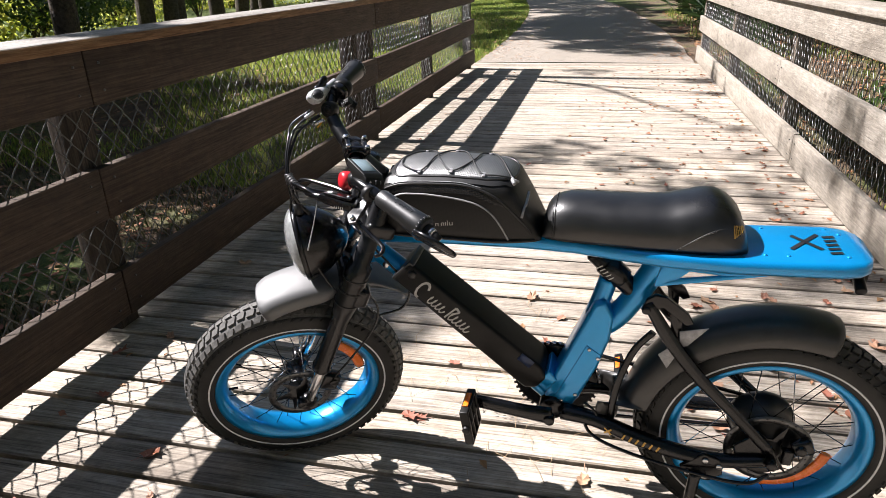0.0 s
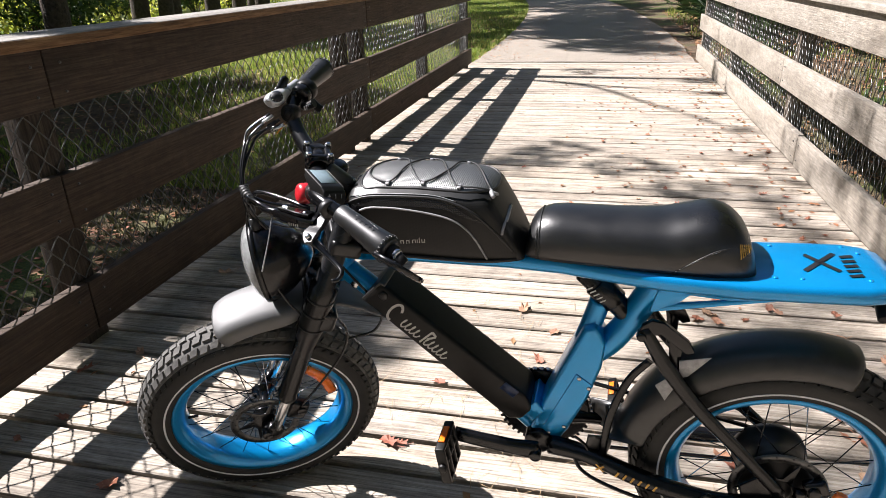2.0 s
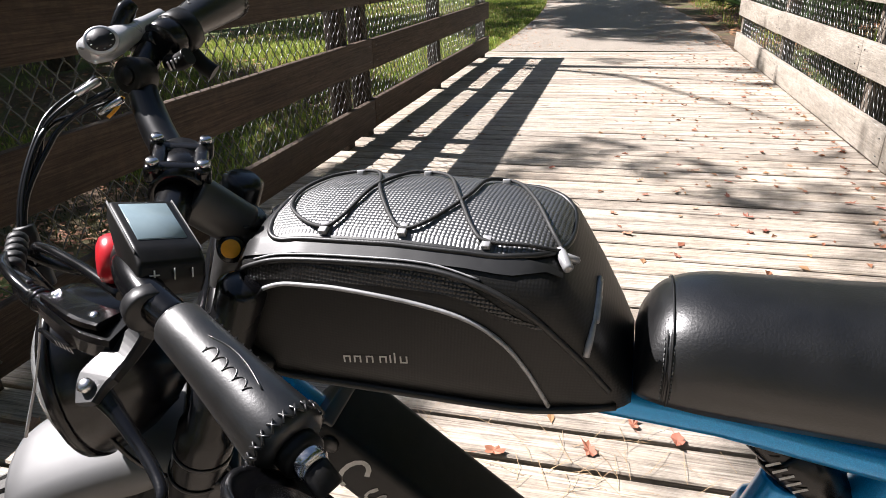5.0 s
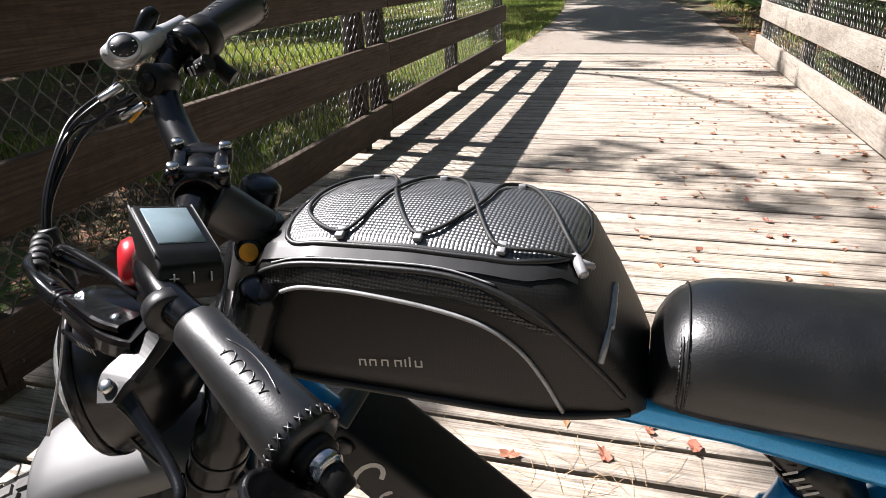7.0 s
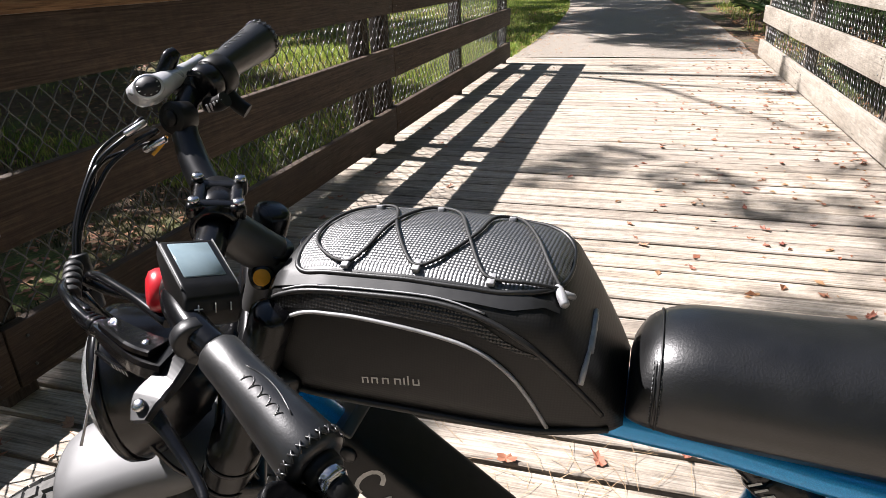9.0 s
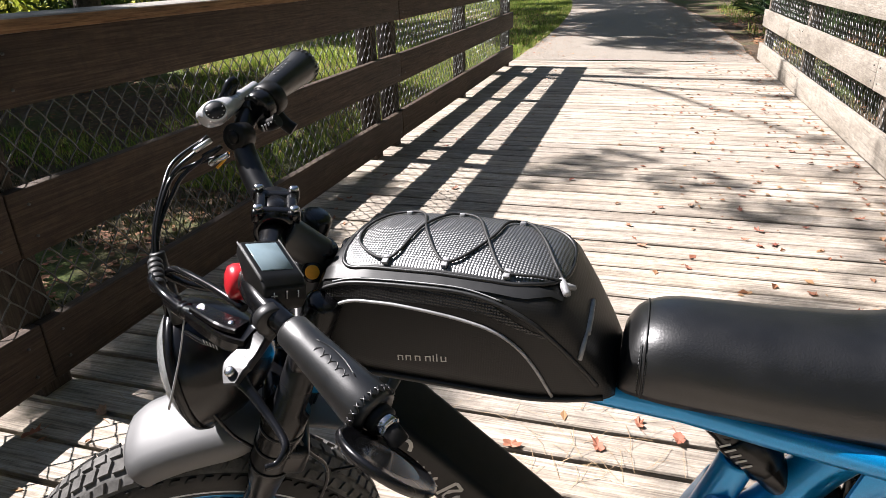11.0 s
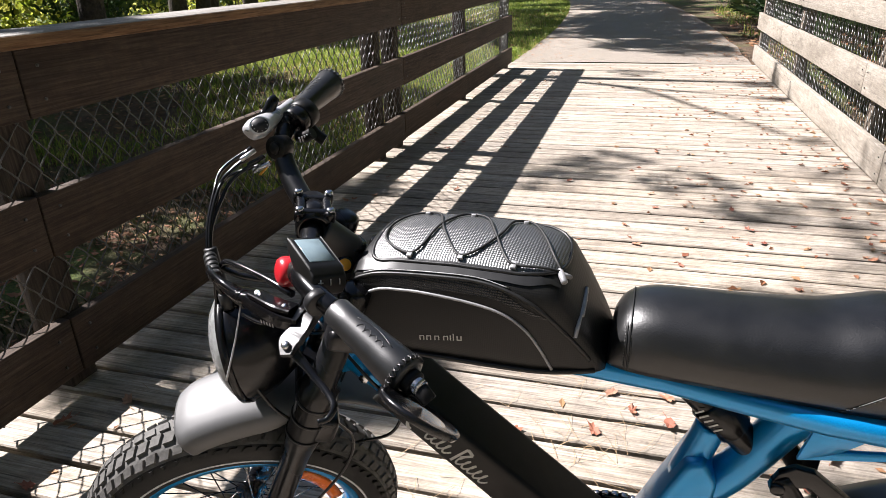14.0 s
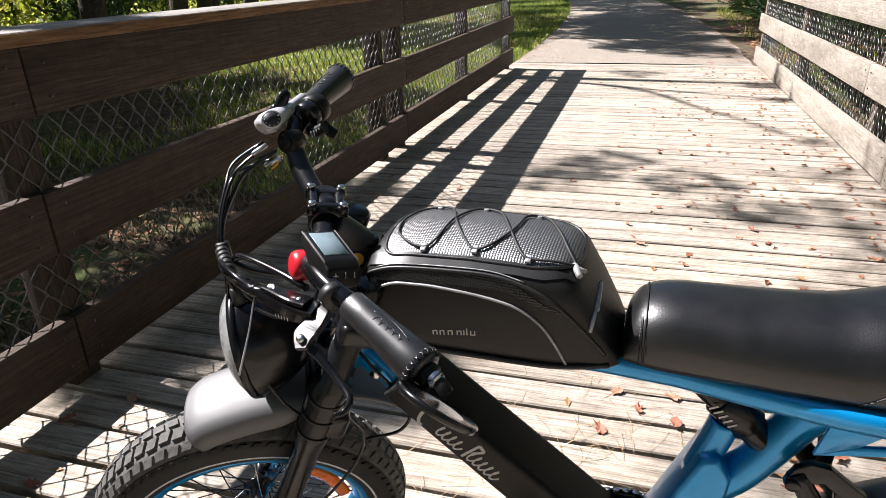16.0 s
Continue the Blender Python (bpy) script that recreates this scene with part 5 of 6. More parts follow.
bike.part("cable", tube([(-0.318, 0.122, 0.944), (-0.326, 0.119, 0.936), (-0.336, 0.113, 0.93)], 0.0018, 8), YELLOW, STEER, label="yellow stretch of lead")
for k in range(3):
    z = 0.88 - 0.03 * k
    c = Vector((-0.414 + 0.002 * k, 0.03 - 0.014 * k, z))
    bike.part("wrap", rod(c, c + Vector((0.001, -0.01, -0.022)), 0.0092, 12), TRIM, STEER)
bike.part("cable", tube([(-0.41, 0.02, 0.87), (-0.425, 0.005, 0.8), (-0.42, 0.01, 0.75), (-0.39, 0.0, 0.72)], 0.0025, 8), BLACK, STEER)
for s in (-0.05, 0.02):
    bike.part("cable", tube([(-0.32, s, 0.7), (-0.3, s - 0.04, 0.62), (-0.28, -0.085, 0.55), (-0.3, -0.1, 0.5), (-0.36, -0.1, 0.42), (-0.42, -0.08, 0.33)] if s < 0 else [(-0.3, s, 0.72), (-0.24, -0.06, 0.66), (-0.2, -0.07, 0.58), (-0.22, -0.07, 0.52), (-0.28, -0.06, 0.5)], 0.0027, 8), BLACK, STEER)

# headlamp
hl = Vector((-0.42, 0.004, 0.714))
hd = Vector((0.97, 0, 0.06)).normalized()
bowl = [(0.0, 0.083), (0.004, 0.087), (0.012, 0.087), (0.025, 0.084), (0.05, 0.073), (0.075, 0.055), (0.095, 0.032), (0.105, 0.014), (0.107, 0.0)]
lamp = bike.part("headlamp", lathe(bowl, along(hl, hl + hd), 40), BLACK, STEER, label="black bullet headlamp with ribbed glass")
bike.part("lamp_glass", lathe([(0.003, 0.083), (-0.01, 0.078), (-0.02, 0.064), (-0.027, 0.045), (-0.031, 0.022), (-0.032, 0.0)], along(hl, hl + hd), 40), GLASS, STEER, lamp, "ribbed clear lamp glass")
bike.part("lamp_bezel", lathe([(-0.003, 0.083), (-0.003, 0.088), (0.008, 0.089), (0.008, 0.085)], along(hl, hl + hd), 40, True), BLACK, STEER, lamp)
for s in (-1, 1):
    bike.part("lamp_wire", tube([(-0.4, s * 0.07, 0.72), (-0.38, s * 0.082, 0.66), (-0.36, s * 0.075, 0.6), (-0.38, s * 0.07, 0.56)], 0.0025, 8), BLACK, STEER, lamp)

# ---- frame bag on the top beam ----
bag = Thing("frame_bag", (-0.03, 2.81, 0.74), "black cloth tank bag laced with elastic cord on the bike", "bag")
ZB = 0.742
PX = [-0.217, -0.212, -0.203, -0.188, -0.14, -0.06, 0.0, 0.04, 0.06, 0.072, 0.082, 0.096, 0.109, 0.121, 0.13]
PZ = [0.79, 0.83, 0.857, 0.874, 0.885, 0.888, 0.886, 0.881, 0.876, 0.868, 0.85, 0.824, 0.797, 0.772, 0.752]
PW = [0.62, 0.8, 0.91, 0.97, 1.0, 1.0, 1.0, 0.99, 0.96, 0.93, 0.9, 0.86, 0.81, 0.74, 0.62]
SU = [0.0, 0.92, 0.985, 1.0, 1.0, 0.978, 0.94, 0.89, 0.755, 0.72, 0.4, 0.0]
SV = [0.0, 0.0, 0.04, 0.2, 0.45, 0.7, 0.8, 0.862, 0.925, 0.94, 0.99, 1.01]

def bag_at(x, u, v):
    """A point of the bag's skin: place along it, share of the half width, share of the height."""
    zt, w = np.interp(x, PX, PZ), np.interp(x, PX, PW)
    return Vector((x, 0.004 + u * w * 0.09, ZB + (zt - ZB) * v))


def bag_side(x, z, out=0.0):
    v = (z - ZB) / (np.interp(x, PX, PZ) - ZB)
    return bag_at(x, -np.interp(v, SV, SU), v) - Vector((0, out, 0))


def bag_top(x, y, out=0.0):
    w = np.interp(x, PX, PW) * 0.09
    u = abs(y - 0.004) / w
    v = np.interp(-u, [-0.978, -0.89, -0.755, -0.72, -0.4, 0.0], [0.7, 0.862, 0.925, 0.94, 0.99, 1.01])
    p = bag_at(x, (y - 0.004) / w, v)
    return p + Vector((0, 0, out))


rings = []
for x in np.concatenate([np.linspace(-0.217, -0.18, 9), np.linspace(-0.16, 0.03, 9), np.linspace(0.045, 0.13, 16)]):
    left = [bag_at(x, -u, v) for u, v in zip(SU, SV)]
    rings.append(left + [bag_at(x, u, v) for u, v in list(zip(SU, SV))[-2:0:-1]])
body = bag.part("bag_body", grid_loft(rings), CLOTH, LEAN, label="black ripstop sides")


def lid_half(x):
    """Half width of the lid, rounded off at both ends."""
    k = (x + 0.0525) / 0.1265
    return 0.07 * max(0.0, 1 - abs(k) ** (5 if k > 0 else 16)) ** 0.35


# lid: a thin pad of woven cloth inside a vinyl rim
rings = []
for x in -0.0525 + 0.1255 * np.sin(np.linspace(-1.5, 1.5, 24)):
    h = lid_half(x)
    rings.append([bag_top(x, 0.004 + s * h, 0.003 if abs(s) < 0.99 else 0.0005) for s in np.linspace(-1, 1, 15)])
bag.part("lid", grid_loft(rings, closed=False, ends=False), WEAVE, LEAN, label="embossed black woven lid")
edge = -0.0525 + 0.1265 * np.sin(np.linspace(-1.55, 1.55, 26))
rim_pts = [bag_top(x, 0.004 - lid_half(x), 0.002) for x in edge] + [bag_top(x, 0.004 + lid_half(x), 0.002) for x in edge[::-1]]
bag.part("lid_piping", tube(rim_pts + rim_pts[:1], 0.0024, 8, 2), TRIM, LEAN)
for s in (-1, 1):
    # vinyl shoulder band with a rolled lower edge, then a strip of woven cloth down to the panel piping
    rings = [[bag_at(x, s * (np.interp(v, SV, SU) + 0.014), v) + Vector((0, 0, 0.0016)) for v in np.linspace(0.868 + 0.05 * ease(0.03, 0.07, x), 0.937, 6)] for x in np.linspace(-0.2, 0.072, 24)]
    bag.part("lid_band", grid_loft(rings, closed=False, ends=False), VINYL, LEAN, label="smooth black vinyl band")
    rings = [[bag_at(x, s * (np.interp(v, SV, SU) + 0.01), v) for v in np.linspace(0.735 - 0.12 * ease(-0.02, 0.06, x), 0.84 - 0.2 * ease(-0.02, 0.06, x), 6)] for x in np.linspace(-0.195, 0.066, 24)]
    bag.part("woven_strip", grid_loft(rings, closed=False, ends=False), GLOSSWEAVE, LEAN, label="glossy embossed black strip")
zip_pts = [bag_side(x, z, 0.001) for x, z in ((-0.211, 0.79), (-0.206, 0.82), (-0.194, 0.843), (-0.178, 0.853), (-0.148, 0.861), (-0.085, 0.865), (-0.028, 0.865), (0.013, 0.857), (0.049, 0.839), (0.076, 0.812), (0.098, 0.785), (0.112, 0.765))]
bag.part("zip", tube(zip_pts, 0.0026, 8, 5), TRIM, LEAN)
bag.part("zip_tape", tube([p + Vector((0, 0.0022, 0.0042)) for p in zip_pts[3:8]], 0.0009, 6, 5), SILVER, LEAN)
arc = [bag_side(x, z, 0.0012) for x, z in ((-0.197, 0.752), (-0.196, 0.775), (-0.193, 0.803), (-0.18, 0.827), (-0.155, 0.8405), (-0.125, 0.8435), (-0.094, 0.8435), (-0.036, 0.838), (0.006, 0.828), (0.033, 0.81), (0.051, 0.785), (0.067, 0.752))]
bag.part("reflective_piping", tube(arc, 0.0019, 8, 5), SILVER, LEAN, label="silver reflective piping arc")
strip = [bag_side(x, z, 0.0014) for x, z in ((0.093, 0.8), (0.0955, 0.815), (0.097, 0.825))] + [bag_top(0.098, y, 0.0018) for y in (-0.05, -0.035, -0.02)]
bag.part("reflective_strip", tube(strip, 0.0026, 8, 4), SILVER, LEAN)
bag.part("bottom_piping", tube([bag_side(x, ZB + 0.006, 0.001) for x in np.linspace(-0.2, 0.118, 10)], 0.0035, 8, 3), TRIM, LEAN)
lay = lambda u, v: bag_side(-0.103 + u, 0.7755 + v + 0.14 * u, 0.0008)
bars = []
for k, (u, high) in enumerate(((0.0, 0.0), (0.0095, 0.0), (0.0205, 0.0), (0.0325, 0.0), (0.0415, 0.001), (0.0455, 0.0035), (0.0505, 0.0))):
    bars.append(((u, -0.0035), (u, 0.0035 + high)))
    if k not in (4, 5):
        bars += [((u + 0.0052, -0.0035), (u + 0.0052, 0.0035)), ((u, 0.0028 if k != 6 else -0.0028), (u + 0.0052, 0.0028 if k != 6 else -0.0028))]
bag.part("bag_print", strokes(bars, 0.0015, lay), PRINT, LEAN, label="row of small grey print bars")
near = [(-0.119, -0.058), (-0.053, -0.055), (0.014, -0.057)]
far = [(-0.133, 0.058), (-0.067, 0.062), (0.008, 0.058)]
for x, y in near + far:
    p = bag_top(x, y, 0.0045)
    bag.part("cord_tab", rbox((0.007, 0.012, 0.0045), LEAN @ Matrix.Translation(p) @ pose(0, 0, 0, -18 if y > 0 else 18, 0, 0), 0.001), SILVER)


def cord(*pts):
    return tube([bag_top(x, y, 0.0058) for x, y in pts], 0.0017, 8, 6)


h = (0.07, -0.042)
bag.part("elastic_cord", cord(h, (0.045, -0.052), near[2], (0.0, -0.045), (-0.022, 0.0), (-0.042, 0.045), far[1], (-0.085, 0.05), (-0.1, 0.005), (-0.108, -0.042), near[0], (-0.142, -0.05), (-0.165, -0.025), (-0.17, 0.01), (-0.158, 0.045), far[0], (-0.112, 0.05), (-0.092, 0.0), (-0.068, -0.042), near[1], (-0.035, -0.042), (-0.014, 0.0), (-0.008, 0.042), far[2], (0.024, 0.045), (0.042, 0.01), (0.058, -0.025), h), CORD, LEAN, label="black elastic cord laced across the lid")
hp = bag_top(0.07, -0.044, 0.004)
bag.part("cord_hook", merged(rod(hp + Vector((-0.004, 0.006, 0.002)), hp + Vector((0.006, -0.014, -0.004)), 0.0042, 12), rod(hp, hp + Vector((0.012, 0.004, -0.006)), 0.003, 10)), SILVER, LEAN, label="grey plastic cord hook")


# ---- trees and plants ----
def leaf_cloud(centres, count, size, seed, squash=0.75):
    """Small folded leaves strewn about clump centres (x, y, z, radius)."""
    rng = np.random.default_rng(seed)
    c = np.array(centres)
    pick = rng.choice(len(c), count, p=c[:, 3] ** 2 / (c[:, 3] ** 2).sum())
    d = rng.normal(size=(count, 3))
    d /= np.linalg.norm(d, axis=1)[:, None]
    pos = c[pick, :3] + d * (c[pick, 3] * rng.uniform(0.25, 1.0, count) ** 0.6)[:, None] * np.array([1, 1, squash])
    u = rng.normal(size=(count, 3))
    u /= np.linalg.norm(u, axis=1)[:, None]
    v = np.cross(u, rng.normal(size=(count, 3)))
    v /= np.linalg.norm(v, axis=1)[:, None]
    s = (size * rng.uniform(0.6, 1.4, count))[:, None]
    verts = np.stack([pos - u * s, pos + v * s * 0.45, pos + u * s, pos - v * s * 0.45], 1).reshape(-1, 3)
    faces = [(4 * i, 4 * i + 1, 4 * i + 2, 4 * i + 3) for i in range(count)]
    return verts.tolist(), faces


def tree(height, radius, crown_from, spread, leaves, size, seed, label, trunk_r=None):
    """Tapered trunk with limbs and a ragged crown of small leaves, rooted at the origin."""
    rng = random.Random(seed)
    t = Thing("tree", (0, 0, 0), label, "tree", "trees by the bridge")
    lean = Vector((rng.uniform(-0.06, 0.06), rng.uniform(-0.06, 0.06), 0))
    spine = [Vector((0, 0, -0.5)) + lean * k * height + Vector((rng.uniform(-0.1, 0.1), rng.uniform(-0.1, 0.1), (height + 0.5) * k)) for k in (0, 0.2, 0.4, 0.6, 0.8, 1.0)]
    bits = [tube(spine, [radius * 1.25, radius, radius * 0.85, radius * 0.65, radius * 0.4, radius * 0.15], 10, 3)]
    centres = []
    for k in range(14):
        f = crown_from + (1 - crown_from) * (k + 0.5) / 14
        i = min(int(f * 5), 4)
        p = spine[i].lerp(spine[i + 1], f * 5 - i)
        a = rng.uniform(0, 6.28)
        ln = spread * (1.15 - 0.6 * abs(f - 0.55)) * rng.uniform(0.6, 1.1)
        q = p + Vector((math.cos(a) * ln, math.sin(a) * ln, ln * rng.uniform(0.05, 0.6)))
        mid = p.lerp(q, 0.5) + Vector((0, 0, rng.uniform(-0.1, 0.25)))
        bits.append(tube([p, mid, q], [radius * 0.3, radius * 0.18, radius * 0.06], 6, 3))
        centres.append((*q, spread * rng.uniform(0.22, 0.42)))
        centres.append((*mid.lerp(q, 0.4), spread * rng.uniform(0.15, 0.3)))
    t.part("trunk", merged(*bits), BARK)
    v, q = leaf_cloud(centres, leaves, size, seed)
    me = bpy.data.meshes.new("crown")
    me.from_pydata(v, [], q)
    me.materials.append(CROWN)
    crown = new("crown", me)
    crown.parent = t.root
    return t.root


kinds = [tree(8.5, 0.15, 0.35, 2.2, 5600, 0.1, 11, "slender broadleaf tree with yellowing green leaves in the woods"),
         tree(6.5, 0.1, 0.25, 1.7, 5200, 0.09, 23, "young broadleaf tree with dense light green leaves in the woods"),
         tree(10.5, 0.2, 0.4, 2.6, 6500, 0.11, 37, "tall dark-barked tree with a high thin crown in the woods")]
lofty = tree(12.5, 0.17, 0.68, 1.9, 4600, 0.1, 41, "tall slim tree in the woods with a small unseen high crown casting shade")
# Limbs and leaf tufts, above the view, are placed to throw shadows on the deck.
tall = Thing("tree", (0, 0, 0), "bare-limbed tree with an unseen crown added to cast limb and leaf shadows on the deck", "tree", "trees by the bridge")
limbs = [tube([(0, 0, -1), (0.1, 0.1, 4), (-0.1, 0.0, 8), (0.1, 0.1, 11.5)], [0.2, 0.17, 0.12, 0.04], 10, 4),
         tube([(0, 0, 7.2), (0.69, -0.36, 8.0), (1.6, -0.75, 8.05), (2.7, -1.1, 8.0)], [0.07, 0.045, 0.035, 0.015], 6, 4),
         tube([(0, 0, 7.0), (1.13, -0.58, 8.0), (1.89, -1.64, 8.0), (2.6, -2.8, 8.0)], [0.07, 0.04, 0.028, 0.01], 6, 4),
         tube([(2.2, -2.1, 8.0), (2.5, -3.2, 8.1), (2.4, -4.1, 8.0)], [0.012, 0.008, 0.005], 6, 4),
         tube([(2.45, -3.5, 8.1), (1.7, -3.9, 8.1), (0.8, -3.7, 8.0)], [0.008, 0.007, 0.004], 6, 4)]
tall.part("trunk", merged(*limbs), BARK)
v, q = leaf_cloud([(0.95, -3.72, 8.0, 0.32), (1.1, -3.45, 8.1, 0.25), (0.75, -4.0, 8.0, 0.25), (1.65, -3.86, 8.0, 0.3), (1.95, -4.3, 8.0, 0.25), (2.5, -4.1, 8.0, 0.22), (2.55, -1.1, 8.0, 0.16), (2.55, -2.7, 8.0, 0.14), (0.0, 0.0, 11.0, 0.3), (-0.6, 0.6, 10.2, 0.3)], 800, 0.06, 5)
me = bpy.data.meshes.new("crown")
me.from_pydata(v, [], q)
me.materials.append(CROWN)
o = new("crown", me)
o.parent = tall.root
tall.root.matrix_basis = Matrix.Translation((-8.0, 10.5, 0.0))
# Out-of-view tree, added only so its tufts shade the right fence and deck.
shade = Thing("tree", (0, 0, 0), "unseen slender tree added to cast dappled shade on the right fence and deck", "tree", "trees by the bridge")
twigs = [tube([(0, 0, -1), (0.1, 0.1, 4), (0.0, 0.0, 7), (0.1, 0.1, 9.5)], [0.16, 0.13, 0.1, 0.03], 10, 4),
         tube([(0, 0, 7.6), (0.3, 2.4, 8.9), (0.35, 4.8, 9.2), (0.2, 7.2, 9.1)], [0.06, 0.045, 0.03, 0.01], 6, 4),
         tube([(0.35, 4.4, 9.2), (0.0, 6.2, 9.0), (-0.15, 7.6, 8.8)], [0.03, 0.02, 0.008], 6, 4)]
tufts = [(0.35, 3.9, 9.3, 0.35), (0.4, 4.8, 9.2, 0.3), (0.3, 5.7, 9.0, 0.32), (0.25, 6.6, 9.3, 0.3), (-0.05, 5.6, 9.0, 0.25), (-0.1, 6.8, 8.9, 0.28), (0.15, 7.5, 9.0, 0.3), (0.1, 4.5, 9.2, 0.25), (-0.95, 4.86, 9.8, 0.5), (-1.15, 5.56, 9.8, 0.45), (-0.7, 5.36, 9.9, 0.5), (-1.25, 4.66, 9.7, 0.4)]
tufts += [(-6.0 + 5.7 + dx, 5.2 + 0.6 + dy, 9.4 + dz, 0.22) for dx, dy, dz in ((-0.55, 0.05, 0.0), (-0.3, 0.3, 0.1), (0.0, -0.1, 0.0), (0.15, 0.3, 0.05), (0.3, 0.0, 0.0), (0.4, 0.35, 0.1), (-0.1, 0.55, 0.0), (0.5, 0.6, 0.0))]
twigs.append(tube([(0.35, 4.4, 9.2), (0.0, 5.3, 9.35), (-0.3, 5.9, 9.4)], [0.014, 0.01, 0.004], 6, 4))
twigs += [tube([(0.33, 3.6, 9.05), (-0.3, 4.5, 9.5), p], [0.012, 0.009, 0.004], 6, 4) for p in ((-0.95, 4.86, 9.8), (-1.15, 5.56, 9.8), (-0.7, 5.36, 9.9))]
shade.part("trunk", merged(*twigs), BARK)
v, q = leaf_cloud(tufts, 1900, 0.05, 6)
me = bpy.data.meshes.new("crown")
me.from_pydata(v, [], q)
me.materials.append(CROWN)
o = new("crown", me)
o.parent = shade.root
shade.root.matrix_basis = Matrix.Translation((-5.7, -0.6, -0.8))
# Added shade caster: its unseen tufts darken the left fence and deck edge.
leafy_tree = Thing("tree", (0, 0, 0), "leafy tree with an unseen crown added to shade the left fence, deck edge and bank", "tree", "trees by the bridge")
r = random.Random(15)
boughs, tufts = [tube([(0, 0, -1), (0.2, 0.0, 3), (0.5, 0.1, 6), (0.7, 0.1, 8)], [0.15, 0.13, 0.09, 0.03], 10, 4)], []
for k in range(26):
    p = Vector((1.75 + r.uniform(-0.25, 0.25), -0.72 + 0.078 * k, ((7.55, 8.0, 8.45) if k < 8 else (7.15, 7.5, 7.35))[k % 3] + r.uniform(-0.15, 0.15)))
    tufts.append((*p, r.uniform(0.22, 0.34)))
    if k % 4 == 1:
        boughs.append(tube([(0.5, 0.1, 6.0), (1.1, p.y * 0.5, 7.2), p], [0.03, 0.02, 0.006], 6, 4))
leafy_tree.part("trunk", merged(*boughs), BARK)
v, q = leaf_cloud(tufts, 5200, 0.07, 16)
me = bpy.data.meshes.new("crown")
me.from_pydata(v, [], q)
me.materials.append(CROWN)
o = new("crown", me)
o.parent = leafy_tree.root
# Unseen upper clumps, spread to cast dappled shade on the left bank.
high = [(r.uniform(-3.3, -0.4), r.uniform(-2.3, 1.7), r.uniform(7.1, 8.2), r.uniform(0.5, 0.85)) for k in range(24)]
high += [(r.uniform(-3.4, 0.5), r.uniform(1.8, 5.4), r.uniform(7.1, 8.2), r.uniform(0.45, 0.75)) for k in range(18)]
high += [(r.uniform(-5.6, -2.9), r.uniform(2.8, 6.9), r.uniform(7.3, 8.6), r.uniform(0.45, 0.75)) for k in range(22)]
boughs = [tube([(0.4, 0.1, 5.5), (p[0] * 0.5, p[1] * 0.5, 7.0), p[:3]], [0.035, 0.025, 0.008], 6, 3) for p in high[::2]]
leafy_tree.part("limbs", merged(*boughs), BARK)
v, q = leaf_cloud(high, 15000, 0.095, 18)
me = bpy.data.meshes.new("upper_crown")
me.from_pydata(v, [], q)
me.materials.append(CROWN)
o = new("upper_crown", me)
o.parent = leafy_tree.root
leafy_tree.root.matrix_basis = Matrix.Translation((-9.2, 4.85, -0.75))
rng = random.Random(4)
# Mostly left trees, added so that their unseen crowns shade the bank.
spots = [(-9.3, 15.2), (-12.4, 4.9), (-12.3, 8.4), (-12.9, 9.9), (-12.1, 11.4), (-11.5, 3.1), (-9.6, 3.6), (-9.8, 0.2), (-11.0, 5.2),
         # Right and rear: oversized trees, mostly out of view, added to hold back sky light.
         (6.2, 0.5), (7.0, -3.0), (6.6, 3.4), (7.4, 6.2), (6.8, 11.6), (9.8, 8.0), (10.5, 1.0), (9.0, -6.0), (5.5, -8.0), (1.0, -11.0), (-3.5, -10.0), (-7.5, -7.5), (-10.0, -5.0), (3.0, -14.0), (-6.0, -14.0), (12.0, 12.0), (8.5, 18.5), (11.5, -2.5),
         (-12.5, -0.5), (-14.5, 1.0), (-16.8, 4.8), (-18.2, 8.4), (-17.6, 1.8), (-15.2, 9.2), (-19.6, 3.6), (-21.5, 8.8), (-22.5, 3.0), (-11.5, 1.5), (-12.8, 4.2), (-10.9, 6.4), (-13.8, 12.6), (-15.5, 3.0), (-16.0, 7.0), (-16.5, 10.5), (-17.5, 14.5), (-14.5, 16.8), (-19.0, 18.5), (-20.5, 12.0), (-20.0, 6.0), (-18.5, 23.0), (-23.0, 27.0), (-15.0, 27.5), (-24.0, 20.0), (-13.0, 34.0), (-20.0, 38.0), (-10.5, -1.5), (-13.5, -2.5),
         (-12.0, 29.5), (6.5, 22.0), (8.5, 26.0), (5.0, 30.0), (9.0, 15.0), (8.0, 9.0), (9.5, 4.0), (11.0, 19.0), (2.5, 38.0), (-4.0, 46.0), (7.5, 36.0), (12.0, 30.0), (-9.0, 42.0)]
# Row added beside the path so that its unseen high crowns shade it.
for k in range(17):
    y = 15.2 + 1.5 * k
    copy_thing(lofty, Matrix.Translation((path_mid(y) - 9.2 + rng.uniform(-0.9, 0.9), y + rng.uniform(-0.3, 0.3), 0.0)) @ Matrix.Rotation(rng.uniform(0, 6.28), 4, "Z"))
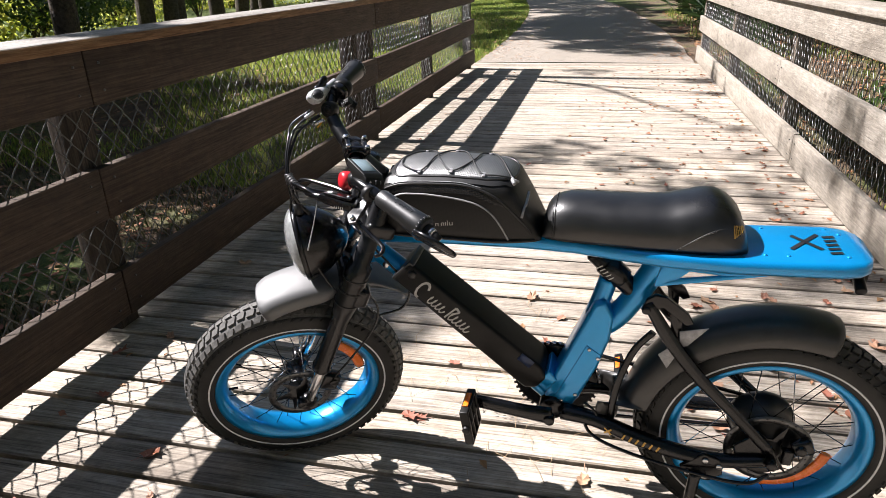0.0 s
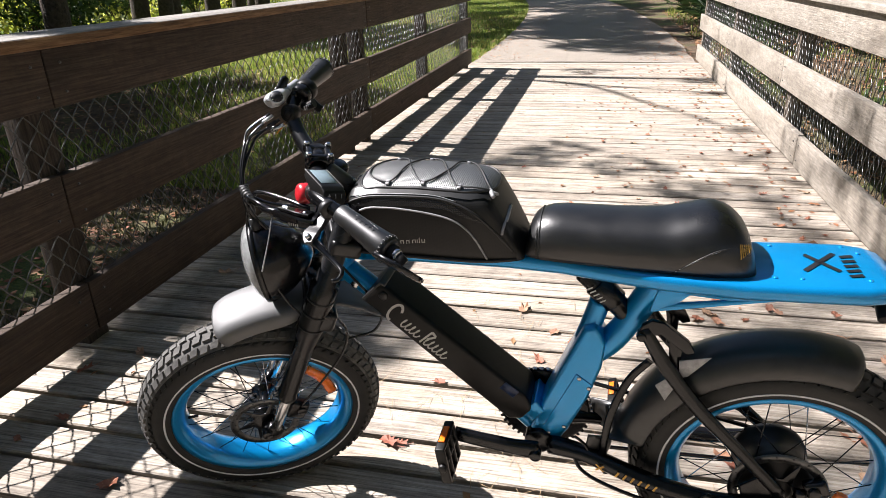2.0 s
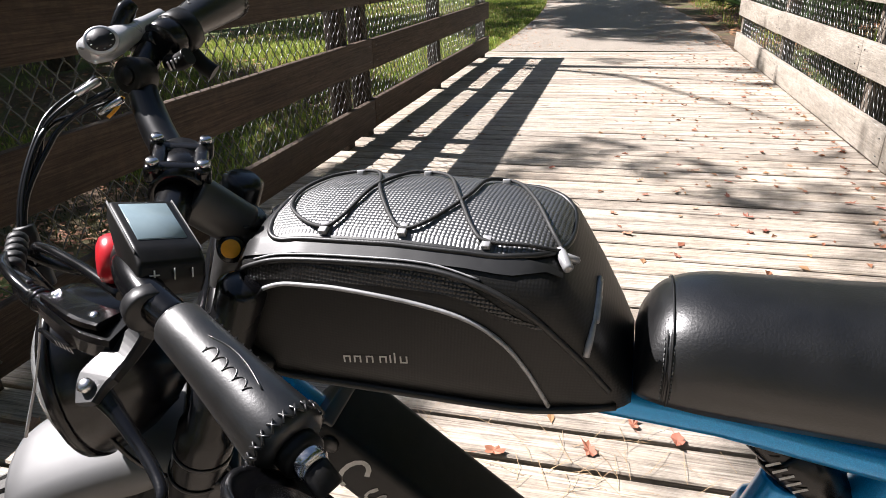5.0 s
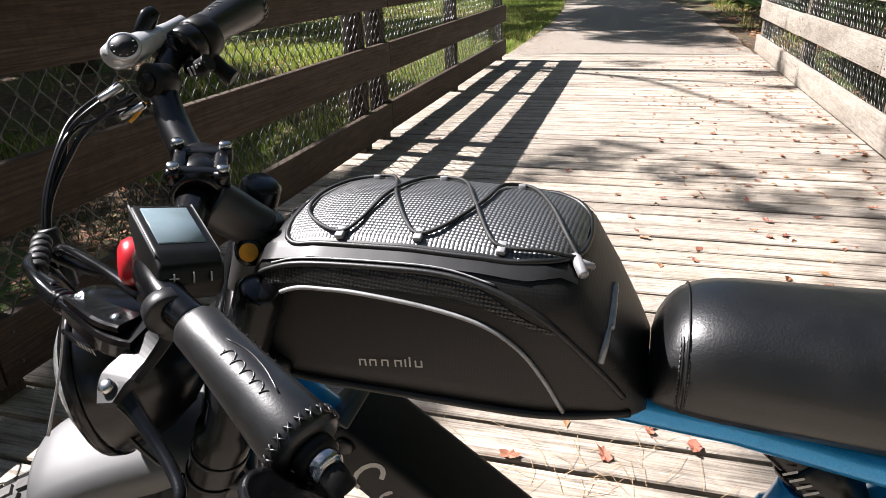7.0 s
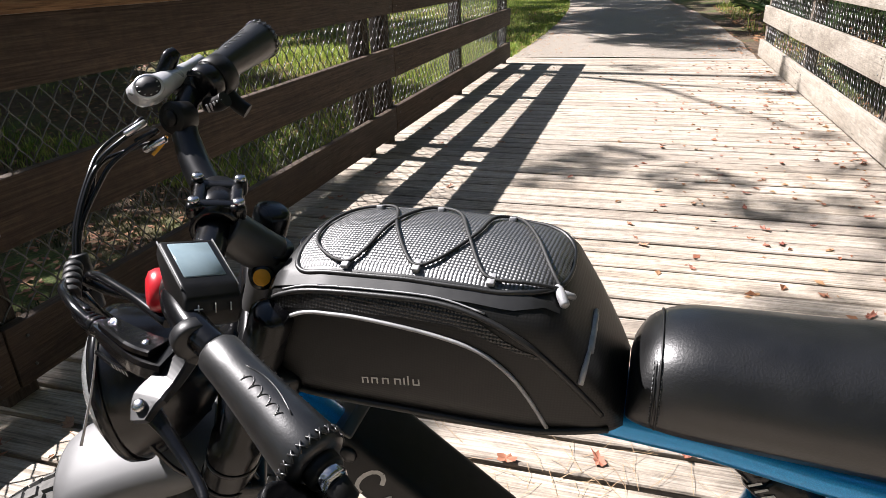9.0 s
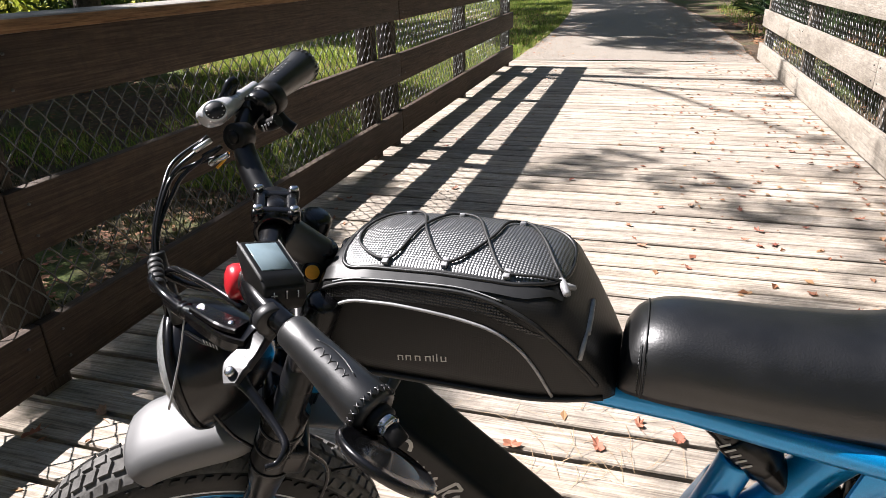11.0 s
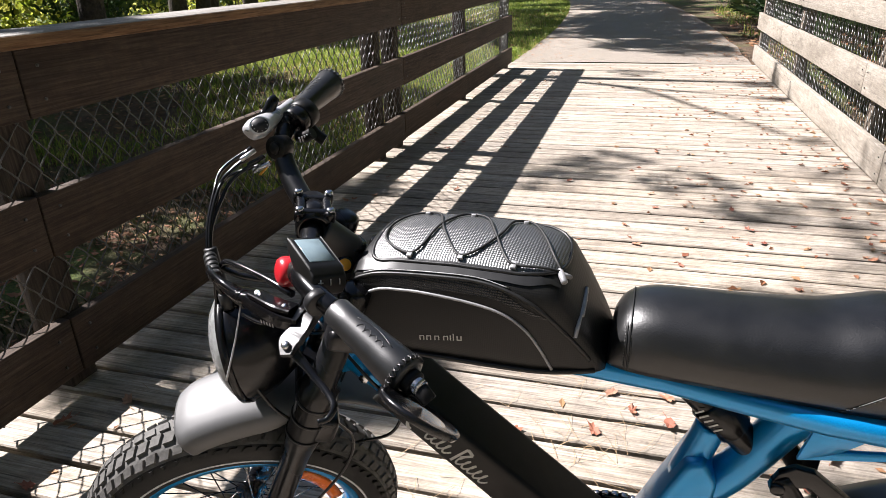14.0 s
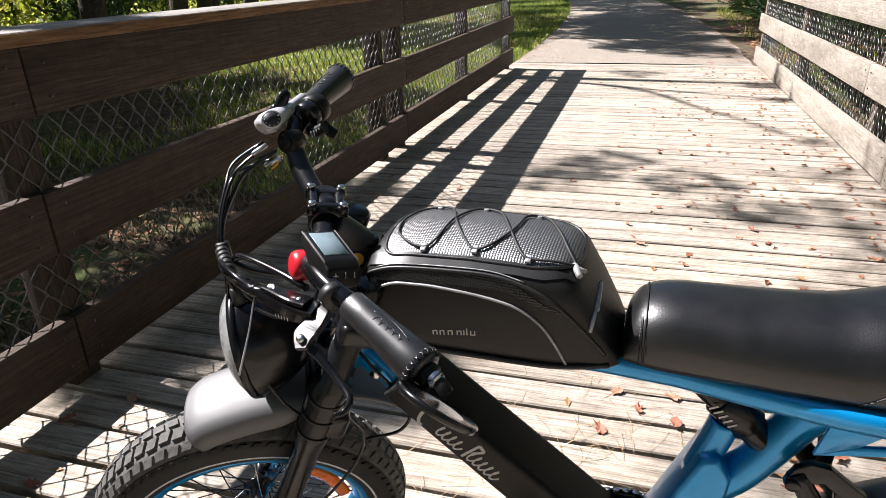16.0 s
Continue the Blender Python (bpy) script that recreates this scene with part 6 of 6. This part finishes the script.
for i, (x, y) in enumerate(spots):
    k = rng.choice((0, 1)) if -10 < x < -9 else rng.choice((0, 1, 2))
    m = Matrix.Translation((x, y, ground_height(x, y))) @ Matrix.Rotation(rng.uniform(0, 6.28), 4, "Z") @ Matrix.Scale(rng.uniform(1.5, 1.9) if x > 5 or y < -4 else rng.uniform(1.25, 1.4) if x < -16 else 0.85 if -14.5 < x < -9 and y < 12.5 else 1.0, 4)
    if i < 3:
        kinds[i].matrix_basis = m
    elif x < -13.2 and y > 2 and i % 2:
        continue
    elif x < -13.2 and y > 2:
        copy_thing(lofty, Matrix.Translation((x, y, ground_height(x, y))) @ Matrix.Rotation(rng.uniform(0, 6.28), 4, "Z") @ Matrix.Scale(rng.uniform(0.8, 1.05), 4))
    else:
        copy_thing(kinds[k], m)
lofty.matrix_basis = Matrix.Translation((-9.6, 17.6, 0))


def bush(seed, w, h, n, size):
    r = random.Random(seed)
    t = Thing("bush", (0, 0, 0), "leafy green undergrowth bush at the edge of the woods", "bush", "undergrowth")
    stems, centres = [], []
    for k in range(9):
        a, d = r.uniform(0, 6.28), r.uniform(0.2, 1) * w
        tip = Vector((math.cos(a) * d, math.sin(a) * d, h * r.uniform(0.5, 1.0)))
        stems.append(tube([(0, 0, -0.1), tip * 0.5 + Vector((0, 0, 0.1)), tip], [0.018, 0.012, 0.004], 5, 3))
        centres.append((*tip, w * r.uniform(0.3, 0.5)))
        centres.append((*(tip * 0.6), w * r.uniform(0.25, 0.45)))
    t.part("stem", merged(*stems), BARK)
    v, q = leaf_cloud(centres, n, size, seed, 0.8)
    me = bpy.data.meshes.new("foliage")
    me.from_pydata(v, [], q)
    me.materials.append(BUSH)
    o = new("foliage", me)
    o.parent = t.root
    return t.root


shrubs = [bush(3, 0.8, 1.3, 1800, 0.05), bush(8, 1.1, 1.9, 2600, 0.06)]
spots = [(-12.0, 2.2), (-13.6, 7.0), (-17.0, 6.0), (-16.0, 1.0), (-19.0, 11.5), (-12.2, 9.8), (-14.8, 14.6), (-18.0, 3.2), (-20.8, 5.0), (-22.0, 12.0), (-9.8, 2.8), (-9.2, 5.0), (-9.9, 8.0), (-9.6, 12.5), (-11.8, 13.8), (-12.5, 17.5), (-15.0, 20.5), (-17.0, 25.0), (-13.0, 22.0), (-19.5, 9.5), (-14.2, 5.5), (-15.0, 12.2), (-21.0, 16.0), (-16.5, 30.0), (-9.0, 0.0), (3.9, 13.0), (3.6, 15.6), (3.5, 18.0), (3.6, 8.4), (4.4, 6.2), (3.4, 3.8), (4.8, 10.2), (5.6, 12.8), (4.2, 18.5), (3.8, 22.0), (4.6, 25.5), (6.2, 7.4), (3.9, 1.6), (6.0, 17.0), (2.2, 30.0), (-0.5, 36.0), (5.4, 20.5), (-11.0, 36.0), (-7.0, 33.0)]
for i, (x, y) in enumerate(spots):
    s = shrubs[i % 2]
    m = Matrix.Translation((x, y, ground_height(x, y))) @ Matrix.Rotation(rng.uniform(0, 6.28), 4, "Z")
    if i < 2:
        s.matrix_basis = m
    else:
        copy_thing(s, m)


rg = np.random.default_rng(21)
# The last batch lies unseen behind the viewpoint, added to close the surroundings.
clumps = [(-11 - 17 * rg.uniform() ** 1.2, rg.uniform(-3, 34), 0.1, 3.2, 0.8, 1.5) for k in range(230)] + [(rg.uniform(-30, 12), rg.uniform(40, 58), 0.3, 5, 0.9, 1.7) for k in range(110)] + [(rg.uniform(7.5, 16), rg.uniform(-4, 30), 0.3, 4, 0.7, 1.5) for k in range(80)] + [(rg.uniform(-14, 12), rg.uniform(-18, -9), 0.3, 5, 0.7, 1.5) for k in range(60)]
clumps = [(x, y, rg.uniform(a, b), rg.uniform(c, d)) for x, y, a, b, c, d in clumps]
v, q = leaf_cloud(clumps, 190000, 0.088, 22)
flat_mesh("thicket", v, q, THICKET, "dense yellow-green undergrowth filling the woods, brightened in colour for sunlight", "undergrowth", "stuff")


def palmetto(seed):
    """A clump of stalks, each with a fan of stiff pleated blades."""
    r = random.Random(seed)
    t = Thing("palmetto", (0, 0, 0), "saw palmetto clump with stiff green fans beside the path", "palm", "palmettos")
    for k in range(15):
        a, el = r.uniform(0, 6.28), r.uniform(0.35, 1.2)
        ln = r.uniform(0.5, 0.95)
        d = Vector((math.cos(a) * math.cos(el), math.sin(a) * math.cos(el), math.sin(el)))
        tip = d * ln
        side = d.cross(Vector((0, 0, 1))).normalized()
        up = side.cross(d)
        bm = tube([(0, 0, -0.05), tip * 0.5 + Vector((0, 0, 0.05)), tip], [0.012, 0.008, 0.006], 5, 3)
        n = 17
        for j in range(n):
            b = radians(-115 + 230 * j / (n - 1))
            o = (d * math.cos(b) + side * math.sin(b)).normalized()
            w = o.cross(up).normalized() * 0.016
            L = 0.5 * (0.75 + 0.25 * math.cos(b)) * r.uniform(0.9, 1.05)
            droop = Vector((0, 0, -0.12 * r.uniform(0.2, 1)))
            p = [tip, tip + o * L * 0.45 + w + up * 0.012, tip + o * L * 0.45 - w + up * 0.004, tip + o * L + droop]
            vs = [bm.verts.new(q) for q in p]
            bm.faces.new((vs[0], vs[1], vs[3]))
            bm.faces.new((vs[0], vs[3], vs[2]))
        t.part("fan", bm, PALM)
    return t.root


palm = palmetto(2)
for i, (x, y) in enumerate(((2.75, 13.2), (3.1, 15.0), (2.9, 17.2), (4.2, 14.2), (3.7, 12.1), (2.4, 20.0), (3.4, 19.0), (4.6, 16.4), (2.35, 12.5), (2.6, 14.1), (3.3, 13.2), (2.5, 15.9), (3.0, 21.5))):
    m = Matrix.Translation((x, y, ground_height(x, y))) @ Matrix.Rotation(rng.uniform(0, 6.28), 4, "Z") @ Matrix.Scale(rng.uniform(0.8, 1.15), 4)
    if i:
        copy_thing(palm, m)
    else:
        palm.matrix_basis = m


def blades(name, n, where, h0, h1, seed, material, label):
    """Bent grass blades, each of two facets, where the rule allows them."""
    rg = np.random.default_rng(seed)
    verts, faces = [], []
    made = 0
    while made < n:
        x, y, ok = where(rg)
        if not ok:
            continue
        made += 1
        z = ground_height(x, y) - 0.01
        a, b = rg.uniform(0, 6.28), rg.uniform(0, 6.28)
        h, w = rg.uniform(h0, h1), rg.uniform(0.003, 0.007)
        bx, by = math.cos(b) * h * rg.uniform(0.1, 0.7), math.sin(b) * h * rg.uniform(0.1, 0.7)
        cx, cy = math.cos(a) * w, math.sin(a) * w
        k = len(verts)
        verts += [(x - cx, y - cy, z), (x + cx, y + cy, z), (x + bx * 0.4 - cx, y + by * 0.4 - cy, z + h * 0.65), (x + bx * 0.4 + cx, y + by * 0.4 + cy, z + h * 0.65), (x + bx, y + by, z + h * 0.95)]
        faces += [(k, k + 1, k + 3, k + 2), (k + 2, k + 3, k + 4)]
    return flat_mesh(name, verts, faces, material, label, "grass", "stuff")


def left_bank(rg):
    x, y = -1.75 - 7.5 * rg.uniform() ** 1.5, rg.uniform(1.2, 7.9)
    return x, y, noise.noise(Vector((x * 0.6, y * 0.6, 1.0))) > -0.25


def lawn(rg):
    y = rg.uniform(11.0, 32.0)
    x = path_mid(y) - 1.5 - 5.5 * rg.uniform() ** 1.4
    return x, y, True


def right_bank(rg):
    x, y = 1.8 + 4.5 * rg.uniform(), rg.uniform(2.0, 24.0)
    return x, y, abs(x - path_mid(y)) > 1.6 and noise.noise(Vector((x * 0.7, y * 0.7, 4.0))) > 0.12


def near_lawn(rg):
    x, y = -1.75 - 7.5 * rg.uniform() ** 1.3, rg.uniform(7.5, 12.5)
    return x, y, 1.3 * noise.noise(Vector((x * 0.8, y * 0.8, 2.0))) + 0.3 * (x + 5.2) + 0.5 * max(y - 10.6, 0) + rg.normal(0, 0.3) > 0


blades("bank_lawn", 34000, near_lawn, 0.05, 0.13, 4, SUNLIT_BLADES, "yellow-green grass behind the fence, sunlight put into its colour")
blades("bank_grass", 19000, left_bank, 0.03, 0.11, 1, SHADED_BANK, "rough dull grass on the bank beside the bridge, shade put into its colour")
blades("lawn_grass", 42000, lawn, 0.04, 0.11, 2, SUNLIT_BLADES, "mown green grass beside the path, brightened in colour for sunlight")
blades("verge_grass", 2500, right_bank, 0.06, 0.25, 3, SUNLIT_BLADES, "sparse green weeds on the leaf-strewn bank")


# ---- fallen leaves, needles ----
def leaf_mesh(seed):
    """A curled, lobed dry leaf."""
    r = random.Random(seed)
    n = 14
    ring = []
    for k in range(n):
        a = 2 * math.pi * k / n
        rad = (0.022 if k % 2 else 0.017) * (1 + 0.6 * abs(math.cos(a))) * r.uniform(0.7, 1.15)
        x, y = rad * math.cos(a), rad * math.sin(a) * 0.75
        ring.append((x, y, 0.003 + 5.0 * y * y * r.uniform(0, 6) + 3.0 * x * x * r.uniform(-0.5, 5)))
    verts = [(0, 0, 0.003)] + ring + [(0.035, 0.0, 0.004), (0.06, 0.008, 0.01), (0.06, 0.01, 0.01), (0.035, 0.0025, 0.005)]
    faces = [(0, 1 + k, 1 + (k + 1) % n) for k in range(n)] + [(n + 1, n + 2, n + 3, n + 4)]
    me = bpy.data.meshes.new("fallen_leaf")
    me.from_pydata(verts, [], faces)
    me.materials.append(DRY_ONE)
    return me


def dry_one():
    m, nt, bsdf = shader("dry_oak_leaf")
    info = nt.nodes.new("ShaderNodeObjectInfo")
    c = ramp(nt, info.outputs["Random"], ((0.0, (0.28, 0.095, 0.06)), (0.4, (0.36, 0.15, 0.085)), (0.75, (0.45, 0.3, 0.19)), (1.0, (0.24, 0.075, 0.05))))
    c = mixed(nt, "MULTIPLY", 0.6, c, ramp(nt, noise_tex(nt, coords(nt, (1, 1, 1), True), 60, 4), ((0.3, (0.5, 0.45, 0.4)), (0.7, (1.0, 1.0, 1.0)))))
    nt.links.new(c, bsdf.inputs["Base Color"])
    bsdf.inputs["Roughness"].default_value = 0.7
    return m


DRY_ONE = dry_one()
leaf_kinds = [leaf_mesh(k) for k in range(6)]
rng = random.Random(12)
spots = [(-0.241, 3.055), (0.926, 4.069), (0.653, 5.508), (0.582, 5.235), (0.746, 5.068), (0.186, 4.935), (0.691, 5.739), (0.952, 6.354), (-0.2, 3.36), (-0.35, 2.6), (-0.2, 2.55), (-0.28, 2.45), (-0.95, 2.75), (-0.85, 2.6), (-1.2, 2.5), (0.1, 3.55), (0.3, 3.75), (-0.12, 3.5)]
for k in range(230):
    f = rng.random()
    if f < 0.6:
        x, y = 1.42 - 1.3 * rng.random() ** 1.6, rng.uniform(2.4, 10.8)
    elif f < 0.75:
        x, y = -1.42 + 0.8 * rng.random() ** 1.5, rng.uniform(2.0, 9.0)
    else:
        x, y = rng.uniform(-1.3, 1.4), rng.uniform(2.2, 10.9)
    spots.append((x, y))
spots += [(0.45 + 0.95 * rng.random() ** 0.7, rng.uniform(3.0, 5.2)) for k in range(46)]
for x, y in spots:
    ob = new("fallen_leaf", rng.choice(leaf_kinds))
    s = rng.uniform(0.4, 0.85) if y > 4.5 else rng.uniform(0.55, 1.1)
    ob.matrix_basis = Matrix.Translation((x, y, 0.003)) @ Matrix.Rotation(rng.uniform(0, 6.28), 4, "Z") @ pose(0, 0, 0, rng.uniform(-6, 6), rng.uniform(-6, 6), 0) @ Matrix.Scale(s, 4)
    tagged(ob, "curled red-brown dry leaf lying on the deck", "leaf", "fallen leaves on the deck")
verts, faces = [], []
rg = np.random.default_rng(9)
for k in range(420):
    x, y = (rg.normal(0.1, 0.25), rg.normal(3.4, 0.3)) if k < 170 else (rg.uniform(-1.4, 1.42), rg.uniform(2.0, 9.5))
    a, L = rg.uniform(0, 6.28), rg.uniform(0.05, 0.13)
    bend = rg.uniform(-0.5, 0.5)
    p = [(x + math.cos(a + bend * t) * L * t, y + math.sin(a + bend * t) * L * t, 0.003 + 0.006 * math.sin(t * 3)) for t in (0, 0.5, 1)]
    b = len(verts)
    for q in p:
        verts += [(q[0] - math.sin(a) * 0.0006, q[1] + math.cos(a) * 0.0006, q[2]), (q[0] + math.sin(a) * 0.0006, q[1] - math.cos(a) * 0.0006, q[2])]
    faces += [(b, b + 1, b + 3, b + 2), (b + 2, b + 3, b + 5, b + 4)]
flat_mesh("pine_needles", verts, faces, NEEDLE, "dry brown pine needles scattered on the deck", "needles", "stuff")
verts, faces = [], []
for k in range(480):
    edge = rg.uniform() < 0.7
    x, y = (1.43 - 1.2 * rg.uniform() ** 2, rg.uniform(2.6, 10.5)) if edge else (rg.uniform(-1.4, 1.42), rg.uniform(2.0, 10.8))
    a, s, w = rg.uniform(0, 6.28), rg.uniform(0.009, 0.026), rg.uniform(0.35, 0.7)
    c, d = math.cos(a) * s, math.sin(a) * s
    curl = s * rg.uniform(0.1, 0.6)
    b = len(verts)
    verts += [(x - c, y - d, 0.003), (x - d * w, y + c * w, 0.003 + curl), (x + c, y + d, 0.004), (x + d * w * 0.8, y - c * w * 0.8, 0.003 + curl * rg.uniform()), (x + c * 0.2, y + d * 0.2, 0.003)]
    faces += [(b, b + 1, b + 4), (b + 1, b + 2, b + 4), (b + 2, b + 3, b + 4), (b + 3, b, b + 4)]
flat_mesh("leaf_scraps", verts, faces, DRY, "broken red-brown leaf scraps strewn over the deck", "leaf litter", "stuff")
verts, faces = [], []
for k in range(30000):
    left = k % 2 == 0
    x = -1.7 - 6 * rg.uniform() if left else 1.7 + 5 * rg.uniform()
    y = rg.uniform(0.5, 22)
    if abs(x - path_mid(y)) < 1.55:
        continue
    z = ground_height(x, y) + 0.02 * rg.uniform()
    a, s, t = rg.uniform(0, 6.28), rg.uniform(0.02, 0.05), rg.uniform(-0.4, 0.4)
    b = len(verts)
    c, d = math.cos(a) * s, math.sin(a) * s
    verts += [(x - c, y - d, z + 0.01), (x - d * 0.5, y + c * 0.5, z + 0.01 + s * t), (x + c, y + d, z + 0.015), (x + d * 0.5, y - c * 0.5, z + 0.012)]
    faces.append((b, b + 1, b + 2, b + 3))
for k in range(2600):
    y = rg.uniform(11.2, 26)
    x = path_mid(y) + 1.55 * np.sign(rg.uniform() - 0.35) * rg.uniform() ** 0.35
    a, s = rg.uniform(0, 6.28), rg.uniform(0.012, 0.032)
    b = len(verts)
    c, d = math.cos(a) * s, math.sin(a) * s
    verts += [(x - c, y - d, 0.008), (x - d * 0.5, y + c * 0.5, 0.012), (x + c, y + d, 0.016), (x + d * 0.5, y - c * 0.5, 0.01)]
    faces.append((b, b + 1, b + 2, b + 3))
flat_mesh("leaf_litter", verts, faces, DRY, "brown dry leaf litter on the banks", "leaf litter", "stuff")


# ---- deck planks ----
def plank_mesh(seed):
    r = random.Random(seed)
    n, w = 8, PITCH - r.uniform(0.01, 0.022)
    verts, faces = [], []
    prof = [(-w / 2, -0.036), (-w / 2, -0.005), (-w / 2 + 0.004, 0.0), (-w / 4, 0.001), (w / 4, 0.0), (w / 2 - 0.004, -0.0005), (w / 2, -0.005), (w / 2, -0.036)]
    for i in range(n + 1):
        x = -1.6 + 3.2 * i / n
        cup, sway = r.uniform(-0.0015, 0.0015), r.uniform(-0.0012, 0.0012)
        verts += [(x, y + sway, z + cup * (1 - abs(y) / w) if z > -0.02 else z) for y, z in prof]
    m = len(prof)
    for i in range(n):
        faces += [(i * m + k, i * m + m + k, i * m + m + (k + 1) % m, i * m + (k + 1) % m) for k in range(m)]
    faces += [tuple(range(m)), tuple(n * m + k for k in range(m))[::-1]]
    me = bpy.data.meshes.new("plank")
    me.from_pydata(verts, [], faces)
    me.materials.append(DECK)
    me.polygons.foreach_set("use_smooth", [False] * len(me.polygons))
    bm = bmesh.new()
    bm.from_mesh(me)
    bmesh.ops.recalc_face_normals(bm, faces=bm.faces)
    bm.to_mesh(me)
    bm.free()
    return me


plank_kinds = [plank_mesh(100 + k) for k in range(10)]
rng = random.Random(31)
k = 0
y = 3.62 - PITCH / 2 - 37 * PITCH
while y < DECK_END - PITCH * 0.4:
    ob = new("plank", plank_kinds[(k * 7 + k // 9) % 10])
    ob.parent = deck
    ob.matrix_basis = Matrix.Translation((rng.uniform(-0.004, 0.004), y, rng.uniform(-0.0015, 0.0015))) @ pose(0, 0, 0, rng.uniform(-0.3, 0.3), 0, 0.6 + rng.uniform(-0.06, 0.06) + (180 if k % 3 == 1 else 0))
    y += PITCH
    k += 1
